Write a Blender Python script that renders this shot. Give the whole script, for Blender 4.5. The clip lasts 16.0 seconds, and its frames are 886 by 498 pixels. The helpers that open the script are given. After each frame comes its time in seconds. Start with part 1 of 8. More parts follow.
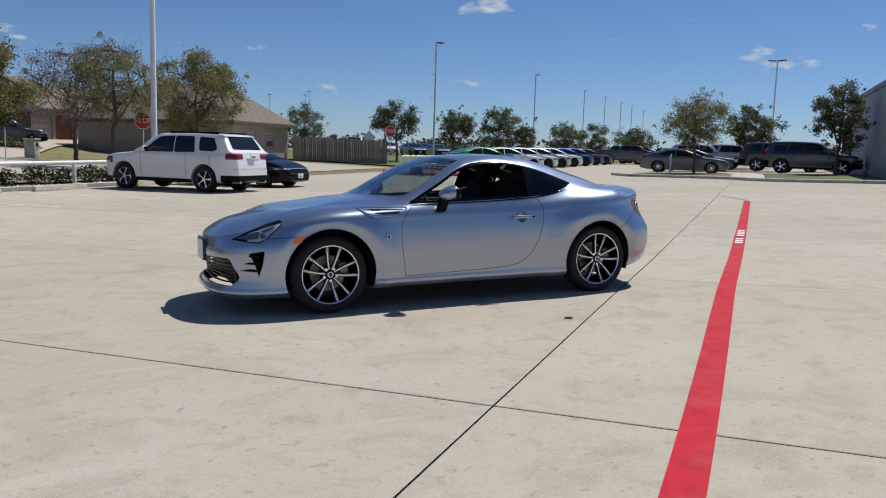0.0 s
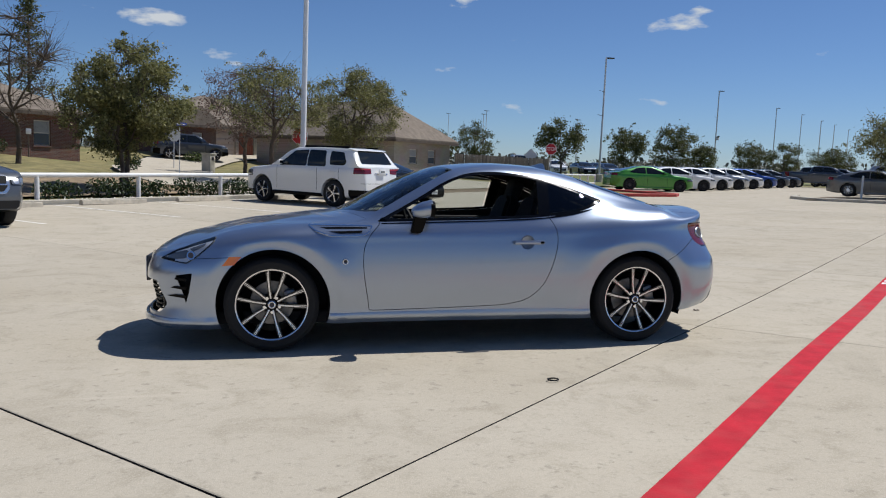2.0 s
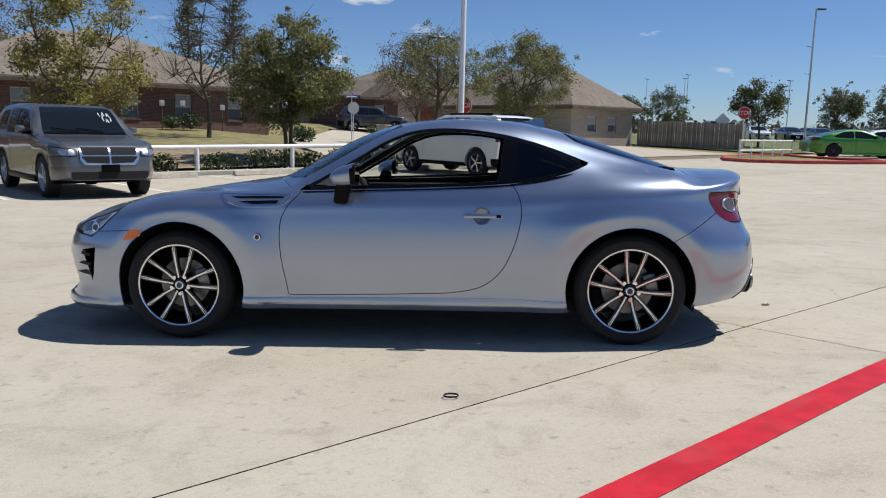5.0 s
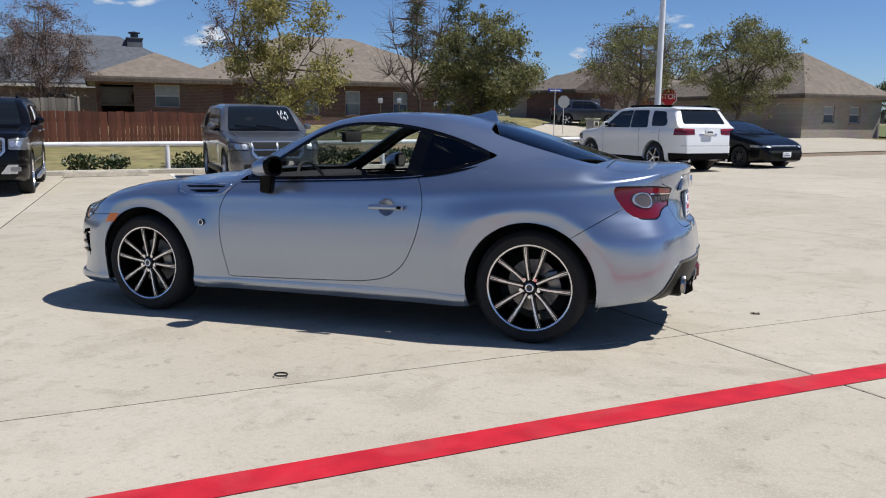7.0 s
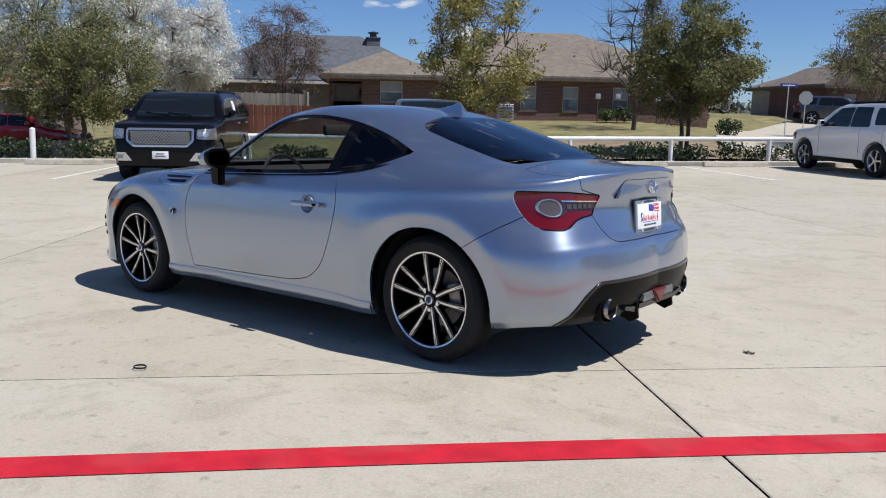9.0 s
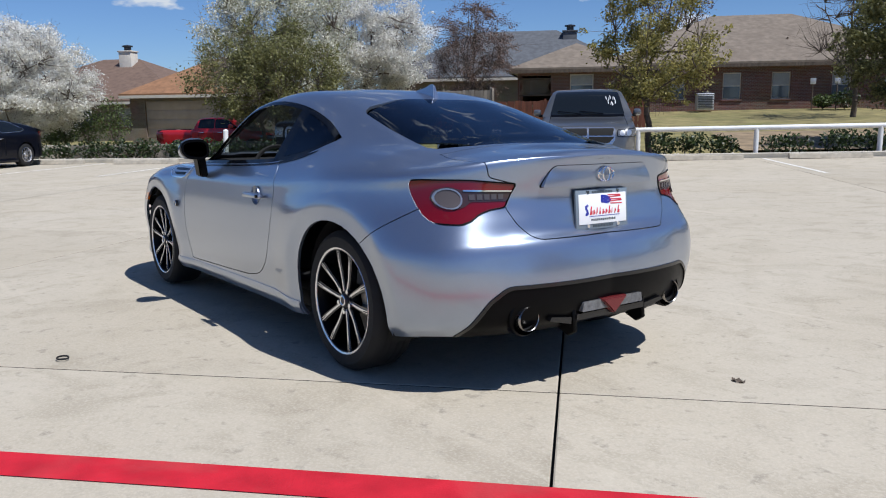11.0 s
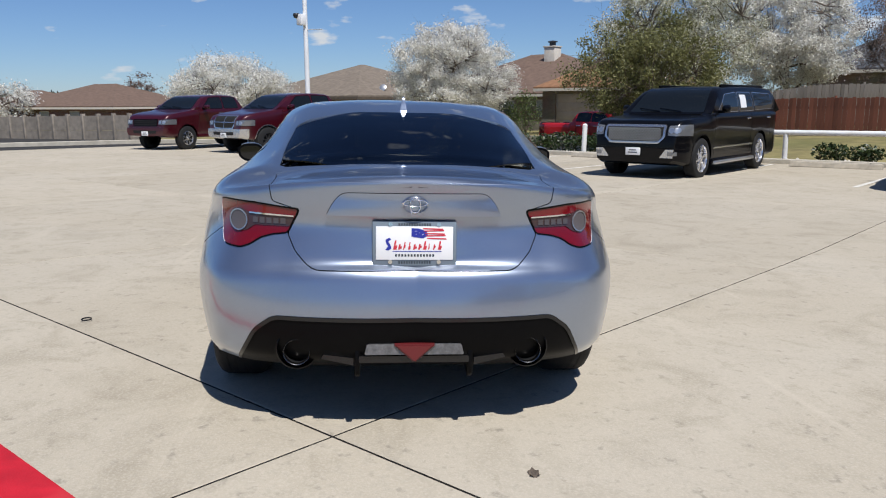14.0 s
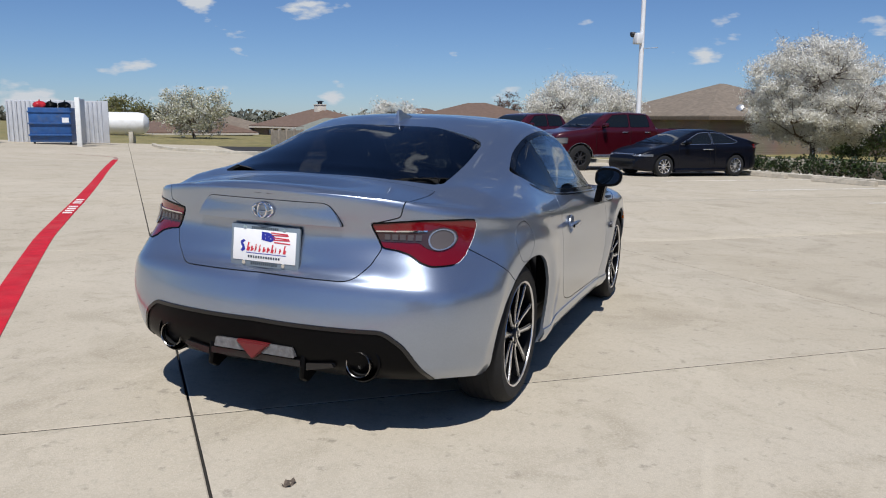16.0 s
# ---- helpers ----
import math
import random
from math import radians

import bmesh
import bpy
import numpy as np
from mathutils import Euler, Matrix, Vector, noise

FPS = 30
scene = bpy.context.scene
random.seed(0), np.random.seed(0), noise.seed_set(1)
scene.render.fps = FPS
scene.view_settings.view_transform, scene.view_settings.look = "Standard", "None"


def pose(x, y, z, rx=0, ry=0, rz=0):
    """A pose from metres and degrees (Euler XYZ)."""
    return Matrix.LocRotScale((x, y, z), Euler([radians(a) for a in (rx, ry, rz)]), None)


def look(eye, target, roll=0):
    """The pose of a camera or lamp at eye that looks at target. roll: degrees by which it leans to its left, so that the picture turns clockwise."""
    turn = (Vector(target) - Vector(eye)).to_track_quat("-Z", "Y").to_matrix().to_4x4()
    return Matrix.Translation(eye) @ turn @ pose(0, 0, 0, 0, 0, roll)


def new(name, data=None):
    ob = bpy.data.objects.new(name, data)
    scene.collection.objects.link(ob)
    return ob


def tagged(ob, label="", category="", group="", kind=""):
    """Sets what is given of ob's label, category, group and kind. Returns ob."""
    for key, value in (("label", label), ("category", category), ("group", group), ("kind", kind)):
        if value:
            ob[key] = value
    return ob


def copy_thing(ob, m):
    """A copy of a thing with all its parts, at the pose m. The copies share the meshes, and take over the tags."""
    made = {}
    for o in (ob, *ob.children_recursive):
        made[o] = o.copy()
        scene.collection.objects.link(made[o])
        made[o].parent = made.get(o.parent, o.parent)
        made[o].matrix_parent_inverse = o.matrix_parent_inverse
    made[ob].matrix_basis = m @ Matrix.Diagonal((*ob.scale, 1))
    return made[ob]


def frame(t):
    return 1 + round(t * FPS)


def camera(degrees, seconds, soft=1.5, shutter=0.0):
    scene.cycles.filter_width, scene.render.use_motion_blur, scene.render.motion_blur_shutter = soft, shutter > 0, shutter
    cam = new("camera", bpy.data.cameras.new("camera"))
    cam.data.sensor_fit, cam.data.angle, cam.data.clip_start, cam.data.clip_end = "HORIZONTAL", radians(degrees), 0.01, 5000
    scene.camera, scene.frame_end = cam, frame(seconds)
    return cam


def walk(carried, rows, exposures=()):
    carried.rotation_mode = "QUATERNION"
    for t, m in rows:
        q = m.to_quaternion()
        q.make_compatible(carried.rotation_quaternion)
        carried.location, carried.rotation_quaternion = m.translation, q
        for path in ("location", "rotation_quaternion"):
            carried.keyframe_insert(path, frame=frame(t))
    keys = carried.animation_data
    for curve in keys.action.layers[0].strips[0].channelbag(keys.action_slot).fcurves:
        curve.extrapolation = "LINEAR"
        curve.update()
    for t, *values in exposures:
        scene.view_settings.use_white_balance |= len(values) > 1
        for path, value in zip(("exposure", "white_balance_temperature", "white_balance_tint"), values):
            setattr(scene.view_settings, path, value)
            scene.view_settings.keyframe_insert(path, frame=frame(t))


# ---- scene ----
cam = camera(59.2, 16.0, soft=1.1)
PATH = [
    (0, (-3.006, -6.838, 1.213), (-2.189, -5.026, 0.99), 0.0),
    (0.5, (-2.483, -6.71, 1.204), (-1.774, -4.851, 1.004), 0.4),
    (1, (-2.005, -6.513, 1.2), (-1.406, -4.613, 1.017), 0.7),
    (1.5, (-1.534, -6.313, 1.194), (-1.044, -4.382, 1.018), 0.9),
    (2, (-1.169, -6.047, 1.155), (-0.783, -4.092, 0.977), 0.9),
    (2.5, (-0.837, -5.837, 1.126), (-0.547, -3.867, 0.938), 1.0),
    (3, (-0.563, -5.641, 1.106), (-0.362, -3.661, 0.908), 1.1),
    (3.5, (-0.331, -5.422, 1.094), (-0.209, -3.437, 0.883), 1.1),
    (4, (-0.077, -5.304, 1.09), (-0.029, -3.317, 0.863), 0.9),
    (4.5, (0.166, -5.227, 1.098), (0.137, -3.242, 0.855), 0.6),
    (5, (0.493, -5.169, 1.101), (0.377, -3.189, 0.844), 0.2),
    (5.2, (0.651, -5.169, 1.115), (0.494, -3.193, 0.852), 0.1),
    (7.3, (2.524, -4.742, 1.096), (1.742, -2.922, 0.825), 0.3),
    (7.5, (2.652, -4.636, 1.105), (1.818, -2.839, 0.834), 0.6),
    (8, (3.071, -4.374, 1.1), (2.095, -2.65, 0.827), 1.0),
    (8.2, (3.216, -4.256, 1.099), (2.186, -2.563, 0.825), 1.1),
    (10.3, (4.083, -2.839, 1.084), (2.603, -1.526, 0.788), -0.2),
    (10.5, (4.148, -2.725, 1.074), (2.634, -1.451, 0.78), -0.3),
    (11, (4.261, -2.461, 1.044), (2.666, -1.291, 0.747), -0.4),
    (11.5, (4.342, -2.175, 1.053), (2.667, -1.124, 0.756), -0.2),
    (12, (4.531, -1.831, 1.074), (2.775, -0.922, 0.779), 0.1),
    (12.5, (4.669, -1.444, 1.081), (2.837, -0.698, 0.786), 0.5),
    (13, (4.767, -1.038, 1.12), (2.873, -0.47, 0.819), 0.8),
    (13.5, (4.877, -0.594, 1.159), (2.938, -0.214, 0.846), 1.0),
    (14, (4.892, -0.157, 1.174), (2.927, 0.024, 0.85), 1.0),
    (14.5, (4.919, 0.322, 1.189), (2.947, 0.29, 0.857), 1.0),
    (15, (4.833, 0.783, 1.183), (2.878, 0.522, 0.854), 1.1),
    (15.5, (4.744, 1.271, 1.195), (2.832, 0.778, 0.874), 1.6),
    (16, (4.582, 1.732, 1.2), (2.739, 1.018, 0.898), 2.3),
]
# the lot leans a little: TILT turns the car's own level into the true one
TILT = Matrix.Rotation(radians(-1.25), 4, "Y") @ Matrix.Rotation(radians(-1.4), 4, "X")
walk(cam, [(t, TILT @ look(eye, target, roll)) for t, eye, target, roll in PATH],
     ((0.0, -0.20, 6250, 8), (3.5, -0.08, 6250, 8), (7.6, 0.07, 6150, 9), (10.7, 0.03, 5980, 9), (13.0, 0.01, 6290, 9), (16.0, -0.12, 6300, 9)))

# ---- world and sun ----
SUN = (TILT.to_3x3() @ Vector((0.57, 0.15, 1.0))).normalized()
world = bpy.data.worlds.new("sky")
scene.world = world
world.use_nodes = True
wn, wl = world.node_tree.nodes, world.node_tree.links
wn.clear()
w_out, w_bg = wn.new("ShaderNodeOutputWorld"), wn.new("ShaderNodeBackground")
w_sky = wn.new("ShaderNodeTexSky")
w_sky.sky_type, w_sky.sun_disc = "NISHITA", False
w_sky.sun_elevation, w_sky.sun_rotation = math.asin(SUN.z), math.atan2(SUN.x, SUN.y)
w_sky.air_density, w_sky.dust_density, w_sky.ozone_density = 0.80, 0.16, 5.0
# small fair-weather clouds all over the sky
w_co, w_map = wn.new("ShaderNodeTexCoord"), wn.new("ShaderNodeMapping")
w_map.inputs["Scale"].default_value = (1.0, 1.0, 2.8)
w_noise, w_ramp, w_mix = wn.new("ShaderNodeTexNoise"), wn.new("ShaderNodeValToRGB"), wn.new("ShaderNodeMix")
w_noise.inputs["Scale"].default_value, w_noise.inputs["Detail"].default_value = 11.0, 7.0
w_noise.inputs["Roughness"].default_value = 0.5
w_ramp.color_ramp.elements[0].position, w_ramp.color_ramp.elements[1].position = 0.645, 0.715
w_mix.data_type = "RGBA"
w_mix.inputs["B"].default_value = (8.5, 8.8, 9.2, 1)
wl.new(w_co.outputs["Generated"], w_map.inputs["Vector"])
wl.new(w_map.outputs["Vector"], w_noise.inputs["Vector"])
# more of them over the houses to the west
w_side, w_more = wn.new("ShaderNodeVectorMath"), wn.new("ShaderNodeMath")
w_side.operation, w_more.operation = "DOT_PRODUCT", "MULTIPLY_ADD"
w_side.inputs[1].default_value, w_more.inputs[1].default_value = (-0.93, -0.3, 0.0), 0.035
wl.new(w_co.outputs["Generated"], w_side.inputs[0])
wl.new(w_side.outputs["Value"], w_more.inputs[0])
wl.new(w_noise.outputs["Fac"], w_more.inputs[2])
wl.new(w_more.outputs[0], w_ramp.inputs["Fac"])
wl.new(w_ramp.outputs["Color"], w_mix.inputs["Factor"])
w_tint = wn.new("ShaderNodeMix")
w_tint.data_type, w_tint.blend_type = "RGBA", "MULTIPLY"
w_tint.inputs["Factor"].default_value = 1.0
w_tint.inputs["B"].default_value = (0.90, 1.0, 1.18, 1)
wl.new(w_sky.outputs["Color"], w_tint.inputs["A"])
wl.new(w_tint.outputs["Result"], w_mix.inputs["A"])
wl.new(w_mix.outputs["Result"], w_bg.inputs["Color"])
wl.new(w_bg.outputs["Background"], w_out.inputs["Surface"])
w_bg.inputs["Strength"].default_value = 0.077
sun = new("sun", bpy.data.lights.new("sun", "SUN"))
sun.data.energy, sun.data.angle, sun.data.color = 4.9, radians(0.53), (1.0, 0.96, 0.91)
sun.matrix_world = look((0, 0, 30), Vector((0, 0, 30)) - SUN)
scene.view_settings.exposure = 0.0

# ---- materials ----
def mat(name, colour, rough=0.6, metal=0.0, spread=0.0, grain=8.0, bump=0.0, bump_scale=60.0, coat=0.0, stain=None, stain_scale=1.2,
        stain_amount=0.5, specular=0.5, per_object=0.0, stretch=(1, 1, 1), emit=None):
    """A surface with grain and stains at two scales, on object coordinates."""
    m = bpy.data.materials.new(name)
    m.use_nodes = True
    nd, lk = m.node_tree.nodes, m.node_tree.links
    b = nd["Principled BSDF"]
    b.inputs["Base Color"].default_value = (*colour, 1)
    b.inputs["Roughness"].default_value = rough
    b.inputs["Metallic"].default_value = metal
    b.inputs["Specular IOR Level"].default_value = specular
    if coat:
        b.inputs["Coat Weight"].default_value, b.inputs["Coat Roughness"].default_value = coat, 0.04
    if emit:
        b.inputs["Emission Color"].default_value, b.inputs["Emission Strength"].default_value = (*emit[0], 1), emit[1]
    if not (spread or bump or stain or per_object):
        return m
    co, mp = nd.new("ShaderNodeTexCoord"), nd.new("ShaderNodeMapping")
    mp.inputs["Scale"].default_value = stretch
    lk.new(co.outputs["Object"], mp.inputs["Vector"])
    last = None
    if spread:
        t, r = nd.new("ShaderNodeTexNoise"), nd.new("ShaderNodeValToRGB")
        t.inputs["Scale"].default_value, t.inputs["Detail"].default_value = grain, 6.0
        lk.new(mp.outputs["Vector"], t.inputs["Vector"])
        r.color_ramp.elements[0].position, r.color_ramp.elements[1].position = 0.3, 0.7
        r.color_ramp.elements[0].color = (*[c * (1 - spread) for c in colour], 1)
        r.color_ramp.elements[1].color = (*[min(1, c * (1 + spread)) for c in colour], 1)
        lk.new(t.outputs["Fac"], r.inputs["Fac"])
        last = r.outputs["Color"]
    if stain:
        t, r, x = nd.new("ShaderNodeTexNoise"), nd.new("ShaderNodeValToRGB"), nd.new("ShaderNodeMix")
        t.inputs["Scale"].default_value, t.inputs["Detail"].default_value, t.inputs["Distortion"].default_value = stain_scale, 5.0, 0.6
        lk.new(mp.outputs["Vector"], t.inputs["Vector"])
        r.color_ramp.elements[0].position, r.color_ramp.elements[1].position = 0.48, 0.72
        r.color_ramp.elements[1].color = (stain_amount, stain_amount, stain_amount, 1)
        lk.new(t.outputs["Fac"], r.inputs["Fac"])
        x.data_type = "RGBA"
        lk.new(r.outputs["Color"], x.inputs["Factor"])
        if last:
            lk.new(last, x.inputs["A"])
        else:
            x.inputs["A"].default_value = (*colour, 1)
        x.inputs["B"].default_value = (*stain, 1)
        last = x.outputs["Result"]
    if per_object:
        oi, mr, h = nd.new("ShaderNodeObjectInfo"), nd.new("ShaderNodeMapRange"), nd.new("ShaderNodeHueSaturation")
        mr.inputs["To Min"].default_value, mr.inputs["To Max"].default_value = 1 - per_object, 1 + per_object
        lk.new(oi.outputs["Random"], mr.inputs["Value"])
        lk.new(mr.outputs["Result"], h.inputs["Value"])
        if last:
            lk.new(last, h.inputs["Color"])
        else:
            h.inputs["Color"].default_value = (*colour, 1)
        last = h.outputs["Color"]
    if last:
        lk.new(last, b.inputs["Base Color"])
    if bump:
        t, bp = nd.new("ShaderNodeTexNoise"), nd.new("ShaderNodeBump")
        t.inputs["Scale"].default_value, t.inputs["Detail"].default_value = bump_scale, 4.0
        lk.new(mp.outputs["Vector"], t.inputs["Vector"])
        lk.new(t.outputs["Fac"], bp.inputs["Height"])
        bp.inputs["Strength"].default_value, bp.inputs["Distance"].default_value = bump, 0.01
        lk.new(bp.outputs["Normal"], b.inputs["Normal"])
    return m


def island_mat(name, dark, light, rough=0.7, through_light=0.0):
    """Leaves and clumps: the colour differs from piece to piece."""
    m = bpy.data.materials.new(name)
    m.use_nodes = True
    nd, lk = m.node_tree.nodes, m.node_tree.links
    b = nd["Principled BSDF"]
    g, r = nd.new("ShaderNodeNewGeometry"), nd.new("ShaderNodeValToRGB")
    r.color_ramp.elements[0].color, r.color_ramp.elements[1].color = (*dark, 1), (*light, 1)
    lk.new(g.outputs["Random Per Island"], r.inputs["Fac"])
    lk.new(r.outputs["Color"], b.inputs["Base Color"])
    b.inputs["Roughness"].default_value = rough
    if through_light:
        b.inputs["Subsurface Weight"].default_value = 0.0
        tr, mx = nd.new("ShaderNodeBsdfTranslucent"), nd.new("ShaderNodeMixShader")
        mx.inputs["Fac"].default_value = through_light
        lk.new(r.outputs["Color"], tr.inputs["Color"])
        lk.new(b.outputs["BSDF"], mx.inputs[1])
        lk.new(tr.outputs["BSDF"], mx.inputs[2])
        lk.new(mx.outputs["Shader"], nd["Material Output"].inputs["Surface"])
    return m


def glass_mat(name, tint, rough=0.0):
    """A thin tinted pane: clear through the tint, with mirror-like gloss."""
    m = bpy.data.materials.new(name)
    m.use_nodes = True
    nd, lk = m.node_tree.nodes, m.node_tree.links
    nd.remove(nd["Principled BSDF"])
    tr, gl, mx, fr = nd.new("ShaderNodeBsdfTransparent"), nd.new("ShaderNodeBsdfGlossy"), nd.new("ShaderNodeMixShader"), nd.new("ShaderNodeLayerWeight")
    tr.inputs["Color"].default_value = (*tint, 1)
    gl.inputs["Roughness"].default_value = rough
    gl.inputs["Color"].default_value = (0.9, 0.93, 1.0, 1)
    fr.inputs["Blend"].default_value = 0.5
    steep, lift = nd.new("ShaderNodeMath"), nd.new("ShaderNodeMath")
    steep.operation, lift.operation = "POWER", "MULTIPLY_ADD"
    steep.inputs[1].default_value, lift.inputs[1].default_value, lift.inputs[2].default_value = 5.0, 0.85, 0.035
    lk.new(fr.outputs["Facing"], steep.inputs[0])
    lk.new(steep.outputs[0], lift.inputs[0])
    lk.new(lift.outputs[0], mx.inputs["Fac"])
    lk.new(tr.outputs["BSDF"], mx.inputs[1])
    lk.new(gl.outputs["BSDF"], mx.inputs[2])
    lk.new(mx.outputs["Shader"], nd["Material Output"].inputs["Surface"])
    return m


def paint_mat(name, colour, metal=0.55, rough=0.32, flake=0.12, coat=1.0, gloss=0.5):
    """Car paint: fine metal flakes under a clear coat."""
    m = bpy.data.materials.new(name)
    m.use_nodes = True
    nd, lk = m.node_tree.nodes, m.node_tree.links
    b = nd["Principled BSDF"]
    co, v, r = nd.new("ShaderNodeTexCoord"), nd.new("ShaderNodeTexVoronoi"), nd.new("ShaderNodeValToRGB")
    v.inputs["Scale"].default_value = 900.0
    lk.new(co.outputs["Object"], v.inputs["Vector"])
    r.color_ramp.elements[0].color = (*[c * (1 - flake) for c in colour], 1)
    r.color_ramp.elements[1].color = (*[min(1, c * (1 + flake)) for c in colour], 1)
    lk.new(v.outputs["Color"], r.inputs["Fac"])
    lk.new(r.outputs["Color"], b.inputs["Base Color"])
    b.inputs["Metallic"].default_value, b.inputs["Roughness"].default_value = metal, rough
    b.inputs["Coat Weight"].default_value, b.inputs["Coat Roughness"].default_value = coat, 0.03
    b.inputs["Specular IOR Level"].default_value = gloss
    return m




def concrete_mat(name, base, warm, dark):
    """Broom-finished concrete: broad blotches, small stains, pits and hairline cracks."""
    m = bpy.data.materials.new(name)
    m.use_nodes = True
    nd, lk = m.node_tree.nodes, m.node_tree.links
    b = nd["Principled BSDF"]
    co, oi = nd.new("ShaderNodeTexCoord"), nd.new("ShaderNodeObjectInfo")
    shift = nd.new("ShaderNodeVectorMath")
    shift.operation = "MULTIPLY_ADD"
    shift.inputs[1].default_value = (37, 19, 11)
    lk.new(oi.outputs["Random"], shift.inputs[0])
    lk.new(co.outputs["Object"], shift.inputs[2])

    def noise_of(scale, lo, hi, detail=5.0, warp=0.0, rough=0.55):
        t, r = nd.new("ShaderNodeTexNoise"), nd.new("ShaderNodeMapRange")
        t.inputs["Scale"].default_value, t.inputs["Detail"].default_value = scale, detail
        t.inputs["Distortion"].default_value, t.inputs["Roughness"].default_value = warp, rough
        r.inputs["From Min"].default_value, r.inputs["From Max"].default_value = lo, hi
        lk.new(shift.outputs[0], t.inputs["Vector"])
        lk.new(t.outputs["Fac"], r.inputs["Value"])
        return r.outputs["Result"]

    def over(last, colour, fac, amount):
        x, k = nd.new("ShaderNodeMix"), nd.new("ShaderNodeMath")
        k.operation = "MULTIPLY"
        k.inputs[1].default_value = amount
        lk.new(fac, k.inputs[0])
        x.data_type = "RGBA"
        lk.new(k.outputs[0], x.inputs["Factor"])
        if last is None:
            x.inputs["A"].default_value = (*base, 1)
        else:
            lk.new(last, x.inputs["A"])
        x.inputs["B"].default_value = (*colour, 1)
        return x.outputs["Result"]
    c = over(None, warm, noise_of(.38, .35, .72, 6, .5), .75)
    c = over(c, dark, noise_of(1.7, .50, .82, 8, 1.2), .75)
    c = over(c, [min(1, v * 1.16) for v in base], noise_of(.8, .55, .8, 6, .8), .6)
    c = over(c, [v * .55 for v in base], noise_of(14, .62, .72, 3), .65)
    c = over(c, [v * .78 for v in base], noise_of(32, .50, .70, 4), .5)
    c = over(c, dark, noise_of(4.2, .55, .75, 6, .9), .55)
    c = over(c, [v * 1.15 for v in base], noise_of(90, .45, .75, 2), .6)
    v, mr = nd.new("ShaderNodeTexVoronoi"), nd.new("ShaderNodeMapRange")
    v.feature = "DISTANCE_TO_EDGE"
    v.inputs["Scale"].default_value = .42
    wob = nd.new("ShaderNodeTexNoise")
    wob.inputs["Scale"].default_value, wob.inputs["Detail"].default_value = 2.2, 6
    add = nd.new("ShaderNodeVectorMath")
    add.operation = "MULTIPLY_ADD"
    add.inputs[1].default_value = (.5, .5, .5)
    lk.new(shift.outputs[0], wob.inputs["Vector"])
    lk.new(wob.outputs["Color"], add.inputs[0])
    lk.new(shift.outputs[0], add.inputs[2])
    lk.new(add.outputs[0], v.inputs["Vector"])
    mr.inputs["From Min"].default_value, mr.inputs["From Max"].default_value = .0045, .0
    lk.new(v.outputs["Distance"], mr.inputs["Value"])
    few = nd.new("ShaderNodeMath")
    few.operation = "MULTIPLY"
    lk.new(mr.outputs["Result"], few.inputs[0])
    lk.new(noise_of(.33, .58, .66, 2), few.inputs[1])
    c = over(c, [v * .5 for v in base], few.outputs[0], .55)
    # pale tyre scuffs and drag marks
    sm, st, sr = nd.new("ShaderNodeMapping"), nd.new("ShaderNodeTexNoise"), nd.new("ShaderNodeMapRange")
    sm.inputs["Scale"].default_value, sm.inputs["Rotation"].default_value = (.35, 5.0, 1.0), (0, 0, .6)
    st.inputs["Scale"].default_value, st.inputs["Detail"].default_value, st.inputs["Distortion"].default_value = 1.0, 3, .35
    sr.inputs["From Min"].default_value, sr.inputs["From Max"].default_value = .68, .74
    lk.new(shift.outputs[0], sm.inputs["Vector"])
    lk.new(sm.outputs["Vector"], st.inputs["Vector"])
    lk.new(st.outputs["Fac"], sr.inputs["Value"])
    c = over(c, [min(1, v * 1.28) for v in base], sr.outputs["Result"], .3)
    c = over(c, [v * .42 for v in base], noise_of(5.5, .70, .76, 4, .6), .5)
    val, hsv = nd.new("ShaderNodeMapRange"), nd.new("ShaderNodeHueSaturation")
    val.inputs["To Min"].default_value, val.inputs["To Max"].default_value = .955, 1.045
    lk.new(oi.outputs["Random"], val.inputs["Value"])
    lk.new(val.outputs["Result"], hsv.inputs["Value"])
    lk.new(c, hsv.inputs["Color"])
    lk.new(hsv.outputs["Color"], b.inputs["Base Color"])
    b.inputs["Roughness"].default_value = .95
    b.inputs["Specular IOR Level"].default_value = .12
    t, bp = nd.new("ShaderNodeTexNoise"), nd.new("ShaderNodeBump")
    t.inputs["Scale"].default_value, t.inputs["Detail"].default_value = 160, 3
    lk.new(shift.outputs[0], t.inputs["Vector"])
    lk.new(t.outputs["Fac"], bp.inputs["Height"])
    bp.inputs["Strength"].default_value, bp.inputs["Distance"].default_value = .3, .006
    lk.new(bp.outputs["Normal"], b.inputs["Normal"])
    return m


M_CONCRETE = concrete_mat("concrete", (0.475, 0.422, 0.338), (0.42, 0.362, 0.272), (0.29, 0.25, 0.185))
M_JOINT = mat("joint_filler", (0.030, 0.027, 0.024), 0.95, 0, 0.3, 20)
M_REDLINE = mat("red_road_paint", (0.50, 0.016, 0.030), 0.75, 0, 0.16, 9, 0.2, 150, stain=(0.46, 0.085, 0.08), stain_scale=3, stain_amount=0.45, specular=0.2)
M_OLDRED = mat("worn_red_road_paint", (0.33, 0.20, 0.17), 0.8, 0, 0.3, 9)
M_WHITELINE = mat("white_road_paint", (0.72, 0.69, 0.62), 0.7, 0, 0.12, 14)
M_STENCIL = mat("faded_white_stencil", (0.80, 0.68, 0.64), 0.7, 0, 0.15, 30)
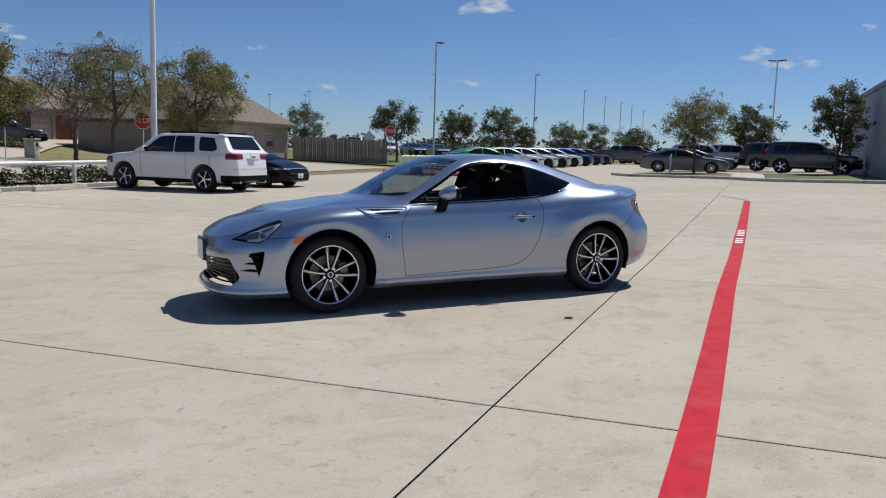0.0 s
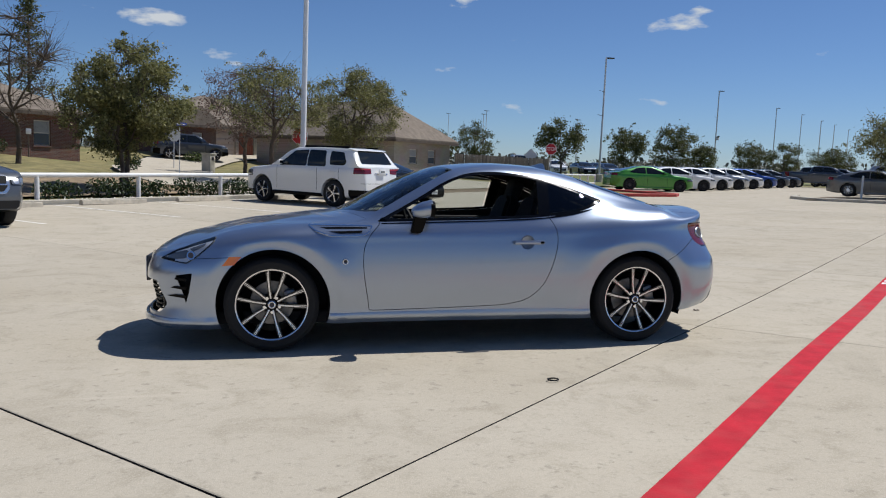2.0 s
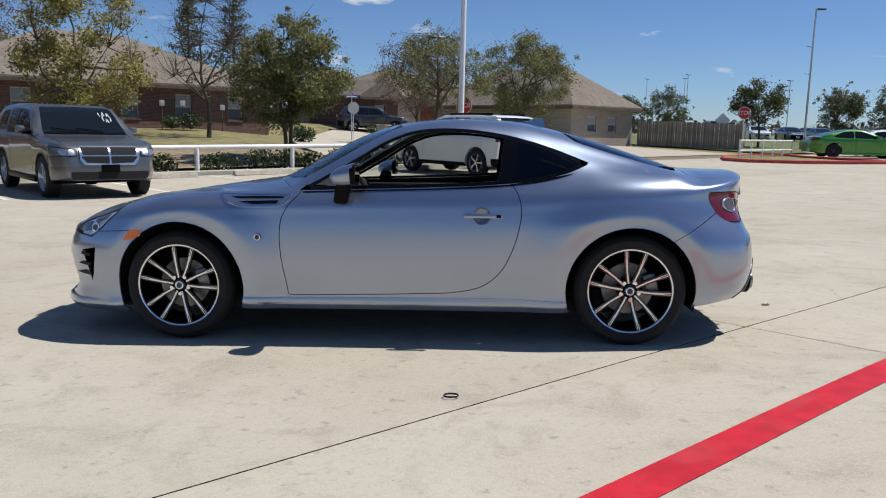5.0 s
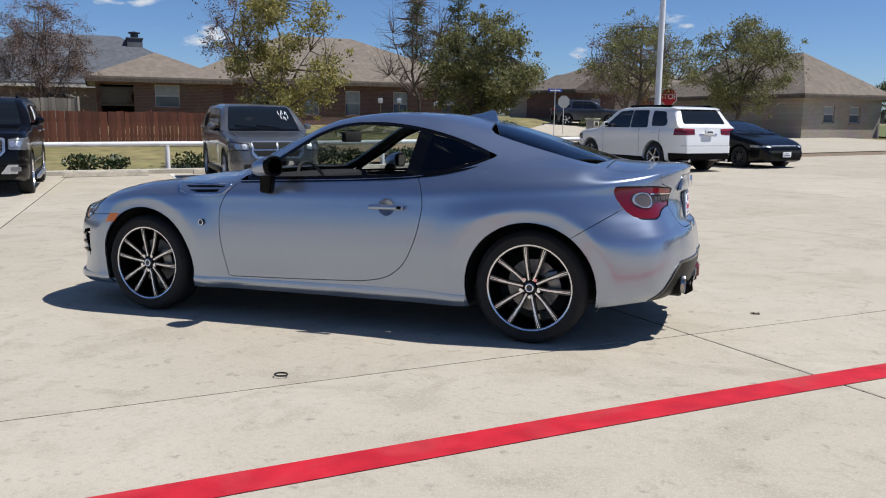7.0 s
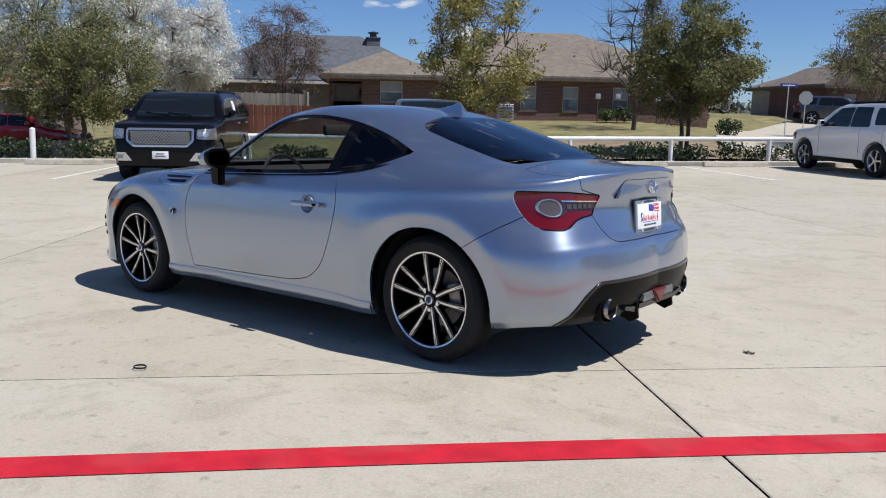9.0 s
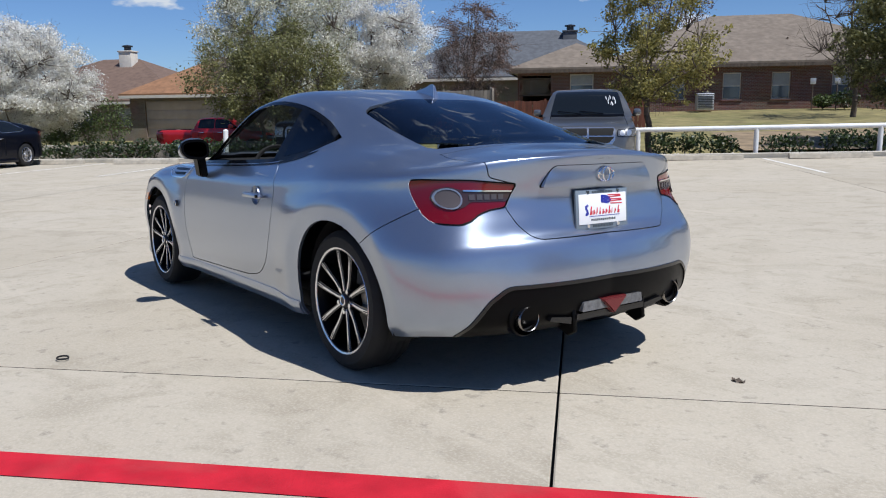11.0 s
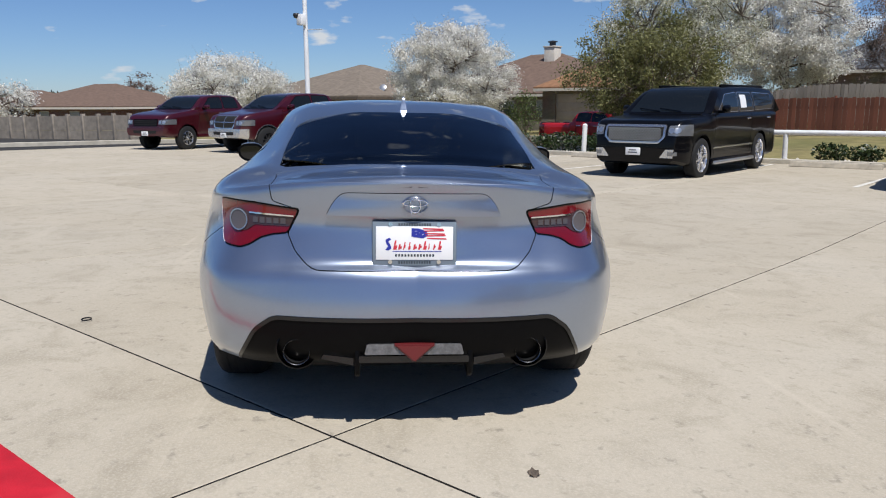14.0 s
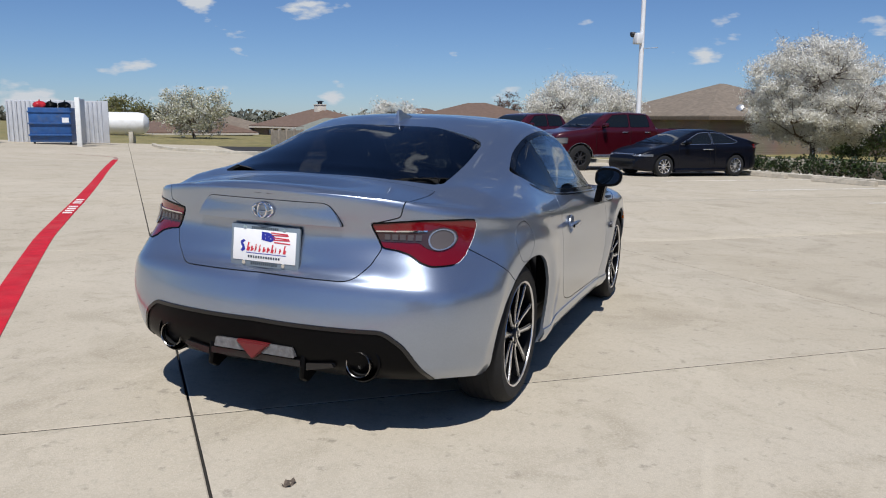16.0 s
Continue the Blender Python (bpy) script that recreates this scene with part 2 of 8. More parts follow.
M_GRASS = mat("dormant_grass", (0.22, 0.185, 0.075), 0.95, 0, 0.35, 1.6, 0.6, 30, stain=(0.13, 0.135, 0.04), stain_scale=0.3, stain_amount=0.8)
M_EARTH = mat("bare_earth", (0.20, 0.145, 0.09), 0.95, 0, 0.3, 6, 0.4, 40)
M_CURB = mat("kerb_concrete", (0.50, 0.46, 0.38), 0.85, 0, 0.15, 3, 0.2, 90, stain=(0.33, 0.29, 0.23), stain_scale=2)
M_REDKERB = mat("red_kerb_paint", (0.45, 0.06, 0.05), 0.7, 0, 0.3, 5)
M_WHITEPAINT = mat("white_rail_paint", (0.80, 0.80, 0.78), 0.45, 0, 0.05, 3, stain=(0.58, 0.54, 0.47), stain_scale=2.5, stain_amount=0.4)
M_POLE = mat("galvanised_pole", (0.62, 0.62, 0.62), 0.45, 0.3, 0.08, 2)
M_POLEWHITE = mat("white_pole", (0.82, 0.82, 0.82), 0.4, 0, 0.05, 2)
M_DARKSTEEL = mat("dark_steel", (0.06, 0.06, 0.065), 0.45, 0.6)
M_CHROME = mat("chrome", (0.82, 0.83, 0.85), 0.08, 1.0)
M_TRIMCHROME = mat("satin_chrome_trim", (0.62, 0.62, 0.63), 0.24, 0.9)
M_BRIGHT = mat("machined_alloy", (0.78, 0.78, 0.80), 0.22, 0.9)
M_ALLOY = mat("silver_alloy", (0.55, 0.56, 0.58), 0.3, 0.85)
M_BLACKGLOSS = mat("gloss_black", (0.006, 0.006, 0.007), 0.22, 0, coat=0.15)
M_BLACKPLASTIC = mat("black_plastic", (0.0022, 0.0022, 0.0026), 0.34, 0, 0.15, 40, 0.06, 300, specular=0.10)
M_TRIMBLACK = mat("piano_black_trim", (0.003, 0.003, 0.0035), 0.10, 0, specular=0.22)
M_PIPE = mat("exhaust_steel", (0.30, 0.29, 0.28), 0.26, 1.0, 0.25, 30)
M_DEEPLENS = mat("deep_clear_lens", (0.10, 0.088, 0.090), 0.25, 0.0, specular=0.3)
M_HEADDARK = mat("grey_lamp_bezel", (0.10, 0.11, 0.125), 0.18, 0.4, coat=1.0)
M_FOGLENS = mat("clear_ribbed_lens", (0.16, 0.16, 0.165), 0.2, 0.3, 0.3, 60, 0.3, 200)
M_INTERIOR = mat("dark_cabin_trim", (0.004, 0.004, 0.0045), 0.8, 0, 0.2, 20)
M_SEAT = mat("black_seat_cloth", (0.013, 0.013, 0.015), 0.85, 0, 0.2, 60, 0.3, 400)
M_RUBBER = mat("tyre_rubber", (0.0075, 0.0075, 0.008), 0.8, 0, 0.2, 30, 0.2, 200)
M_BRAKE = mat("brake_iron", (0.22, 0.21, 0.20), 0.4, 0.8, 0.2, 40)
M_REDLENS = mat("red_lamp_lens", (0.135, 0.0015, 0.005), 0.09, 0, coat=0.5)
M_LED = mat("frosted_led", (0.075, 0.065, 0.07), 0.25, 0)
M_CLEARLENS = mat("clear_lamp_lens", (0.55, 0.57, 0.60), 0.07, 0.5, coat=1.0)
M_SMOKELENS = mat("smoked_lamp_lens", (0.050, 0.030, 0.032), 0.12, 0.0)
M_DARKRED = mat("dull_red_reflector", (0.13, 0.014, 0.016), 0.3, 0)
M_AMBER = mat("amber_lens", (0.75, 0.16, 0.015), 0.15, 0, coat=1.0)
M_GLASS = glass_mat("clear_window_glass", (0.60, 0.65, 0.64))
M_TINT = glass_mat("dark_tinted_glass", (0.20, 0.21, 0.22))
M_SIDETINT = glass_mat("lightly_tinted_glass", (0.84, 0.87, 0.86))
M_TINTDARK = glass_mat("privacy_glass", (0.05, 0.05, 0.055))
M_SILVER = paint_mat("ice_silver_paint", (0.34, 0.388, 0.48), 0.88, 0.28, 0.12, 0.8)
M_MIRROR = mat("mirror_glass", (0.05, 0.052, 0.056), 0.03, 1.0)
M_WHITECAR = paint_mat("white_paint", (0.80, 0.80, 0.79), 0.0, 0.4, 0.02)
M_GREYCAR = paint_mat("mineral_grey_paint", (0.135, 0.138, 0.142), 0.6, 0.34, 0.15, 0.7)
M_BLACKCAR = paint_mat("black_paint", (0.0035, 0.0035, 0.0045), 0.0, 0.3, 0.3, 0.35, 0.05)
M_NAVYCAR = paint_mat("midnight_blue_paint", (0.004, 0.005, 0.010), 0.0, 0.3, 0.3, 0.35, 0.05)
M_MAROON = paint_mat("maroon_paint", (0.052, 0.0022, 0.007), 0.2, 0.3, 0.25, 0.6)
M_REDCAR = paint_mat("bright_red_paint", (0.50, 0.012, 0.015), 0.1, 0.35, 0.05)
M_GREENCAR = paint_mat("vivid_green_paint", (0.035, 0.22, 0.010), 0.2, 0.35, 0.1)
M_BLUECAR = paint_mat("blue_paint", (0.015, 0.06, 0.28), 0.4, 0.32, 0.2)
M_SILVERCAR = paint_mat("plain_silver_paint", (0.50, 0.51, 0.52), 0.6, 0.35, 0.1)
M_DARKCAR = paint_mat("slate_blue_paint", (0.035, 0.045, 0.065), 0.4, 0.33, 0.2)
M_PLATE = mat("white_plate_face", (0.82, 0.82, 0.82), 0.4)
M_PLATEFRAME = mat("grey_plate_frame", (0.17, 0.21, 0.25), 0.4)
M_BLUEINK = mat("blue_print", (0.02, 0.03, 0.30), 0.5)
M_REDINK = mat("red_print", (0.55, 0.03, 0.05), 0.5)
M_DARKINK = mat("dark_print", (0.03, 0.04, 0.05), 0.5)

# ---- mesh helpers ----
PENDING = []  # objects that join the scene once all solids are cut


def later(name, data=None):
    ob = bpy.data.objects.new(name, data)
    PENDING.append(ob)
    return ob


def link(name, data, material=None, parent=None, label="", **tags):
    ob = later(name, data)
    if material and not data.materials:
        data.materials.append(material)
    elif material and data.materials[0] is None:
        data.materials[0] = material
    if parent:
        ob.parent = parent
    if label or tags:
        tagged(ob, label, **tags)
    return ob


def done(name, bm, smooth=35):
    """A bmesh turned into a mesh; edges sharper than smooth degrees stay sharp."""
    me = bpy.data.meshes.new(name)
    bm.to_mesh(me)
    bm.free()
    if smooth:
        me.shade_smooth()
        me.set_sharp_from_angle(angle=radians(smooth))
    return me


def part(name, bm, material, parent, label="", smooth=35):
    return link(name, done(name, bm, smooth), material, parent, label)


def empty(name, m, label="", category="", group="", kind=""):
    ob = later(name)
    ob.empty_display_size = 0.2
    ob.matrix_basis = m
    return tagged(ob, label, category, group, kind)


def box(x0, x1, y0, y1, z0, z1, bevel=0.0, bm=None, m=None):
    bm = bm or bmesh.new()
    t = Matrix.Translation(((x0 + x1) / 2, (y0 + y1) / 2, (z0 + z1) / 2)) @ Matrix.Diagonal((abs(x1 - x0), abs(y1 - y0), abs(z1 - z0), 1))
    r = bmesh.ops.create_cube(bm, size=1, matrix=(m @ t) if m else t)
    if bevel:
        es = list({e for v in r["verts"] for e in v.link_edges})
        bmesh.ops.bevel(bm, geom=es, offset=bevel, segments=2, affect="EDGES", profile=0.5)
    return bm


def cyl(p, q, r0, r1=None, seg=16, bm=None, caps=True):
    """A round bar from p to q."""
    bm = bm or bmesh.new()
    p, q = Vector(p), Vector(q)
    m = Matrix.Translation((p + q) / 2) @ (q - p).to_track_quat("Z", "Y").to_matrix().to_4x4()
    bmesh.ops.create_cone(bm, cap_ends=caps, segments=seg, radius1=r0, radius2=r0 if r1 is None else r1, depth=(q - p).length, matrix=m)
    return bm


def lathe(profile, seg=40, axis="y", bm=None):
    """Turns (radius, along) pairs round an axis."""
    bm = bm or bmesh.new()
    rings = []
    for r, a in profile:
        ring = []
        for k in range(seg):
            c, s = r * math.cos(2 * math.pi * k / seg), r * math.sin(2 * math.pi * k / seg)
            ring.append(bm.verts.new({"y": (c, a, s), "z": (c, s, a), "x": (a, c, s)}[axis]))
        rings.append(ring)
    for a, b in zip(rings, rings[1:]):
        for k in range(seg):
            bm.faces.new((a[k], a[(k + 1) % seg], b[(k + 1) % seg], b[k]))
    bmesh.ops.recalc_face_normals(bm, faces=bm.faces)
    return bm


def rounded(points, r, seg=4):
    """A polygon with its corners rounded; r is one radius or one a corner."""
    out, n = [], len(points)
    for i, p in enumerate(points):
        p, a, b = Vector(p), Vector(points[i - 1]), Vector(points[(i + 1) % n])
        rr = r[i] if isinstance(r, (list, tuple)) else r
        da, db = (a - p), (b - p)
        k = min(rr, da.length * 0.48, db.length * 0.48)
        if k < 1e-4:
            out.append(tuple(p))
            continue
        s, e = p + da.normalized() * k, p + db.normalized() * k
        for j in range(seg + 1):
            t = j / seg
            out.append(tuple(s * (1 - t) ** 2 + p * 2 * t * (1 - t) + e * t * t))
    return out


def grown(points, d):
    """A polygon moved outward by d."""
    n = len(points)
    area = sum(points[i - 1][0] * points[i][1] - points[i][0] * points[i - 1][1] for i in range(n))
    s = 1 if area > 0 else -1
    out = []
    for i in range(n):
        a, p, b = Vector(points[i - 1]), Vector(points[i]), Vector(points[(i + 1) % n])
        t = (b - a)
        if t.length < 1e-9:
            out.append(tuple(p))
            continue
        t.normalize()
        out.append((p.x + s * t.y * d, p.y - s * t.x * d))
    if d < 0:
        # drop points that a sharp corner has pushed too near the old outline
        def near(q):
            best = 9.0
            for i in range(n):
                a, b = Vector(points[i - 1]), Vector(points[i])
                ab = b - a
                k = 0 if ab.length_squared < 1e-12 else min(1, max(0, (Vector(q) - a).dot(ab) / ab.length_squared))
                best = min(best, (a + ab * k - Vector(q)).length)
            return best
        out = [q for q in out if near(q) > -d * .97]
    return out


def prism(points, axis, lo, hi, bm=None):
    """A polygon drawn out along an axis: along x it is read as (y, z), along y as (x, z), along z as (x, y)."""
    bm = bm or bmesh.new()

    def at(p, c):
        return {"x": (c, p[0], p[1]), "y": (p[0], c, p[1]), "z": (p[0], p[1], c)}[axis]
    a = [bm.verts.new(at(p, lo)) for p in points]
    b = [bm.verts.new(at(p, hi)) for p in points]
    f = [bm.faces.new(a), bm.faces.new(list(reversed(b)))]
    for i in range(len(points)):
        f.append(bm.faces.new((a[i], b[i], b[(i + 1) % len(points)], a[(i + 1) % len(points)])))
    bmesh.ops.recalc_face_normals(bm, faces=f)
    return bm


def as_mesh(bm):
    me = bpy.data.meshes.new("tool")
    bm.to_mesh(me)
    bm.free()
    return me


def carve(a, b, operation):
    """a and b joined, cut or crossed as solids; a is a mesh, b a bmesh or a mesh."""
    b = as_mesh(b) if isinstance(b, bmesh.types.BMesh) else b
    oa, ob = new("tool", a), new("tool", b)
    md = oa.modifiers.new("cut", "BOOLEAN")
    md.operation, md.object, md.solver = operation, ob, "MANIFOLD"
    graph = bpy.context.evaluated_depsgraph_get()
    graph.update()
    me = bpy.data.meshes.new_from_object(oa.evaluated_get(graph))
    bpy.data.objects.remove(oa)
    bpy.data.objects.remove(ob)
    return me


def slopes(xs, ys):
    """Slopes of a curve through points that never overshoots."""
    h, d = np.diff(xs), np.diff(ys) / np.diff(xs)
    m = np.zeros(len(xs))
    m[0], m[-1] = d[0], d[-1]
    for i in range(1, len(xs) - 1):
        if d[i - 1] * d[i] > 0:
            w1, w2 = 2 * h[i] + h[i - 1], h[i] + 2 * h[i - 1]
            m[i] = (w1 + w2) / (w1 / d[i - 1] + w2 / d[i])
    return m


def curve_at(keys, x):
    """The value at x of the smooth curve through (x, value) keys."""
    xs, ys = np.array([k[0] for k in keys], float), np.array([k[1] for k in keys], float)
    m = slopes(xs, ys)
    x = min(max(x, xs[0]), xs[-1])
    i = min(max(int(np.searchsorted(xs, x)) - 1, 0), len(xs) - 2)
    h = xs[i + 1] - xs[i]
    t = (x - xs[i]) / h
    return float((1 + 2 * t) * (1 - t) ** 2 * ys[i] + t * (1 - t) ** 2 * h * m[i] + t * t * (3 - 2 * t) * ys[i + 1] + t * t * (t - 1) * h * m[i + 1])


def chain(points, per, ghost_a=None, ghost_b=None):
    """A smooth line through 3D points, with per steps between two of them."""
    p = [Vector(q) for q in points]
    p = [Vector(ghost_a) if ghost_a else p[0] * 2 - p[1]] + p + [Vector(ghost_b) if ghost_b else p[-1] * 2 - p[-2]]
    out = []
    for i in range(1, len(p) - 2):
        a, b, c, d = p[i - 1], p[i], p[i + 1], p[i + 2]
        l0, l1, l2 = max((b - a).length, 1e-6), max((c - b).length, 1e-6), max((d - c).length, 1e-6)
        mb = ((b - a) / l0 * l1 + (c - b) / l1 * l0) / (l0 + l1) * l1
        mc = ((c - b) / l1 * l2 + (d - c) / l2 * l1) / (l1 + l2) * l1
        for k in range(per):
            t = k / per
            out.append(b * ((1 + 2 * t) * (1 - t) ** 2) + mb * (t * (1 - t) ** 2) + c * (t * t * (3 - 2 * t)) + mc * (t * t * (t - 1)))
    out.append(p[-2])
    return out


def step(a, b, x):
    t = min(max((x - a) / (b - a), 0.0), 1.0)
    return t * t * (3 - 2 * t)


def text_mesh(body, size):
    c = bpy.data.curves.new("letters", "FONT")
    c.body, c.size, c.extrude, c.align_x, c.align_y = body, size, 0.002, "CENTER", "CENTER"
    ob = new("letters", c)
    graph = bpy.context.evaluated_depsgraph_get()
    graph.update()
    me = bpy.data.meshes.new_from_object(ob.evaluated_get(graph))
    bpy.data.objects.remove(ob)
    return me


# ---- the lot: m runs along the fire lane, n across it towards the hedge ----
A = radians(44.3)
MX, MY = math.cos(A), math.sin(A)


def lot(m, n):
    return m * MX - n * MY, m * MY + n * MX


def lot_mn(x, y):
    return x * MX + y * MY, -x * MY + y * MX


def lot_z(m, n):
    z = -0.033 * max(-8.0, min(n, 4.0)) - 0.013 * max(0.0, min(n - 4.0, 14.0))
    z += 0.0115 * max(0.0, min(m - 3.0, 60.0)) + 0.005 * max(-60.0, min(0.0, m))
    rise = 0.055 * max(0.0, min(n - 20.0, 20.0))
    z += 1.0 * step(38, 50, n) * step(17, 23, m) * (1 - step(44, 54, m))
    z -= 0.35 * step(19.5, 23, n) * (1 - step(-10, -6, m))
    return z + rise * (1 - 0.6 * step(15, 24, m)) * step(-16, -8, m)


def on_lot(m, n, up=0.0):
    return Vector((*lot(m, n), lot_z(m, n) + up))


def stand(m, n, turn=0.0, up=0.0):
    """A pose on the ground; turn 0 faces along the lane, in degrees."""
    x, y = lot(m, n)
    return pose(x, y, lot_z(m, n) + up, 0, 0, math.degrees(A) + turn)


def sheet(ms, ns, up=0.0):
    """A surface on the ground over a net of m and n."""
    bm = bmesh.new()
    rows = [[bm.verts.new(on_lot(m, n, up)) for n in ns] for m in ms]
    for a, b in zip(rows, rows[1:]):
        for i in range(len(ns) - 1):
            bm.faces.new((a[i], b[i], b[i + 1], a[i + 1]))
    return bm


def span(a, b, d):
    k = max(1, int(math.ceil(abs(b - a) / d)))
    return [a + (b - a) * i / k for i in range(k + 1)]


ground = link("ground", done("ground", sheet([-2500, -800, -300, -150] + span(-100, 100, 4) + [150, 300, 800, 2500],
              [-2500, -800, -300, -150] + span(-100, 100, 4) + [150, 300, 800, 2500], -0.09), 0), M_GRASS)
tagged(ground, "dormant yellow-green grass round the lot", "ground", kind="structure")

# ---- rails, stops, hedge, poles and signs along the lot ----
M_BARK = mat("grey_brown_bark", (0.11, 0.085, 0.065), 0.95, 0, 0.35, 9, 0.8, 40, stretch=(1, 1, .3))
M_LIVEOAK = island_mat("live_oak_leaves", (0.085, 0.088, 0.030), (0.30, 0.29, 0.110), 0.6, 0.36)
M_YELLOWOAK = island_mat("spring_oak_leaves", (0.11, 0.105, 0.025), (0.46, 0.40, 0.125), 0.6, 0.38)
M_BLOSSOM = island_mat("white_blossom", (0.62, 0.59, 0.52), (0.95, 0.94, 0.90), 0.7, 0.4)
M_BUDS = island_mat("green_and_white_buds", (0.26, 0.26, 0.13), (0.90, 0.88, 0.80), 0.7, 0.36)
M_BARETWIG = island_mat("bare_grey_twigs", (0.13, 0.11, 0.085), (0.30, 0.25, 0.19), 0.9)
M_TWIGS = island_mat("bare_brown_twigs", (0.10, 0.065, 0.05), (0.24, 0.155, 0.12), 0.9)
M_HEDGE = island_mat("dark_hedge_leaves", (0.012, 0.024, 0.006), (0.055, 0.085, 0.022), 0.45, 0.2)
M_SHRUB = island_mat("garden_shrub_leaves", (0.03, 0.05, 0.012), (0.12, 0.16, 0.04), 0.6, 0.2)
# greyed leaves: the haze of distance is painted into this colour
M_HAZETREE = island_mat("haze_tinted_foliage", (0.07, 0.08, 0.06), (0.19, 0.185, 0.15), 0.8)
M_SIGNRED = mat("stop_sign_red", (0.50, 0.02, 0.03), 0.4, 0, 0.05, 5)
M_SIGNWHITE = mat("sign_white", (0.82, 0.82, 0.82), 0.4)
M_SIGNBACK = mat("bare_aluminium_sign_back", (0.55, 0.56, 0.57), 0.4, 0.7, 0.06, 4)
M_SIGNBLUE = mat("blue_street_sign", (0.03, 0.06, 0.30), 0.4)
M_STOPBLOCK = mat("weathered_wheel_stop", (0.47, 0.42, 0.34), 0.9, 0, 0.2, 7, 0.3, 60)
M_MULCH = mat("straw_mulch", (0.26, 0.19, 0.115), 0.95, 0, 0.35, 2.5, 0.5, 30, stain=(0.16, 0.12, 0.07), stain_scale=.8, stain_amount=.7)
M_GREENGRASS = mat("mown_green_grass", (0.115, 0.135, 0.040), 0.95, 0, 0.35, 1.2, 0.5, 30, stain=(0.19, 0.165, 0.07), stain_scale=.25, stain_amount=.7)
M_STONE = mat("white_bed_stones", (0.62, 0.58, 0.52), 0.9, 0, 0.2, 20)


def bed(name, m0, m1, n0, n1, material, label, up=-.03, thick=.0):
    ob = link(name, done(name, sheet(span(m0, m1, 2), span(n0, n1, 1), up), 0), material)
    return tagged(ob, label, "ground", kind="structure")


bed("hedge_bed", -23, 40, 17.35, 19.4, M_EARTH, "bare brown planting bed under the hedge")
bed("street", 19, 40, 19.4, 30, M_CONCRETE, "pale concrete side street beyond the lot", .0)
bm = bmesh.new()
prev = None
for q in chain([(15.5, 22, 0), (17.2, 27, 0), (19.8, 32, 0), (23.2, 36.5, 0), (28, 41.5, 0), (33.5, 45.2, 0), (40, 46, 0)], 6):
    row = [bm.verts.new(on_lot(q.x - 1.5 + k, q.y + 1.2 - .8 * k, .03)) for k in range(5)]
    if prev:
        for u, v, w, x in zip(prev, prev[1:], row[1:], row):
            bm.faces.new((u, v, w, x))
    prev = row
tagged(link("driveway", done("driveway", bm, 0), M_CONCRETE), "pale concrete drive curving up to the far house", "driveway", kind="structure")
bed("mulch_bed", 6.5, 14.5, 20.4, 26.5, M_MULCH, "straw-brown mulched slope under the trees", .0)
bed("lawn", 44, 150, 18.6, 60, M_GREENGRASS, "mown green grass beyond the far cars", .01)
bed("street", 13.5, 24, 20.2, 24.2, M_CONCRETE, "pale concrete street mouth", -.01)

# kerb between the lot and the hedge bed, and round the grass at the far end
def kerb(name, points, width, height, material, label):
    bm = bmesh.new()
    prev = None
    for i, (m, n) in enumerate(points):
        a, b = points[max(i - 1, 0)], points[min(i + 1, len(points) - 1)]
        t = Vector((b[0] - a[0], b[1] - a[1])).normalized()
        s = Vector((-t.y, t.x)) * width / 2
        ring = []
        for k, up in ((-1, -.06), (-1, height - .02), (-.75, height), (.75, height), (1, height - .02), (1, -.06)):
            ring.append(bm.verts.new(on_lot(m + s.x * k, n + s.y * k, up)))
        if prev:
            for j in range(5):
                bm.faces.new((prev[j], prev[j + 1], ring[j + 1], ring[j]))
        prev = ring
    bmesh.ops.recalc_face_normals(bm, faces=bm.faces)
    return tagged(link(name, done(name, bm, 40), material), label, "kerb", kind="structure")


kerb("kerb", [(m, 17.3) for m in span(-23, 18, 2)], .16, .13, M_CURB, "pale concrete kerb along the hedge bed")
kerb("kerb", [(-23, 17.3), (-27, 16.2), (-28.6, 14)] + [(-29 - .12 * i, 13 - 1.0 * i) for i in range(11)] + [(-31.5, 1.6), (-33, .6), (-36, .2), (-40, .1)], .2, .14, M_CURB, "pale concrete kerb round the grass")

STALL, POST0 = 3.13, 6.25
rail = empty("pipe_rail", stand(0, 17.8), "white painted pipe rail on short posts before the hedge", "railing")
inv = rail.matrix_basis.inverted()
for k in range(-4, 3):
    a, b = POST0 + STALL * k, POST0 + STALL * (k + 1)
    ob = part("rail_pipe", cyl(inv @ on_lot(a, 17.8, .78), inv @ on_lot(b, 17.8, .78), .068, seg=16), M_WHITEPAINT, rail)
for k in range(-4, 4):
    m = POST0 + STALL * k
    part("rail_post", cyl(inv @ on_lot(m, 17.8, -.1), inv @ on_lot(m, 17.8, .80), .066, seg=16), M_WHITEPAINT, rail)
    part("post_cap", lathe([(.068, 0), (.05, .02), (.0, .03)], 16, "z"), M_WHITEPAINT, rail).location = inv @ on_lot(m, 17.8, .79)
bollard = empty("bollard", stand(-8.95, 17.5), "white painted steel pipe bollard by the hedge", "bollard")
part("post", cyl((0, 0, -.1), (.03, 0, .92), .075, seg=18), M_WHITEPAINT, bollard)
part("cap", lathe([(.075, 0), (.05, .03), (.0, .045)], 18, "z"), M_WHITEPAINT, bollard).location = (.03, 0, .92)

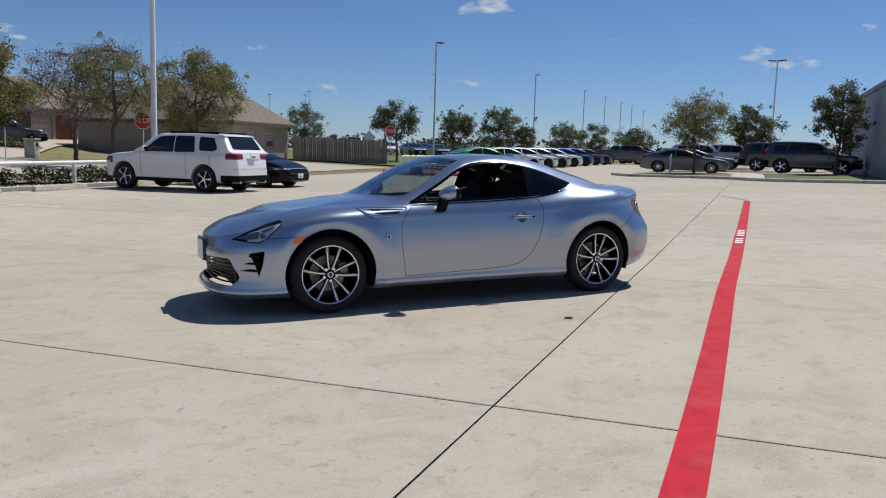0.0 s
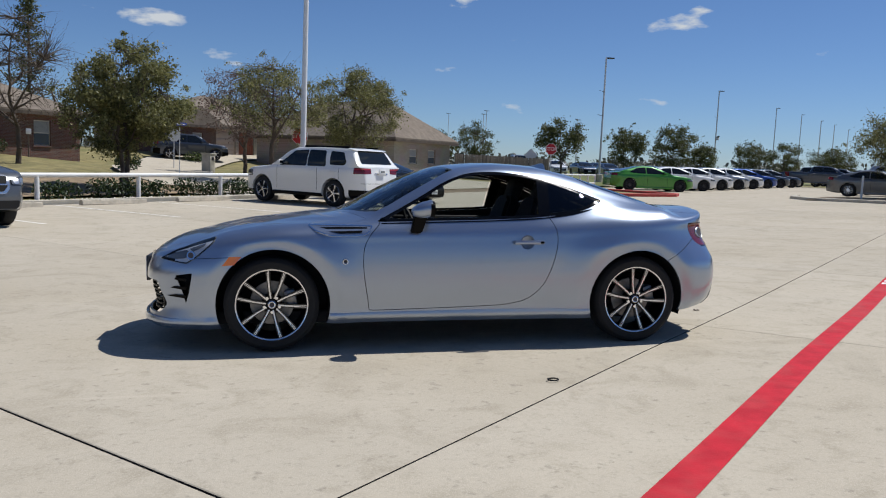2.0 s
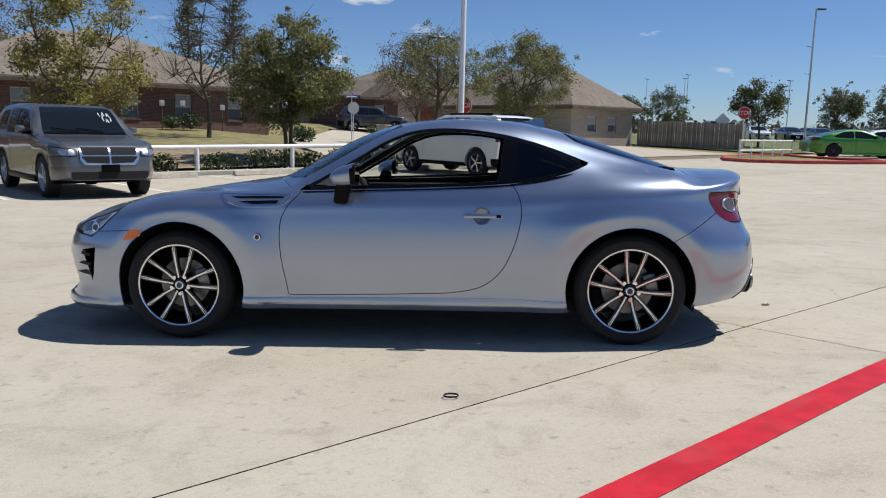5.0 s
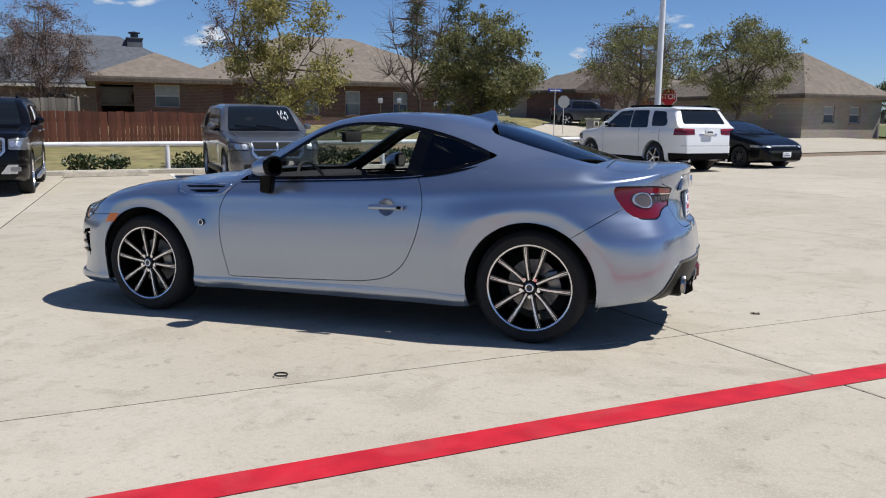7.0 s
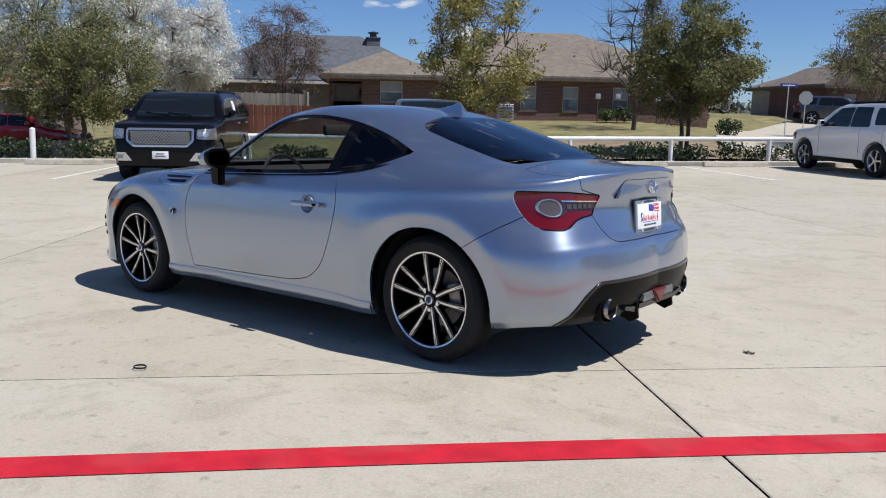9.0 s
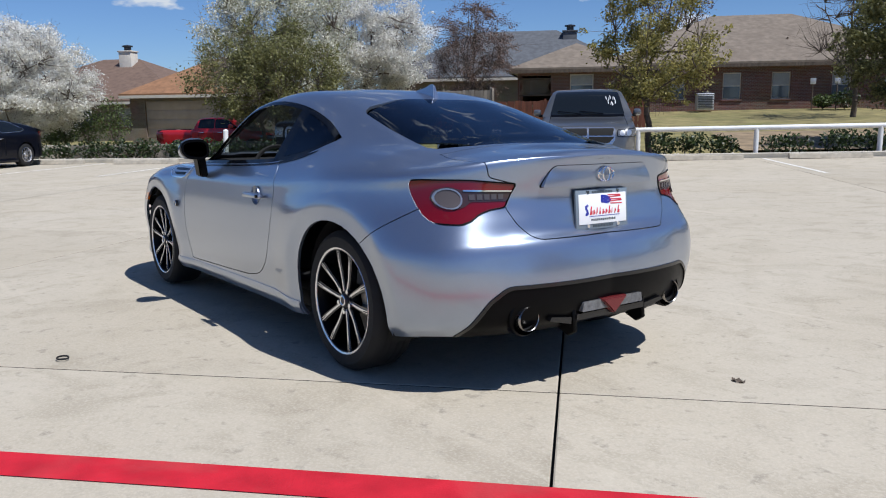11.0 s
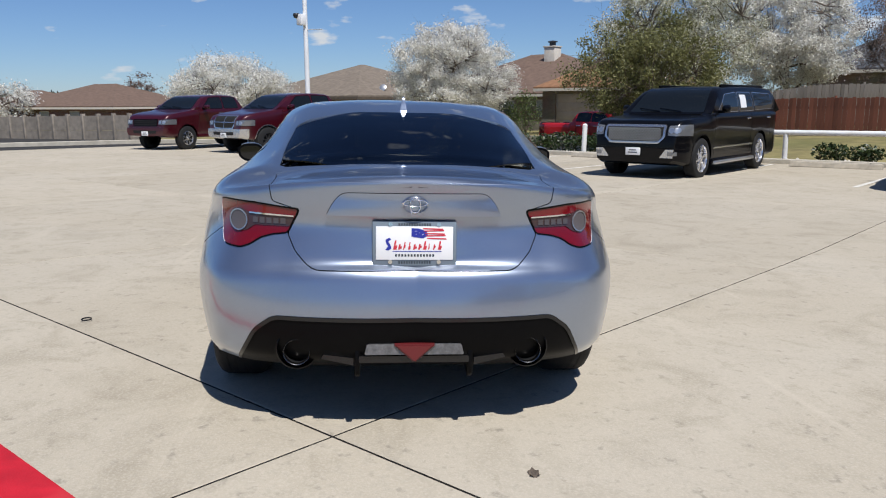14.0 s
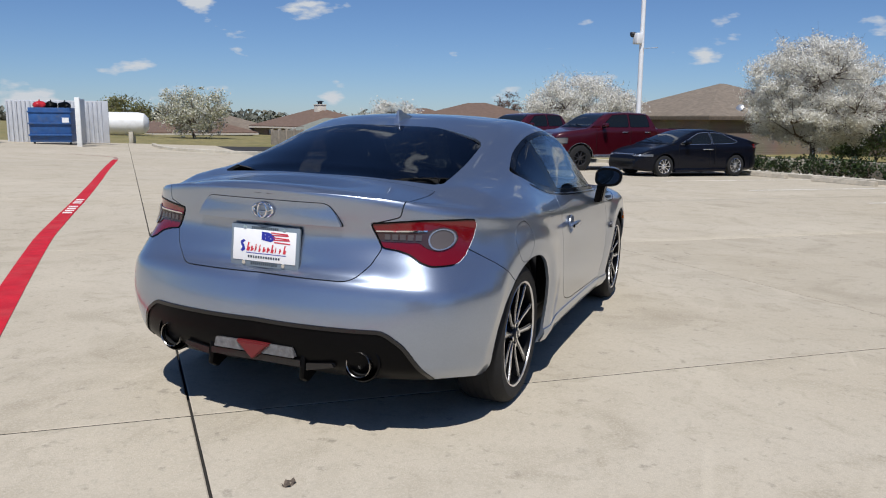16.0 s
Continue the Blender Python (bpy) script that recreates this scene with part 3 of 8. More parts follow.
stop_block = empty("wheel_stop", stand(7.8, 16.6), "weathered concrete wheel stop at the head of a stall", "wheel stop", "wheel stops")
bm = prism([(-.10, 0), (.10, 0), (.075, .12), (.045, .135), (-.045, .135), (-.075, .12)], "x", -1.0, 1.0)
bmesh.ops.bevel(bm, geom=bm.edges[:], offset=.012, segments=2, affect="EDGES")
part("block", bm, M_STOPBLOCK, stop_block)
for x in (-.75, .75):
    part("pin", lathe([(.0, .142), (.014, .142), (.015, .13)], 10, "z"), M_DARKSTEEL, stop_block).location = (x, 0, 0)


def leaf_cloud(bm, centre, radii, count, size, rng, flat=1.0):
    """Small leaf quads scattered through an egg of the given radii, thicker towards its skin."""
    for _ in range(count):
        d = Vector((rng.gauss(0, 1), rng.gauss(0, 1), rng.gauss(0, 1))).normalized() * rng.random() ** .45
        c = Vector((centre[0] + d.x * radii[0], centre[1] + d.y * radii[1], centre[2] + d.z * radii[2]))
        leaf(bm, c, size * rng.uniform(.6, 1.3), rng)


def leaf(bm, c, s, rng):
    u = Vector((rng.gauss(0, 1), rng.gauss(0, 1), rng.gauss(.7, 1))).normalized()
    v = u.orthogonal().normalized()
    v = (Matrix.Rotation(rng.random() * 6.28, 3, u) @ v) * s
    w = u.cross(v) * .55
    bm.append((c - v, c + w, c + v, c - w))


def leaf_mesh(name, quads):
    me = bpy.data.meshes.new(name)
    me.from_pydata([p for q in quads for p in q], [], [(4 * i, 4 * i + 1, 4 * i + 2, 4 * i + 3) for i in range(len(quads))])
    return me


def hedge_run(m0, m1, height, material, label, density=1.0, n=18.45, seed=1, thick=.42):
    rng = random.Random(seed)
    root = empty("hedge", stand((m0 + m1) / 2, n), label, "hedge", "clipped hedge plants")
    quads = []
    k = max(1, int((m1 - m0) / .8))
    for i in range(k):
        x = (i + .5) / k * (m1 - m0) - (m1 - m0) / 2
        h = height * rng.uniform(.88, 1.08)
        leaf_cloud(quads, (x, rng.uniform(-.05, .05), h * .52), ((m1 - m0) / k * .62, thick, h * .50), int(520 * density), .055, rng)
    link("foliage", leaf_mesh("foliage", quads), M_HEDGE if material is None else material, root)
    for i in range(k * 2):
        x = (i + .5) / k / 2 * (m1 - m0) - (m1 - m0) / 2
        bm = bmesh.new()
        cyl((x, 0, -.05), (x + rng.uniform(-.1, .1), rng.uniform(-.1, .1), height * .7), .02, .008, 6, bm)
        part("stem", bm, M_BARK, root)
    return root


for i, (a, b) in enumerate(((3.5, 5.9), (6.5, 7.9), (8.1, 10.9), (11.2, 13.2), (13.4, 15.2))):
    hedge_run(a, b, .66, None, "dense dark green clipped hedge", 1.0, seed=20 + i)
for i, (a, b) in enumerate(((-20.5, -17.6), (-17.4, -14.6), (-14.4, -11.6), (-11.4, -8.7), (-8.5, -6.2))):
    hedge_run(a, b, .68, None, "dense dark green clipped hedge", 1.0, seed=40 + i)
for i, (a, b) in enumerate(((-2.6, -1.0), (.2, 1.4), (1.8, 3.0))):
    hedge_run(a, b, .55, None, "small dark green clipped shrub", .9, seed=60 + i)

rng = random.Random(9)
verts, faces = [], []
for i in range(420):
    m, n = rng.uniform(-22, 16), rng.choice((rng.uniform(17.45, 17.75), rng.uniform(18.9, 19.3)))
    s, c = rng.uniform(.03, .09), on_lot(m, n, -.01)
    b = len(verts)
    for dx, dy, dz in ((-1, 0, 0), (1, 0, 0), (0, -1, 0), (0, 1, 0), (0, 0, .8), (0, 0, -.5)):
        verts.append((c.x + dx * s * rng.uniform(.6, 1.2), c.y + dy * s * rng.uniform(.6, 1.2), c.z + dz * s))
    faces += [(b + p, b + q, b + t) for t in (4, 5) for p, q in ((0, 2), (2, 1), (1, 3), (3, 0))]
me = bpy.data.meshes.new("bed_stones")
me.from_pydata(verts, [], faces)
tagged(link("bed_stones", me, M_STONE), "loose white stones along the planting bed", "stones", kind="stuff")


# ---- lamp poles ----
def lamp_pole(m, n, height, material, heads=((1, 0),), arms=(), box_at=None, r=.085, base=True, label="tall grey steel parking lot light pole"):
    root = empty("light_pole", stand(m, n), label, "light pole", "lot light poles")
    part("mast", cyl((0, 0, 0), (0, 0, height), r, r * .72, 14), material, root)
    if base:
        bm = lathe([(.0, .62), (.26, .62), (.29, .59), (.29, -.1)], 24, "z")
        part("footing", bm, M_CURB, root, "round concrete footing")
    for dx, dy in heads:
        bm = box(.08, .85, -.16, .16, -.05, .05, .03)
        ob = part("lamp_head", bm, M_DARKSTEEL if material is M_POLE else M_POLE, root, "flat lamp head")
        ob.matrix_basis = Matrix.Translation((0, 0, height - .05)) @ Matrix.Rotation(math.atan2(dy, dx), 4, "Z") @ Matrix.Rotation(radians(-4), 4, "Y")
    for z, side in arms:
        part("side_arm", cyl((0, 0, z), (side * .95, 0, z + .02), .018, seg=8), M_DARKSTEEL, root)
    if box_at:
        cam_box = part("camera_box", box(-.16, .16, -.36, -.08, box_at - .25, box_at + .2, .03), M_POLEWHITE, root, "white camera housing")
        part("camera_dome", lathe([(.0, -.16), (.10, -.12), (.14, .0), (.12, .06)], 20, "z"), M_DARKSTEEL, cam_box).location = (-.16, -.35, box_at + .18)
        part("antenna", cyl((0, 0, box_at - .42), (.9, .15, box_at - .45), .014, seg=8), M_POLE, root)
    return root


lamp_pole(17.6, 19.0, 10.5, M_POLEWHITE, ((0, -1),), r=.12, label="tall white steel light pole behind the hedge")
pm, pn = lot_mn(-30.1, -2.9)
lamp_pole(pm, pn, 9.8, M_POLEWHITE, ((0, -1),), box_at=5.2, r=.115, label="tall white steel light pole with a camera box")
lamp_pole(54.2, 22.1, 9.9, M_POLE, ((1, -.3),), ((7.2, -1), (5.3, -1)), label="tall grey steel lot light pole with side arms")
lamp_pole(89.7, 23.0, 10.7, M_POLE, ((1, -.3),), ((7.6, -1),), 5.2, label="tall grey steel lot light pole with a camera")
lamp_pole(125.4, 24.0, 11.6, M_POLE, ((1, -.3),))
lamp_pole(155.6, 25.8, 12.8, M_POLE, ((1, -.3),))
for m, n, h in ((190.6, 28, 14), (220.8, 29.6, 15), (251, 30.2, 15.5)):
    lamp_pole(m, n, h, M_POLE, ((1, -.3),), r=.12)
lamp_pole(78.1, -4.5, 10.3, M_POLE, ((.3, 1), (-.3, -1)))
for m, n, h in ((150, 92, 13), (160, 99, 13), (158, 108, 13), (120, 55, 9)):
    lamp_pole(m, n, h, M_POLE, ((1, 0), (-1, 0)))


# ---- signs ----
def octagon(r):
    return [(r * math.cos(radians(22.5 + 45 * k)), r * math.sin(radians(22.5 + 45 * k))) for k in range(8)]


def stop_sign(m, n, turn, top, front=True):
    root = empty("stop_sign", stand(m, n, turn), "red octagonal stop sign on a steel post" if front else "grey bare back of an octagonal sign on a post", "road sign")
    part("post", cyl((0, .03, -.1), (0, .03, top), .028, seg=8), M_POLE, root)
    bm = prism(octagon(.40), "y", 0, .012)
    bmesh.ops.translate(bm, vec=(0, 0, top - .35), verts=bm.verts)
    face = part("plate", bm, M_SIGNWHITE if front else M_SIGNBACK, root, smooth=0)
    if front:
        bm = prism(octagon(.375), "y", -.004, .0)
        bmesh.ops.translate(bm, vec=(0, 0, top - .35), verts=bm.verts)
        part("red_field", bm, M_SIGNRED, face, smooth=0)
        ob = link("lettering", text_mesh("STOP", .32), M_SIGNWHITE, face)
        ob.matrix_basis = Matrix.Translation((0, -.006, top - .35)) @ Matrix.Rotation(radians(90), 4, "X")
    return root


stop_sign(21.4, 23.0, -58, 2.64)
stop_sign(42.5, 20.6, -62, 2.75)
stop_sign(25.0, 37.2, -10, 2.35, False)
street = empty("street_sign", stand(19.4, 29.2, -10), "small blue street name blade on a thin post", "road sign")
part("post", cyl((0, 0, -.1), (0, 0, 2.5), .025, seg=8), M_POLE, street)
part("blade", box(-.38, .38, -.006, .006, 2.35, 2.52, .004), M_SIGNBLUE, street)
part("name_bar", box(-.28, .28, -.009, -.006, 2.41, 2.46), M_SIGNWHITE, street)
diamond = empty("warning_sign", stand(46, 24, -62), "grey back of a diamond sign on a post", "road sign")
part("post", cyl((0, .03, -.1), (0, .03, 2.2), .028, seg=8), M_POLE, diamond)
part("plate", prism([(-.5, 1.9), (0, 1.4), (.5, 1.9), (0, 2.4)], "y", 0, .01), M_SIGNBACK, diamond, smooth=0)
for m, n, h in ((13.4, 38.6, 1.5), (14.6, 38.7, 1.5), (17.0, 38.8, 1.4)):
    post = empty("utility_post", stand(m, n, 0), "short utility post with a small plate on the lawn", "post", "utility posts")
    part("post", cyl((0, 0, -.1), (0, 0, h), .03, seg=8), M_BARK, post)
    part("plate", box(-.14, .14, -.04, -.02, h - .28, h + .02, .005), M_SIGNBACK, post)

mailbox = empty("mailbox_pillar", stand(25.0, 34.0, 20), "pale brick mailbox pillar beside the drive", "mailbox")
part("pillar", box(-.28, .28, -.28, .28, -.2, 1.0, .02), M_CURB, mailbox)
part("cap", box(-.33, .33, -.33, .33, 1.0, 1.08, .02), M_CURB, mailbox)
part("box_door", box(-.12, .12, -.31, -.27, .66, .86, .01), M_DARKSTEEL, mailbox)

# ---- the silver coupe: nose towards -x, hubs at x = -1.285 and 1.285 ----
coupe = empty("silver_coupe", TILT.copy(), "ice-silver two-door sports coupe parked on the concrete lot", "car")

# shoulder line from the nose round the side to the tail
EDGE = [(-2.135, 0, .60), (-2.115, .28, .605), (-2.05, .50, .62), (-1.92, .66, .65), (-1.72, .765, .69), (-1.5, .825, .735), (-1.28, .852, .765),
        (-1.0, .850, .775), (-.6, .845, .785), (0, .845, .79), (.5, .85, .80), (.9, .862, .825), (1.28, .868, .85), (1.56, .812, .868),
        (1.715, .748, .882), (1.85, .648, .902), (1.965, .46, .930), (2.03, .22, .944), (2.045, 0, .946)]
# rows of the upper body, as (x, y) and (x, z) keys
BELT_Y = [(-1.5, .70), (-1.28, .715), (-1.0, .735), (-.7, .775), (-.5, .80), (0, .812), (.4, .812), (.7, .80), (.95, .775), (1.1, .755), (1.3, .745), (1.7, .71)]
BELT_Z = [(-1.5, .80), (-1.28, .832), (-1.0, .845), (-.7, .850), (-.5, .853), (0, .866), (.4, .882), (.7, .905), (.95, .945), (1.1, .962), (1.3, .955), (1.7, .94)]
CANT_Y = [(-1.5, .52), (-1.28, .54), (-1.0, .60), (-.7, .70), (-.5, .735), (-.25, .685), (0, .628), (.3, .603), (.6, .60), (.9, .61), (1.1, .622), (1.3, .635), (1.7, .63)]
CANT_Z = [(-1.5, .825), (-1.28, .846), (-1.0, .862), (-.7, .872), (-.5, .903), (-.25, 1.058), (0, 1.188), (.3, 1.226), (.6, 1.190), (.9, 1.110), (1.1, 1.050), (1.3, 1.0), (1.7, .955)]
RAIL_Y = [(-1.5, .42), (-1.0, .50), (-.7, .62), (-.5, .68), (-.25, .625), (0, .56), (.3, .535), (.6, .53), (.9, .535), (1.1, .545), (1.3, .555), (1.7, .56)]
RAIL_Z = [(-1.5, .822), (-1.0, .880), (-.7, .890), (-.5, .952), (-.25, 1.098), (0, 1.218), (.3, 1.254), (.6, 1.230), (.9, 1.160), (1.1, 1.098), (1.3, 1.040), (1.58, .972), (1.7, .962)]
MID_Y = [(-1.5, .26), (-1.0, .32), (-.7, .40), (-.5, .42), (0, .36), (.3, .34), (.9, .35), (1.3, .36), (1.7, .38)]
MID_Z = [(-1.5, .818), (-1.0, .893), (-.8, .913), (-.7, .948), (-.5, 1.05), (-.25, 1.17), (0, 1.250), (.3, 1.277), (.6, 1.262), (.9, 1.202), (1.1, 1.144), (1.3, 1.082), (1.5, 1.018), (1.62, .985), (1.7, .975)]
TOP_Z = [(-2.135, .60), (-2.06, .665), (-1.92, .735), (-1.8, .765), (-1.6, .805), (-1.4, .838), (-1.2, .868), (-1.0, .895), (-.85, .915), (-.76, .942), (-.5, 1.08),
         (-.25, 1.196), (0, 1.266), (.3, 1.287), (.6, 1.272), (.9, 1.213), (1.1, 1.157), (1.3, 1.095), (1.5, 1.03), (1.64, .988), (1.75, .978), (1.9, .972), (1.985, .971), (2.02, .966), (2.045, .946)]
# how far the flank stands out from the shoulder line, down the side, at stations of EDGE (its index)
DROP = (0.10, 0.22, 0.34, 0.425, 0.465, 0.57, 0.70, 0.84, 0.93, 1.0)
BULGE = [(0, (0.018, 0.03, 0.032, 0.0266, 0.025, 0.008, -0.005, 0.02, 0.035, 0.0)),
         (3, (0.02, 0.04, 0.045, 0.0427, 0.042, 0.035, 0.03, 0.04, 0.045, 0.01)),
         (5, (0.015, 0.03, 0.04, 0.0415, 0.042, 0.035, 0.022, 0.012, 0.01, -0.03)),
         (8, (0.008, 0.015, 0.019, 0.0200, 0.020, 0.017, 0.008, -0.005, -0.008, -0.03)),
         (10, (0.009, 0.017, 0.021, 0.0215, 0.0215, 0.018, 0.009, -0.004, -0.008, -0.03)),
         (12, (0.012, 0.025, 0.03, 0.0285, 0.028, 0.02, 0.01, 0.004, 0.0, -0.03)),
         (14, (0.006, 0.022, 0.058, 0.080, 0.087, 0.092, 0.085, 0.070, 0.055, 0.025)),
         (15, (0.006, 0.022, 0.064, 0.096, 0.110, 0.124, 0.124, 0.105, 0.085, 0.045)),
         (16, (0.0, -0.006, 0.020, 0.046, 0.068, 0.086, 0.094, 0.088, 0.068, 0.02)),
         (18, (-0.012, -0.036, -0.032, -0.026, 0.014, 0.042, 0.054, 0.048, 0.02, -0.04))]
FLOOR = [(0, .150), (3, .140), (5, .150), (8, .185), (11, .185), (13, .21), (15, .25), (18, .25)]


def coupe_column(e, k, out):
    """The points of one half of the body from the sill up to the middle of the roof."""
    x, ye, ze = e
    low = curve_at(FLOOR, k)
    pts = []
    for f, row in reversed(list(zip(DROP, range(len(DROP))))):
        d = curve_at([(i, b[row]) for i, b in BULGE], k)
        q = e + out * d
        pts.append(Vector((q.x, max(q.y, 0.0), ze + (low - ze) * f)))
    pts.append(e.copy())
    top = curve_at(TOP_Z, x)
    w = step(-1.8, -1.42, x) * (1 - step(1.50, 1.72, x))
    rows = []
    for ky, (ry, rz) in ((.86, (BELT_Y, BELT_Z)), (.70, (CANT_Y, CANT_Z)), (.58, (RAIL_Y, RAIL_Z)), (.33, (MID_Y, MID_Z))):
        y0, z0 = ye * ky, ze + (top - ze) * (1 - ky ** 2.4)
        rows.append(Vector((x, y0 + (curve_at(ry, x) - y0) * w, z0 + (curve_at(rz, x) - z0) * w)))
    glass = (rows[0] + rows[1]) / 2 + Vector((0, .012, .004)) * w * step(-.6, -.2, x) * (1 - step(.9, 1.2, x))
    pts += [rows[0], glass, rows[1], rows[2], rows[3], Vector((x, 0, top))]
    ghost = Vector((x, -rows[3].y, rows[3].z))
    return chain(pts, 5, ghost_b=ghost)


def coupe_shell(thick):
    """The whole skin as a closed shell: outside painted, inside dark."""
    line = chain(EDGE, 14, ghost_a=(EDGE[1][0], -EDGE[1][1], EDGE[1][2]), ghost_b=(EDGE[-2][0], -EDGE[-2][1], EDGE[-2][2]))
    line[0].y = line[-1].y = 0.0
    cols = []
    for i, e in enumerate(line):
        a, b = line[max(i - 1, 0)], line[min(i + 1, len(line) - 1)]
        t = Vector((b.x - a.x, b.y - a.y, 0))
        out = Vector((-t.y, t.x, 0)).normalized()
        if i == 0:
            out = Vector((-1, 0, 0))
        if i == len(line) - 1:
            out = Vector((1, 0, 0))
        if i in (0, len(line) - 1):
            e = e.copy()
        col = coupe_column(e, i / 14, out)
        if i in (0, len(line) - 1):
            col = [Vector((p.x, 0, p.z)) for p in col]
        for p in col:
            # the wings swell round the wheels and roll in at the arch
            for cx in (-1.275, 1.285):
                r = math.hypot(p.x - cx, p.z - .31)
                if r < .66 and p.z < .83:
                    p.y += (.012 * step(.66, .455, r) - .015 * step(.46, .365, r)) * step(.60, .75, p.y) * step(.83, .68, p.z)
        cols.append(col)
    bm = bmesh.new()
    for side in (1, -1):
        net = [[bm.verts.new((p.x, p.y * side, p.z)) for p in col] for col in cols]
        for a, b in zip(net, net[1:]):
            for j in range(len(a) - 1):
                q = (a[j], a[j + 1], b[j + 1], b[j])
                bm.faces.new(q if side > 0 else tuple(reversed(q)))
    bmesh.ops.remove_doubles(bm, verts=bm.verts, dist=1e-6)
    bmesh.ops.recalc_face_normals(bm, faces=bm.faces)
    top = max(bm.faces, key=lambda f: f.calc_center_median().z)
    if top.normal.z < 0:
        bmesh.ops.reverse_faces(bm, faces=bm.faces)
    bm.normal_update()
    outer, rim = list(bm.faces), [e for e in bm.edges if e.is_boundary]
    inner = {v: bm.verts.new(v.co - v.normal * thick) for v in list(bm.verts)}
    for f in outer:
        g = bm.faces.new([inner[v] for v in reversed(f.verts)])
        g.material_index = 1
    for e in rim:
        f = e.link_faces[0]
        loop = next(l for l in f.loops if l.edge == e)
        a, b = loop.vert, loop.link_loop_next.vert
        bm.faces.new((b, a, inner[a], inner[b])).material_index = 1
    me = as_mesh(bm)
    me.materials.append(M_SILVER)
    me.materials.append(M_INTERIOR)
    return me


SKIN = coupe_shell(0.014)
GLASS_SKIN = coupe_shell(0.006)


def arc(cx, cz, r, a0, a1, k=28):
    return [(cx + r * math.cos(radians(a0 + (a1 - a0) * i / k)), cz + r * math.sin(radians(a0 + (a1 - a0) * i / k))) for i in range(k + 1)]


# outlines in the side view (x, z)
ARCH_F = arc(-1.275, .31, .372, -25, 205) + [(-1.62, .05), (-.93, .05)]
ARCH_R = arc(1.285, .31, .362, -25, 205) + [(.95, .05), (1.62, .05)]
SIDE_GLASS = [(p.x, p.y) for p in chain([(-.585, .865, 0), (-.42, .955, 0), (-.25, 1.052, 0), (-.10, 1.140, 0), (.05, 1.196, 0), (.25, 1.214, 0), (.45, 1.200, 0),
              (.65, 1.163, 0), (.85, 1.103, 0), (1.055, 1.022, 0)], 4)] + \
             [(p.x, p.y) for p in chain([(1.045, 1.008, 0), (.93, .962, 0), (.80, .930, 0), (.60, .904, 0), (.2, .882, 0), (-.3, .868, 0), (-.575, .860, 0)], 4)]
DOOR = [(p.x, p.y) for p in chain([(-.575, .84, 0), (-.63, .78, 0), (-.672, .70, 0), (-.682, .60, 0), (-.672, .47, 0), (-.652, .35, 0), (-.642, .275, 0)], 4)] + \
       [(p.x, p.y) for p in chain([(-.62, .268, 0), (-.24, .276, 0), (.10, .286, 0), (.33, .300, 0), (.45, .330, 0), (.55, .405, 0), (.62, .53, 0), (.66, .66, 0), (.672, .76, 0),
                                   (.655, .84, 0), (.61, .915, 0)], 4)] + [(.60, 1.0), (-.2, 1.0), (-.56, .88)]
# outlines from behind (y, z)
TAIL_LAMP = rounded([(-.82, .79), (-.80, .838), (-.775, .855), (-.735, .862), (-.60, .860), (-.432, .843), (-.430, .832), (-.471, .751), (-.531, .743), (-.575, .730), (-.615, .704), (-.655, .690), (-.70, .692), (-.76, .700), (-.80, .735)], .012)
LID = rounded([(-.382, .626), (.382, .626), (.440, .688), (.470, .750), (.431, .842), (.53, .870), (.545, .95), (.60, 1.25), (-.60, 1.25), (-.545, .95), (-.53, .870),
               (-.431, .842), (-.470, .750), (-.440, .688)], [.04, .04] + [.012] * 12)
DIFFUSER = rounded([(-.69, .15), (-.675, .262), (-.60, .40), (-.525, .455), (.525, .455), (.60, .40), (.675, .262), (.69, .15)], .03)


def cut(me, points, axis, lo, hi, grow=0.0):
    return carve(me, prism(grown(points, grow) if grow else points, axis, lo, hi), "DIFFERENCE")


def keep(me, points, axis, lo, hi, grow=0.0):
    return carve(me, prism(grown(points, grow) if grow else points, axis, lo, hi), "INTERSECT")


def flip(points):
    return [(-a, b) for a, b in points]


def coupe_part(name, me, material=None, label="", parent=None, up=0.0):
    if material:
        me.materials.clear()
        me.materials.append(material)
        for p in me.polygons:
            p.material_index = 0
    me.name = name
    me.shade_smooth()
    me.set_sharp_from_angle(angle=radians(32))
    return link(name, me, None, parent or coupe, label)


WIND_SHIELD = [(p.x, p.y) for p in chain([(-.83, 0, 0), (-.79, .30, 0), (-.70, .50, 0), (-.585, .645, 0)], 5)] + [(p.x, p.y) for p in chain([(-.50, .655, 0), (-.25, .60, 0), (-.02, .53, 0)], 4)] + \
              [(-.04, .40), (-.065, .2), (-.07, 0)]
WIND_SHIELD += [(x, -y) for x, y in reversed(WIND_SHIELD) if y > 1e-4]
BACK_GLASS = [(.90, 0), (.91, .25), (.955, .47), (.985, .512)] + [(p.x, p.y) for p in chain([(1.02, .525, 0), (1.3, .545, 0), (1.545, .545, 0)], 3)] + [(1.578, .515), (1.612, .33), (1.624, 0)]
BACK_GLASS += [(x, -y) for x, y in reversed(BACK_GLASS) if y > 1e-4]
HOOD = [(p.x, p.y) for p in chain([(-2.09, 0, 0), (-2.07, .25, 0), (-2.0, .44, 0), (-1.85, .56, 0), (-1.6, .615, 0), (-1.2, .66, 0), (-.9, .70, 0), (-.72, .735, 0), (-.655, .71, 0)], 4)] + \
       [(-.74, .52), (-.84, .30), (-.88, 0)]
HOOD += [(x, -y) for x, y in reversed(HOOD) if y > 1e-4]
HEAD_LAMP = rounded([(-2.02, .60), (-1.90, .665), (-1.64, .757), (-1.655, .72), (-1.76, .625), (-1.83, .578), (-1.90, .585)], .012)
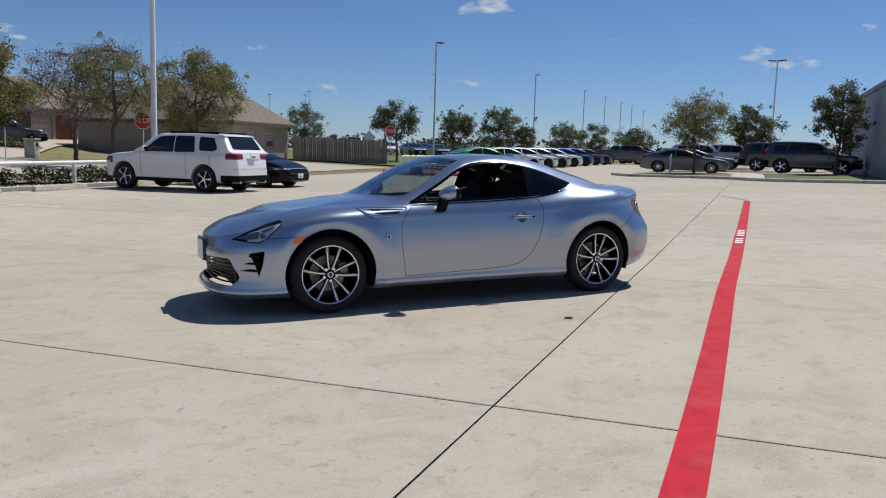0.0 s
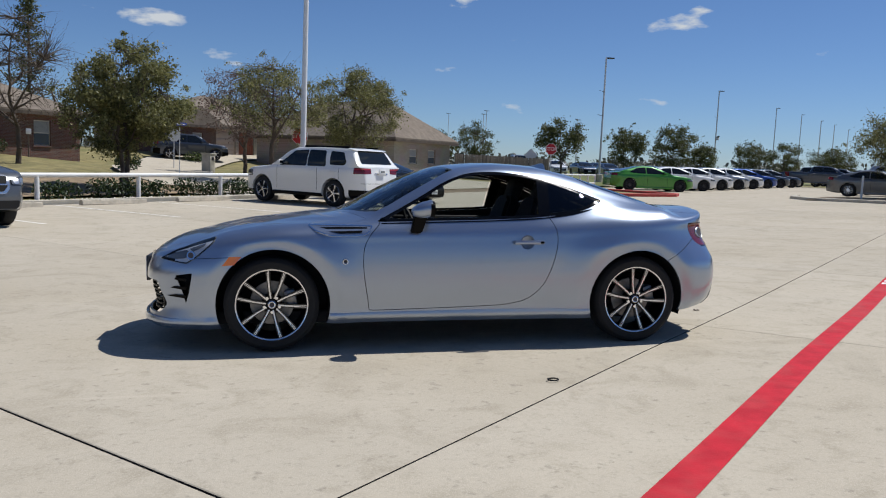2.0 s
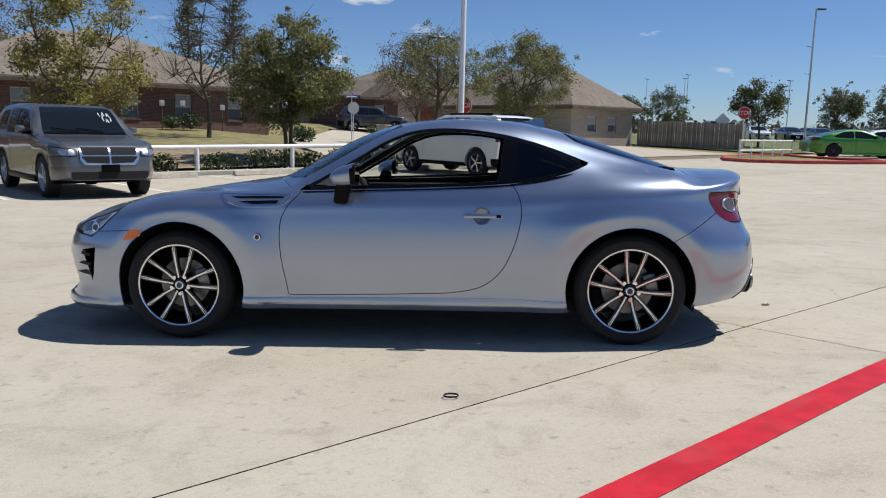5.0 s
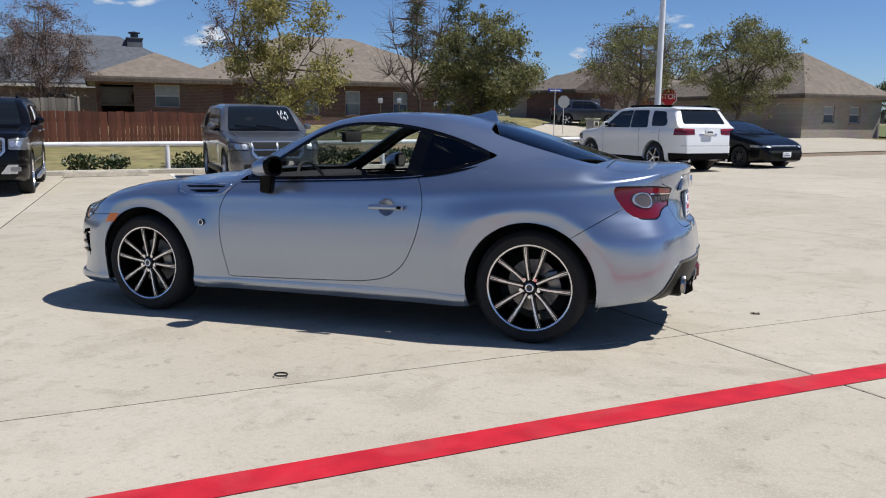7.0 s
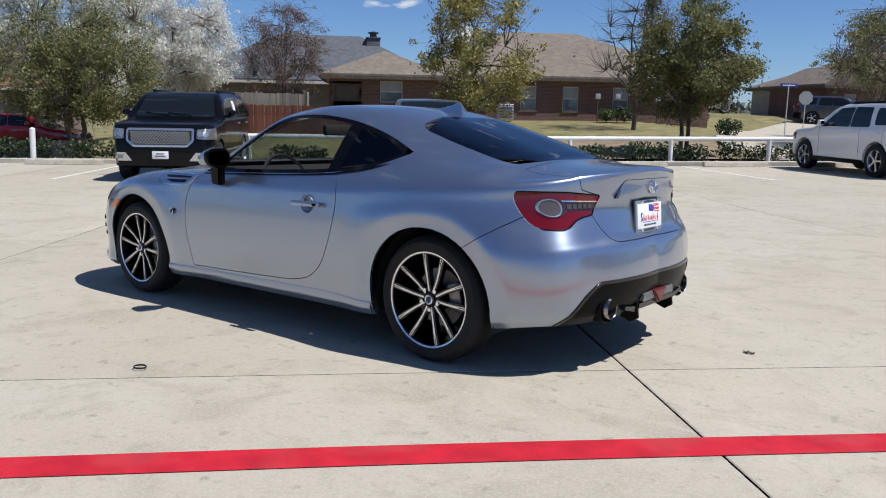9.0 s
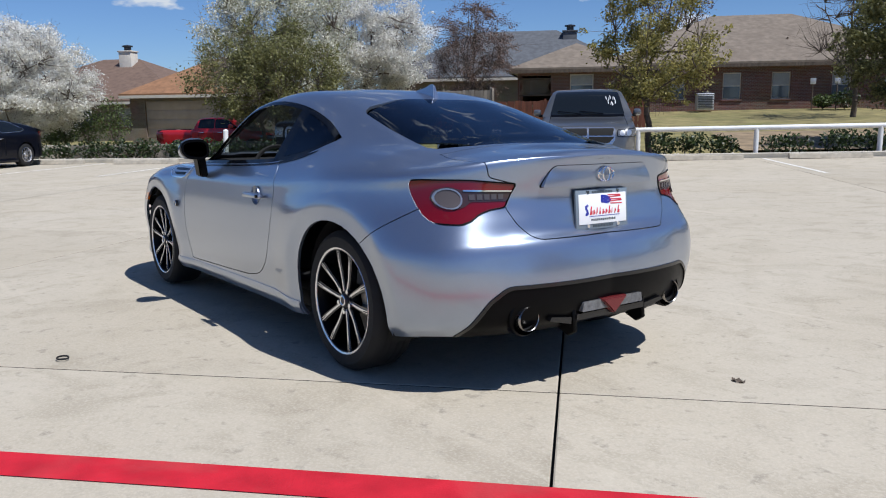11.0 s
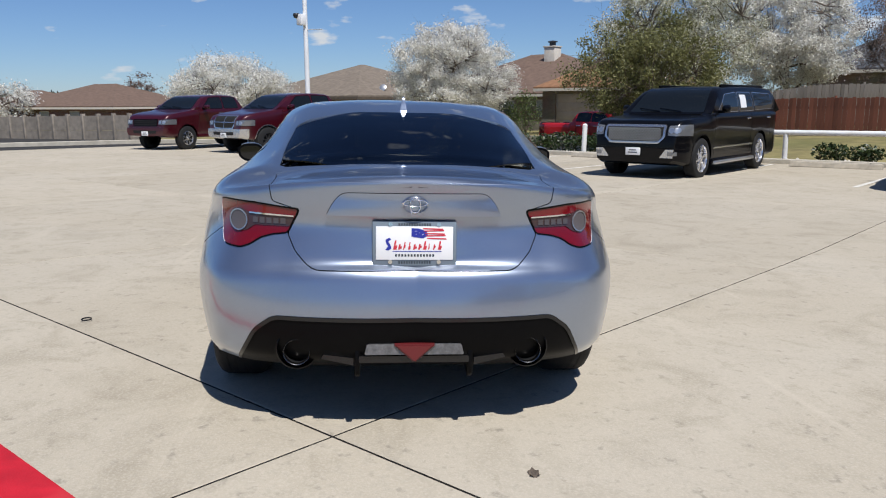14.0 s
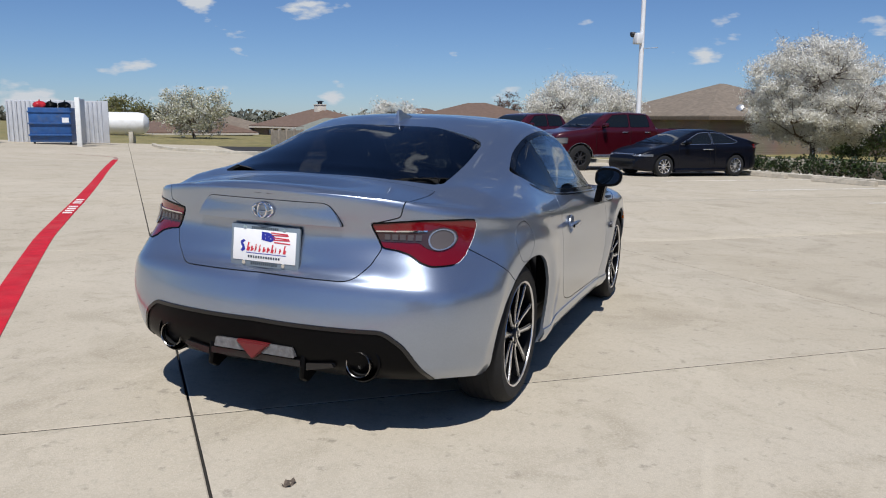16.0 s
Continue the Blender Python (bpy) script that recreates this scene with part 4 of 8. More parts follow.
NOSE_VENT = rounded([(-1.905, .500), (-1.793, .520), (-1.813, .40), (-1.838, .315), (-1.862, .40)], .008)
GRILLE = rounded([(-.60, .455), (.60, .455), (.66, .30), (.60, .235), (-.60, .235), (-.66, .30)], .03)

body = cut(SKIN, ARCH_F, "y", -1.2, 1.2)
body = cut(body, ARCH_R, "y", -1.2, 1.2)
body = cut(body, SIDE_GLASS, "y", -1.2, 1.2)
body = cut(body, WIND_SHIELD, "z", .86, 1.5)
body = cut(body, BACK_GLASS, "z", .90, 1.5)
lid = keep(body, LID, "x", 1.642, 2.3)
body = cut(body, LID, "x", 1.636, 2.3, .004)
LAMP_SIDE = [(1.745, .92), (1.722, .862), (1.712, .845), (1.714, .825), (1.727, .795), (1.750, .762), (1.780, .730), (1.815, .708), (1.86, .692), (1.92, .68), (2.3, .66), (2.3, .92)]


def lamp_tool(outline, grow=0.0):
    return carve(as_mesh(prism(grown(outline, grow), "x", 1.60, 2.3)), prism(grown(LAMP_SIDE, grow), "y", -1.3, 1.3), "INTERSECT")


for lamp in (TAIL_LAMP, flip(TAIL_LAMP)):
    body = carve(body, lamp_tool(lamp, .002), "DIFFERENCE")
    lid = carve(lid, lamp_tool(lamp, .003), "DIFFERENCE")
door_l = cut(keep(body, DOOR, "y", -1.2, -.60), SIDE_GLASS, "y", -1.2, 1.2)
door_r = cut(keep(body, DOOR, "y", .60, 1.2), SIDE_GLASS, "y", -1.2, 1.2)
door_l = cut(door_l, arc(.455, .728, .048, 0, 345, 23), "y", -1.2, -.6)
door_r = cut(door_r, arc(.455, .728, .048, 0, 345, 23), "y", .6, 1.2)
body = cut(body, DOOR, "y", -1.2, -.60, .0045)
body = cut(body, DOOR, "y", .60, 1.2, .0045)
hood = keep(body, HOOD, "z", .62, 1.2)
body = cut(body, HOOD, "z", .62, 1.2, .0035)
for s in (-1, 1):
    body = cut(body, HEAD_LAMP, "y", min(.42 * s, 1.2 * s), max(.42 * s, 1.2 * s), .002)
    hood = cut(hood, HEAD_LAMP, "y", min(.42 * s, 1.2 * s), max(.42 * s, 1.2 * s), .004)
    body = cut(body, NOSE_VENT, "y", min(.55 * s, 1.2 * s), max(.55 * s, 1.2 * s))
body = cut(body, GRILLE, "x", -2.4, -1.95)
diffuser = keep(body, DIFFUSER, "x", 1.7, 2.3)
body = cut(body, DIFFUSER, "x", 1.7, 2.3, .001)
FUEL = arc(1.40, .745, .085, 0, 348, 29)
fuel = keep(body, FUEL, "y", .5, 1.2)
body = cut(body, FUEL, "y", .5, 1.2, .003)
for s in (-1, 1):
    lo, hi = min(.6 * s, 1.2 * s), max(.6 * s, 1.2 * s)
    body = cut(body, [(1.780, .762), (1.50, .590), (1.50, .586), (1.782, .758)], "y", lo, hi)
    body = cut(body, [(-1.775, .611), (-1.53, .627), (-1.53, .631), (-1.775, .615)], "y", lo, hi)
coupe_part("body", body)
coupe_part("door", door_l)
coupe_part("door", door_r)
coupe_part("hood", hood)
coupe_part("trunk_lid", lid)
coupe_part("fuel_door", fuel)
coupe_part("rear_diffuser", diffuser, M_BLACKPLASTIC, "matt black moulded diffuser")

# side skirts
for s in (-1, 1):
    lo, hi = (-1.2, -.6) if s < 0 else (.6, 1.2)
    skirt = keep(SKIN, [(-.90, .10), (.91, .10), (.925, .250), (.60, .262), (-.30, .256), (-.905, .250)], "y", lo, hi)
    for v in skirt.vertices:
        v.co.y += (.010 - .006 * step(.22, .26, v.co.z)) * s
    coupe_part("side_skirt", skirt, None, "slim silver side skirt")
# glass and its black edging
for s in (-1, 1):
    lo, hi = (-1.2, -.40) if s < 0 else (.40, 1.2)
    pane = keep(GLASS_SKIN, grown(SIDE_GLASS, -.022), "y", lo, hi)
    frame_piece = cut(keep(SKIN, grown(SIDE_GLASS, -.001), "y", lo, hi), SIDE_GLASS, "y", lo, hi, -.020)
    coupe_part("window_trim", frame_piece, M_TRIMBLACK, "gloss black window surround")
    front = cut(pane, [(.50, .6), (1.4, .6), (1.4, 1.4), (.585, 1.4)], "y", -1.3, 1.3)
    if s > 0:
        coupe_part("side_window", front, M_SIDETINT, "raised tinted side window").visible_shadow = False
    rear = keep(pane, [(.60, .6), (1.4, .6), (1.4, 1.4), (.685, 1.4)], "y", -1.3, 1.3)
    coupe_part("quarter_window", rear, M_TINTDARK, "dark tinted quarter glass")
    post = keep(keep(SKIN, grown(SIDE_GLASS, -.001), "y", lo, hi), [(.515, .6), (.60, .6), (.685, 1.4), (.60, 1.4)], "y", -1.3, 1.3)
    coupe_part("pillar", post, M_TRIMBLACK, "gloss black door pillar")
    mouth = keep(SKIN, grown(SIDE_GLASS, .012), "y", lo, hi)
    strip = cut(mouth, SIDE_GLASS, "y", -1.3, 1.3, -.001)
    strip = keep(strip, [(-.56, .70), (1.06, .70), (1.06, .98), (.9, .95), (.6, .899), (.2, .877), (-.3, .863), (-.56, .855)], "y", -1.3, 1.3)
    for v in strip.vertices:
        v.co.y += .003 * s
    coupe_part("belt_moulding", strip, M_TRIMBLACK, "black weather strip below the glass")
shield = keep(GLASS_SKIN, WIND_SHIELD, "z", .86, 1.5, -.002)
coupe_part("windscreen", shield, M_GLASS, "clear windscreen").visible_shadow = False
back = keep(GLASS_SKIN, BACK_GLASS, "z", .90, 1.5, -.002)
coupe_part("rear_window", back, M_TINT, "dark tinted rear window")

# tail lamps: red housing, round lens and smoked bar
for s in (1, -1):
    outline = TAIL_LAMP if s > 0 else flip(TAIL_LAMP)
    sg = -s
    lamp = coupe_part("tail_lamp", carve(SKIN, lamp_tool(outline), "INTERSECT"), M_REDLENS, "red tail lamp")
    def laid(points, out, hole=None, grow=0.0):
        piece = keep(SKIN, points, "x", 1.60, 2.3)
        if hole:
            piece = cut(piece, hole, "x", 1.60, 2.3)
        for v in piece.vertices:
            v.co += Vector((out, sg * out * .25, 0))
        return piece
    inner_bar = rounded([(sg * .714, .790), (sg * .702, .822), (sg * .665, .835), (sg * .62, .819), (sg * .447, .812), (sg * .463, .776), (sg * .60, .776), (sg * .625, .757), (sg * .66, .745), (sg * .702, .757)], .01)
    coupe_part("lamp_window", laid(inner_bar, .003), M_SMOKELENS, "smoked clear strip", lamp)
    eye = lambda r: arc(sg * .668, .789, r, 0, 345, 23)
    coupe_part("lamp_ring", laid(eye(.040), .008, eye(.0355)), M_ALLOY, "bright lamp ring", lamp)
    coupe_part("reflector", laid(eye(.0355), .005), M_DEEPLENS, "clear round lens", lamp)
    coupe_part("lamp_brow", laid([(sg * .622, .823), (sg * .446, .817), (sg * .447, .812), (sg * .622, .817)], .007), M_CHROME, "thin silver bar", lamp)
    for k in range(5):
        y = .478 + k * .027
        coupe_part("led", laid([(sg * y, .784), (sg * (y + .020), .784), (sg * (y + .020), .805), (sg * y, .805)], .006), M_LED, "", lamp)
    rim = cut(keep(SKIN, grown(outline, .001), "x", 1.66, 2.3), grown(outline, -.004), "x", 1.6, 2.4)
    rim = carve(rim, lamp_tool(outline, .001), "INTERSECT")
    for v in rim.vertices:
        v.co += Vector((.0025, sg * .001, 0))
    coupe_part("lamp_seal", rim, M_BLACKPLASTIC, "dark lamp edge", lamp)

# head lamps, front vents and grille
for s in (-1, 1):
    lo, hi = min(.42 * s, 1.2 * s), max(.42 * s, 1.2 * s)
    lamp = coupe_part("head_lamp", keep(SKIN, HEAD_LAMP, "y", lo, hi), M_CLEARLENS, "clear head lamp with a dark bezel")
    def lens(points, out):
        piece = keep(SKIN, points, "y", lo, hi)
        for v in piece.vertices:
            v.co += Vector((-out * .6, out * .8 * s, out * .5))
        return piece
    coupe_part("bezel", cut(lens(grown(HEAD_LAMP, -.001), .002), grown(HEAD_LAMP, -.008), "y", lo - .2, hi + .2), M_BLACKPLASTIC, "dark lamp edge", lamp)
    coupe_part("bezel", lens(rounded([(-1.985, .612), (-1.90, .648), (-1.83, .668), (-1.80, .645), (-1.84, .612), (-1.90, .605)], .01), .003), M_HEADDARK, "", lamp)
    coupe_part("bezel", lens(rounded([(-1.81, .676), (-1.70, .715), (-1.72, .690), (-1.79, .655)], .008), .003), M_HEADDARK, "", lamp)
    coupe_part("projector", lens(arc(-1.80, .632, .028, 0, 345, 23), .005), M_CHROME, "round projector lens", lamp)
    coupe_part("projector_eye", lens(arc(-1.80, .632, .018, 0, 345, 23), .007), M_DEEPLENS, "", lamp)
    mark = keep(SKIN, [(-1.60, .572), (-1.555, .632), (-1.475, .634), (-1.525, .578)], "y", lo, hi)
    for v in mark.vertices:
        v.co.y += .003 * s
    coupe_part("side_marker", mark, M_AMBER, "amber side marker")
    bm = box(-1.93, -1.80, .50 * s, .66 * s, .31, .52, .01)
    well = part("vent_well", bm, M_BLACKPLASTIC, coupe, "black vent recess")
    for k in range(3):
        z = .352 + k * .056
        fin = keep(SKIN, [(-1.965 + .03 * k, z + .01), (-1.83, z), (-1.825, z + .018), (-1.90, z + .024)], "y", lo, hi)
        for v in fin.vertices:
            v.co += Vector((-.006, .006 * s, 0))
        coupe_part("vent_fin", fin, M_BLACKPLASTIC, "", well)
part("grille_well", box(-2.0, -1.86, -.62, .62, .22, .46, .02), M_BLACKPLASTIC, coupe, "dark lower grille")
for k in range(7):
    slat = keep(SKIN, [(-.56, .255 + k * .03), (.56, .255 + k * .03), (.56, .264 + k * .03), (-.56, .264 + k * .03)], "x", -2.4, -1.9)
    for v in slat.vertices:
        v.co.x += .03
    coupe_part("grille_slat", slat, M_BLACKPLASTIC)
splitter = keep(SKIN, [(-1.0, .10), (1.0, .10), (1.0, .212), (-1.0, .212)], "x", -2.4, -1.74)
for v in splitter.vertices:
    k = 1 - step(-2.0, -1.76, v.co.x)
    v.co += Vector((-.016 * k, math.copysign(.008 * k * min(1, abs(v.co.y) * 3), v.co.y), 0))
coupe_part("front_splitter", splitter, M_SILVER, "body-coloured front lip")
part("number_plate", box(-2.185, -2.165, -.155, .155, .41, .565, .004), M_PLATE, coupe, "white front plate in a dark frame")
part("plate_frame", box(-2.180, -2.155, -.168, .168, .398, .578, .004), M_DARKSTEEL, coupe)

# fender trims: a blade with dark slots behind the front wheels, and a round badge
for s in (-1, 1):
    lo, hi = min(.5 * s, 1.2 * s), max(.5 * s, 1.2 * s)
    blade = rounded([(-1.05, .842), (-.62, .838), (-.66, .785), (-.72, .772), (-.90, .772), (-1.0, .805)], .015)
    base = keep(SKIN, blade, "y", lo, hi)
    for v in base.vertices:
        v.co.y += .006 * s
    trim = coupe_part("fender_vent", base, M_SILVER, "silver fender blade with dark slots")
    for slot in ([(-.97, .826), (-.80, .829), (-.66, .827), (-.66, .819), (-.80, .816), (-.93, .815)], [(-.91, .800), (-.80, .803), (-.69, .806), (-.70, .790), (-.84, .786)]):
        cutout = keep(SKIN, slot, "y", lo, hi)
        for v in cutout.vertices:
            v.co.y += .009 * s
        coupe_part("slot", cutout, M_BLACKPLASTIC, "", trim)
    line = cut(keep(SKIN, blade, "y", lo, hi, .004), blade, "y", lo, hi, -.004)
    for v in line.vertices:
        v.co.y += .010 * s
    coupe_part("blade_edge", line, M_CHROME, "bright edge", trim)
    bm = lathe([(.0, -.884), (.017, -.884), (.019, -.880), (.019, -.84)], 24)
    if s > 0:
        bmesh.ops.scale(bm, vec=(1, -1, 1), verts=bm.verts)
    bmesh.ops.translate(bm, vec=(-.806, 0, .602), verts=bm.verts)
    badge = part("fender_badge", bm, M_DARKSTEEL, coupe, "small round dark badge")
    bm = lathe([(.013, -.886), (.016, -.8875), (.019, -.886)], 24)
    if s > 0:
        bmesh.ops.scale(bm, vec=(1, -1, 1), verts=bm.verts)
    bmesh.ops.translate(bm, vec=(-.806, 0, .602), verts=bm.verts)
    part("badge_ring", bm, M_CHROME, badge)

# door handles and mirrors
for s in (-1, 1):
    cup = lathe([(.0, .838 * s), (.022, .840 * s), (.040, .850 * s), (.0475, .866 * s), (.0495, .868 * s), (.0505, .862 * s)], 28)
    bmesh.ops.translate(cup, vec=(.455, 0, .728), verts=cup.verts)
    bm = box(.352, .572, .874 * s, .902 * s, .716, .744, .013)
    grip = part("door_handle", bm, M_SILVER, coupe, "body-coloured pull handle over a round cup")
    part("handle_cup", cup, M_SILVER, grip)
    part("lock_cap", box(.535, .562, .900 * s, .906 * s, .722, .738, .004), M_BLACKPLASTIC, grip)
    face = rounded([(s * y, z) for y, z in ((.852, .918), (.854, .985), (.89, 1.010), (.975, 1.006), (1.012, .982), (1.006, .930), (.97, .902), (.89, .898))], .025)
    bm = bmesh.new()
    bmesh.ops.create_uvsphere(bm, u_segments=28, v_segments=18, radius=1)
    for v in bm.verts:
        c = Vector([math.copysign(abs(q) ** .82, q) for q in v.co])
        x = min(c.x, .35)
        v.co = Vector((-.278 + .098 * x - .012 * c.z * (x < 0), (.932 + .077 * c.y * (1 + .10 * x)) * s, .951 + .055 * c.z * (1 + .22 * x) + .025 * (x + .1)))
    bmesh.ops.recalc_face_normals(bm, faces=bm.faces)
    mirror = part("wing_mirror", bm, M_SILVER, coupe, "silver wing mirror on a black stalk")
    part("mirror_bezel", prism(grown(face, .003), "x", -.256, -.228), M_BLACKPLASTIC, mirror)
    part("mirror_glass", prism(grown(face, -.012), "x", -.230, -.2265), M_MIRROR, mirror, "mirror glass")
    bm = prism([(-.372, .795), (-.295, .790), (-.262, .902), (-.275, .93), (-.335, .93), (-.352, .895)], "y", min(.835 * s, .885 * s), max(.835 * s, .885 * s))
    for v in bm.verts:
        v.co.y += .030 * s * step(.82, .93, v.co.z)
    bmesh.ops.bevel(bm, geom=bm.edges[:], offset=.008, segments=2, affect="EDGES")
    part("mirror_stalk", bm, M_BLACKPLASTIC, mirror)

# shark-fin aerial, badge, plate and lid trim
bm = prism([(p.x, p.y) for p in chain([(.60, 1.255, 0), (.68, 1.268, 0), (.76, 1.281, 0), (.812, 1.296, 0), (.832, 1.294, 0), (.850, 1.25, 0), (.865, 1.20, 0)], 4)] + [(.60, 1.20)], "y", -.010, .010)
for v in bm.verts:
    v.co.y *= 1.7 - 1.35 * step(1.22, 1.30, v.co.z)
bmesh.ops.bevel(bm, geom=bm.edges[:], offset=.004, segments=2, affect="EDGES")
part("aerial_fin", bm, M_SILVER, coupe, "silver shark-fin aerial")
emblem = part("rear_emblem", lathe([(.054, 0), (.059, .005), (.064, 0)], 40, "x"), M_CHROME, coupe, "chrome oval badge")
emblem.matrix_basis = Matrix.Translation((2.050, 0, .868)) @ Matrix.Diagonal((1, .76, .50, 1))
for w, h in ((.026, .060), (.058, .026)):
    ob = part("emblem_loop", lathe([(.9, 0), (1.0, .006), (1.1, 0)], 32, "x"), M_CHROME, emblem)
    ob.matrix_basis = Matrix.Translation((.002, 0, .014 if w > h else 0)) @ Matrix.Diagonal((1, w, h * .95, 1))
GARNISH = rounded([(-.326, .824), (.326, .824), (.305, .865), (.270, .908), (-.270, .908), (-.305, .865)], [.008, .008, .02, .03, .03, .02])
garnish = keep(SKIN, GARNISH, "x", 1.7, 2.3)
for v in garnish.vertices:
    v.co.x += .004 + .020 * (1 - step(.81, .905, v.co.z))
gap_line = keep(SKIN, GARNISH, "x", 1.7, 2.3, .002)
for v in gap_line.vertices:
    v.co.x += .002
coupe_part("garnish_seam", gap_line, M_BLACKPLASTIC)
coupe_part("lid_garnish", garnish, None, "raised silver panel above the plate")
PX = 2.022
lean = Matrix.Translation((PX, 0, .722)) @ Matrix.Rotation(radians(-4), 4, "Y")
plate = part("rear_plate_frame", box(0, .014, -.157, .157, -.084, .084, .006), M_PLATEFRAME, coupe, "white dealer plate in a grey frame")
plate.matrix_basis = lean
part("plate_face", box(.012, .017, -.143, .143, -.060, .064, .001), M_PLATE, plate)
for y in (-.09, .09):
    part("plate_screw", lathe([(.0, .019), (.008, .019), (.009, .013)], 12, "x"), M_CHROME, plate).location = (0, y, .071)
    part("plate_screw", lathe([(.0, .019), (.008, .019), (.009, .013)], 12, "x"), M_CHROME, plate).location = (0, y, -.068)
def inked(points, c):
    part("print_bar", prism(points, "x", .0165, .0182), c, plate, smooth=0)
def slanted(y, z, w, h, lean=.2):
    return [(y, z), (y + w, z), (y + w + h * lean, z + h), (y + h * lean, z + h)]
inked([(-.012, .026), (.03, .020), (.05, .030), (.044, .046), (.02, .056), (-.012, .058)], M_BLUEINK)
for k in range(5):
    inked([(.046 - .004 * k, .018 + .009 * k), (.118 - .003 * k, .016 + .009 * k + .004 * (k % 2)), (.118 - .003 * k, .0205 + .009 * k + .004 * (k % 2)), (.046 - .004 * k, .0225 + .009 * k)], M_REDINK)
for y, z in ((.004, .046), (.018, .040), (.030, .034), (.006, .034)):
    inked([(y - .003, z), (y, z - .003), (y + .003, z), (y, z + .003)], M_PLATE)
inked([(-.108, -.022), (-.098, -.026), (-.086, -.018), (-.090, -.004), (-.098, .008), (-.086, .016), (-.094, .022), (-.108, .014), (-.106, .002), (-.098, -.010)], M_BLUEINK)
for k, (w, h) in enumerate(((.013, .034), (.013, .020), (.008, .028), (.008, .028), (.013, .020), (.013, .020), (.012, .032), (.005, .022), (.009, .020), (.012, .032))):
    inked(slanted(-.080 + .0185 * k, -.022, w * .5, h), M_REDINK)
    inked(slanted(-.080 + .0185 * k + w * .5, -.022 + .003 * (k % 3), w * .5, h * .45), M_REDINK)
inked([(-.082, -.030), (.10, -.030), (.10, -.0275), (-.082, -.0275)], M_BLUEINK)
for k in range(13):
    inked(slanted(-.072 + .0115 * k, -.048, .007, .009, 0), M_DARKINK)
    part("print_bar", box(.0135, .0148, -.060 + .0095 * k, -.054 + .0095 * k, .0655, .0755), M_DARKINK, plate, smooth=0)
    part("print_bar", box(.0135, .0148, -.060 + .0095 * k, -.054 + .0095 * k, -.0745, -.0645), M_DARKINK, plate, smooth=0)

# exhaust tips, fog lamp, diffuser fins
lip = cut(keep(SKIN, DIFFUSER, "x", 1.7, 2.3), grown(DIFFUSER, -.014), "x", 1.7, 2.4)
lip = keep(lip, [(-.8, .25), (.8, .25), (.8, .6), (-.8, .6)], "x", 1.7, 2.4)
for v in lip.vertices:
    v.co.x += .006
coupe_part("diffuser_lip", lip, M_BLACKGLOSS, "raised edge of the diffuser")
for y in (-.435, .435):
    part("exhaust_well", lathe([(.0, 1.93), (.078, 1.935), (.080, 2.045), (.074, 2.052), (.070, 1.95)], 36, "x"), M_BLACKPLASTIC, coupe).location = (-.004, y, .326)
    pipe = part("exhaust_pipe", lathe([(.0455, 2.055), (.0465, 2.073), (.0490, 2.076), (.0515, 2.070), (.0515, 1.85)], 36, "x"), M_PIPE, coupe, "steel exhaust tip with a near-black bore")
    pipe.location = (-.007, y, .319)
    part("bore", lathe([(.0, 1.96), (.0455, 1.96), (.0460, 2.058)], 24, "x"), M_INTERIOR, pipe)
for y in (-.21, .21):
    bm = prism([(1.98, .42), (2.085, .37), (2.10, .24), (2.06, .215), (1.95, .26)], "y", y - .010, y + .010)
    bmesh.ops.bevel(bm, geom=bm.edges[:], offset=.004, segments=1, affect="EDGES")
    part("diffuser_fin", bm, M_BLACKPLASTIC, coupe)
fog = part("fog_lamp", prism(rounded([(-.185, .318), (.185, .318), (.175, .358), (-.175, .358)], .008), "x", 2.03, 2.108), M_FOGLENS, coupe, "clear reversing lamps with a red triangle between")
bm = prism([(-.080, .360), (.080, .360), (.0, .288)], "x", 2.05, 2.120)
bmesh.ops.bevel(bm, geom=bm.edges[:], offset=.006, segments=2, affect="EDGES")
part("fog_triangle", bm, M_DARKRED, fog, "dull red triangular lens")
bm = prism(rounded([(-.205, .285), (.205, .285), (.205, .310), (-.205, .310)], .006), "x", 2.02, 2.098)
part("diffuser_ledge", bm, M_BLACKGLOSS, coupe)
for s in (-1, 1):
    part("diffuser_blade", prism([(.225 * s, .30), (.335 * s, .315), (.345 * s, .300), (.225 * s, .272)], "x", 1.98, 2.088), M_BLACKGLOSS, coupe)

# cabin, wheel wells and floor
part("underbody", box(-1.90, 1.55, -.70, .70, .160, .25, .02), M_INTERIOR, coupe)
for x in (-1.28, 1.285):
    for s in (-1, 1):
        bm = lathe([(.10, .56 * s), (.36, .56 * s), (.372, .60 * s), (.374, .80 * s)], 40)
        bmesh.ops.delete(bm, geom=[v for v in bm.verts if v.co.z < -.16], context="VERTS")
        part("wheel_well", bm, M_INTERIOR, coupe).location = (x, 0, .31)
part("cabin_floor", box(-.75, 1.55, -.70, .70, .24, .30, .02), M_INTERIOR, coupe)
part("firewall", box(-.80, -.70, -.72, .72, .24, .86, .02), M_INTERIOR, coupe)
part("dashboard", box(-.74, -.40, -.72, .72, .66, .885, .06), M_INTERIOR, coupe, "dark moulded dashboard")
part("parcel_shelf", box(1.10, 1.62, -.58, .58, .86, .90, .02), M_INTERIOR, coupe)
part("rear_bench", box(.72, 1.15, -.56, .56, .30, .62, .06), M_SEAT, coupe, "black rear seat")
bm = box(-.07, .07, -.55, .55, 0, .42, .05)
ob = part("bench_back", bm, M_SEAT, coupe)
ob.matrix_basis = Matrix.Translation((1.05, 0, .50)) @ Matrix.Rotation(radians(28), 4, "Y")
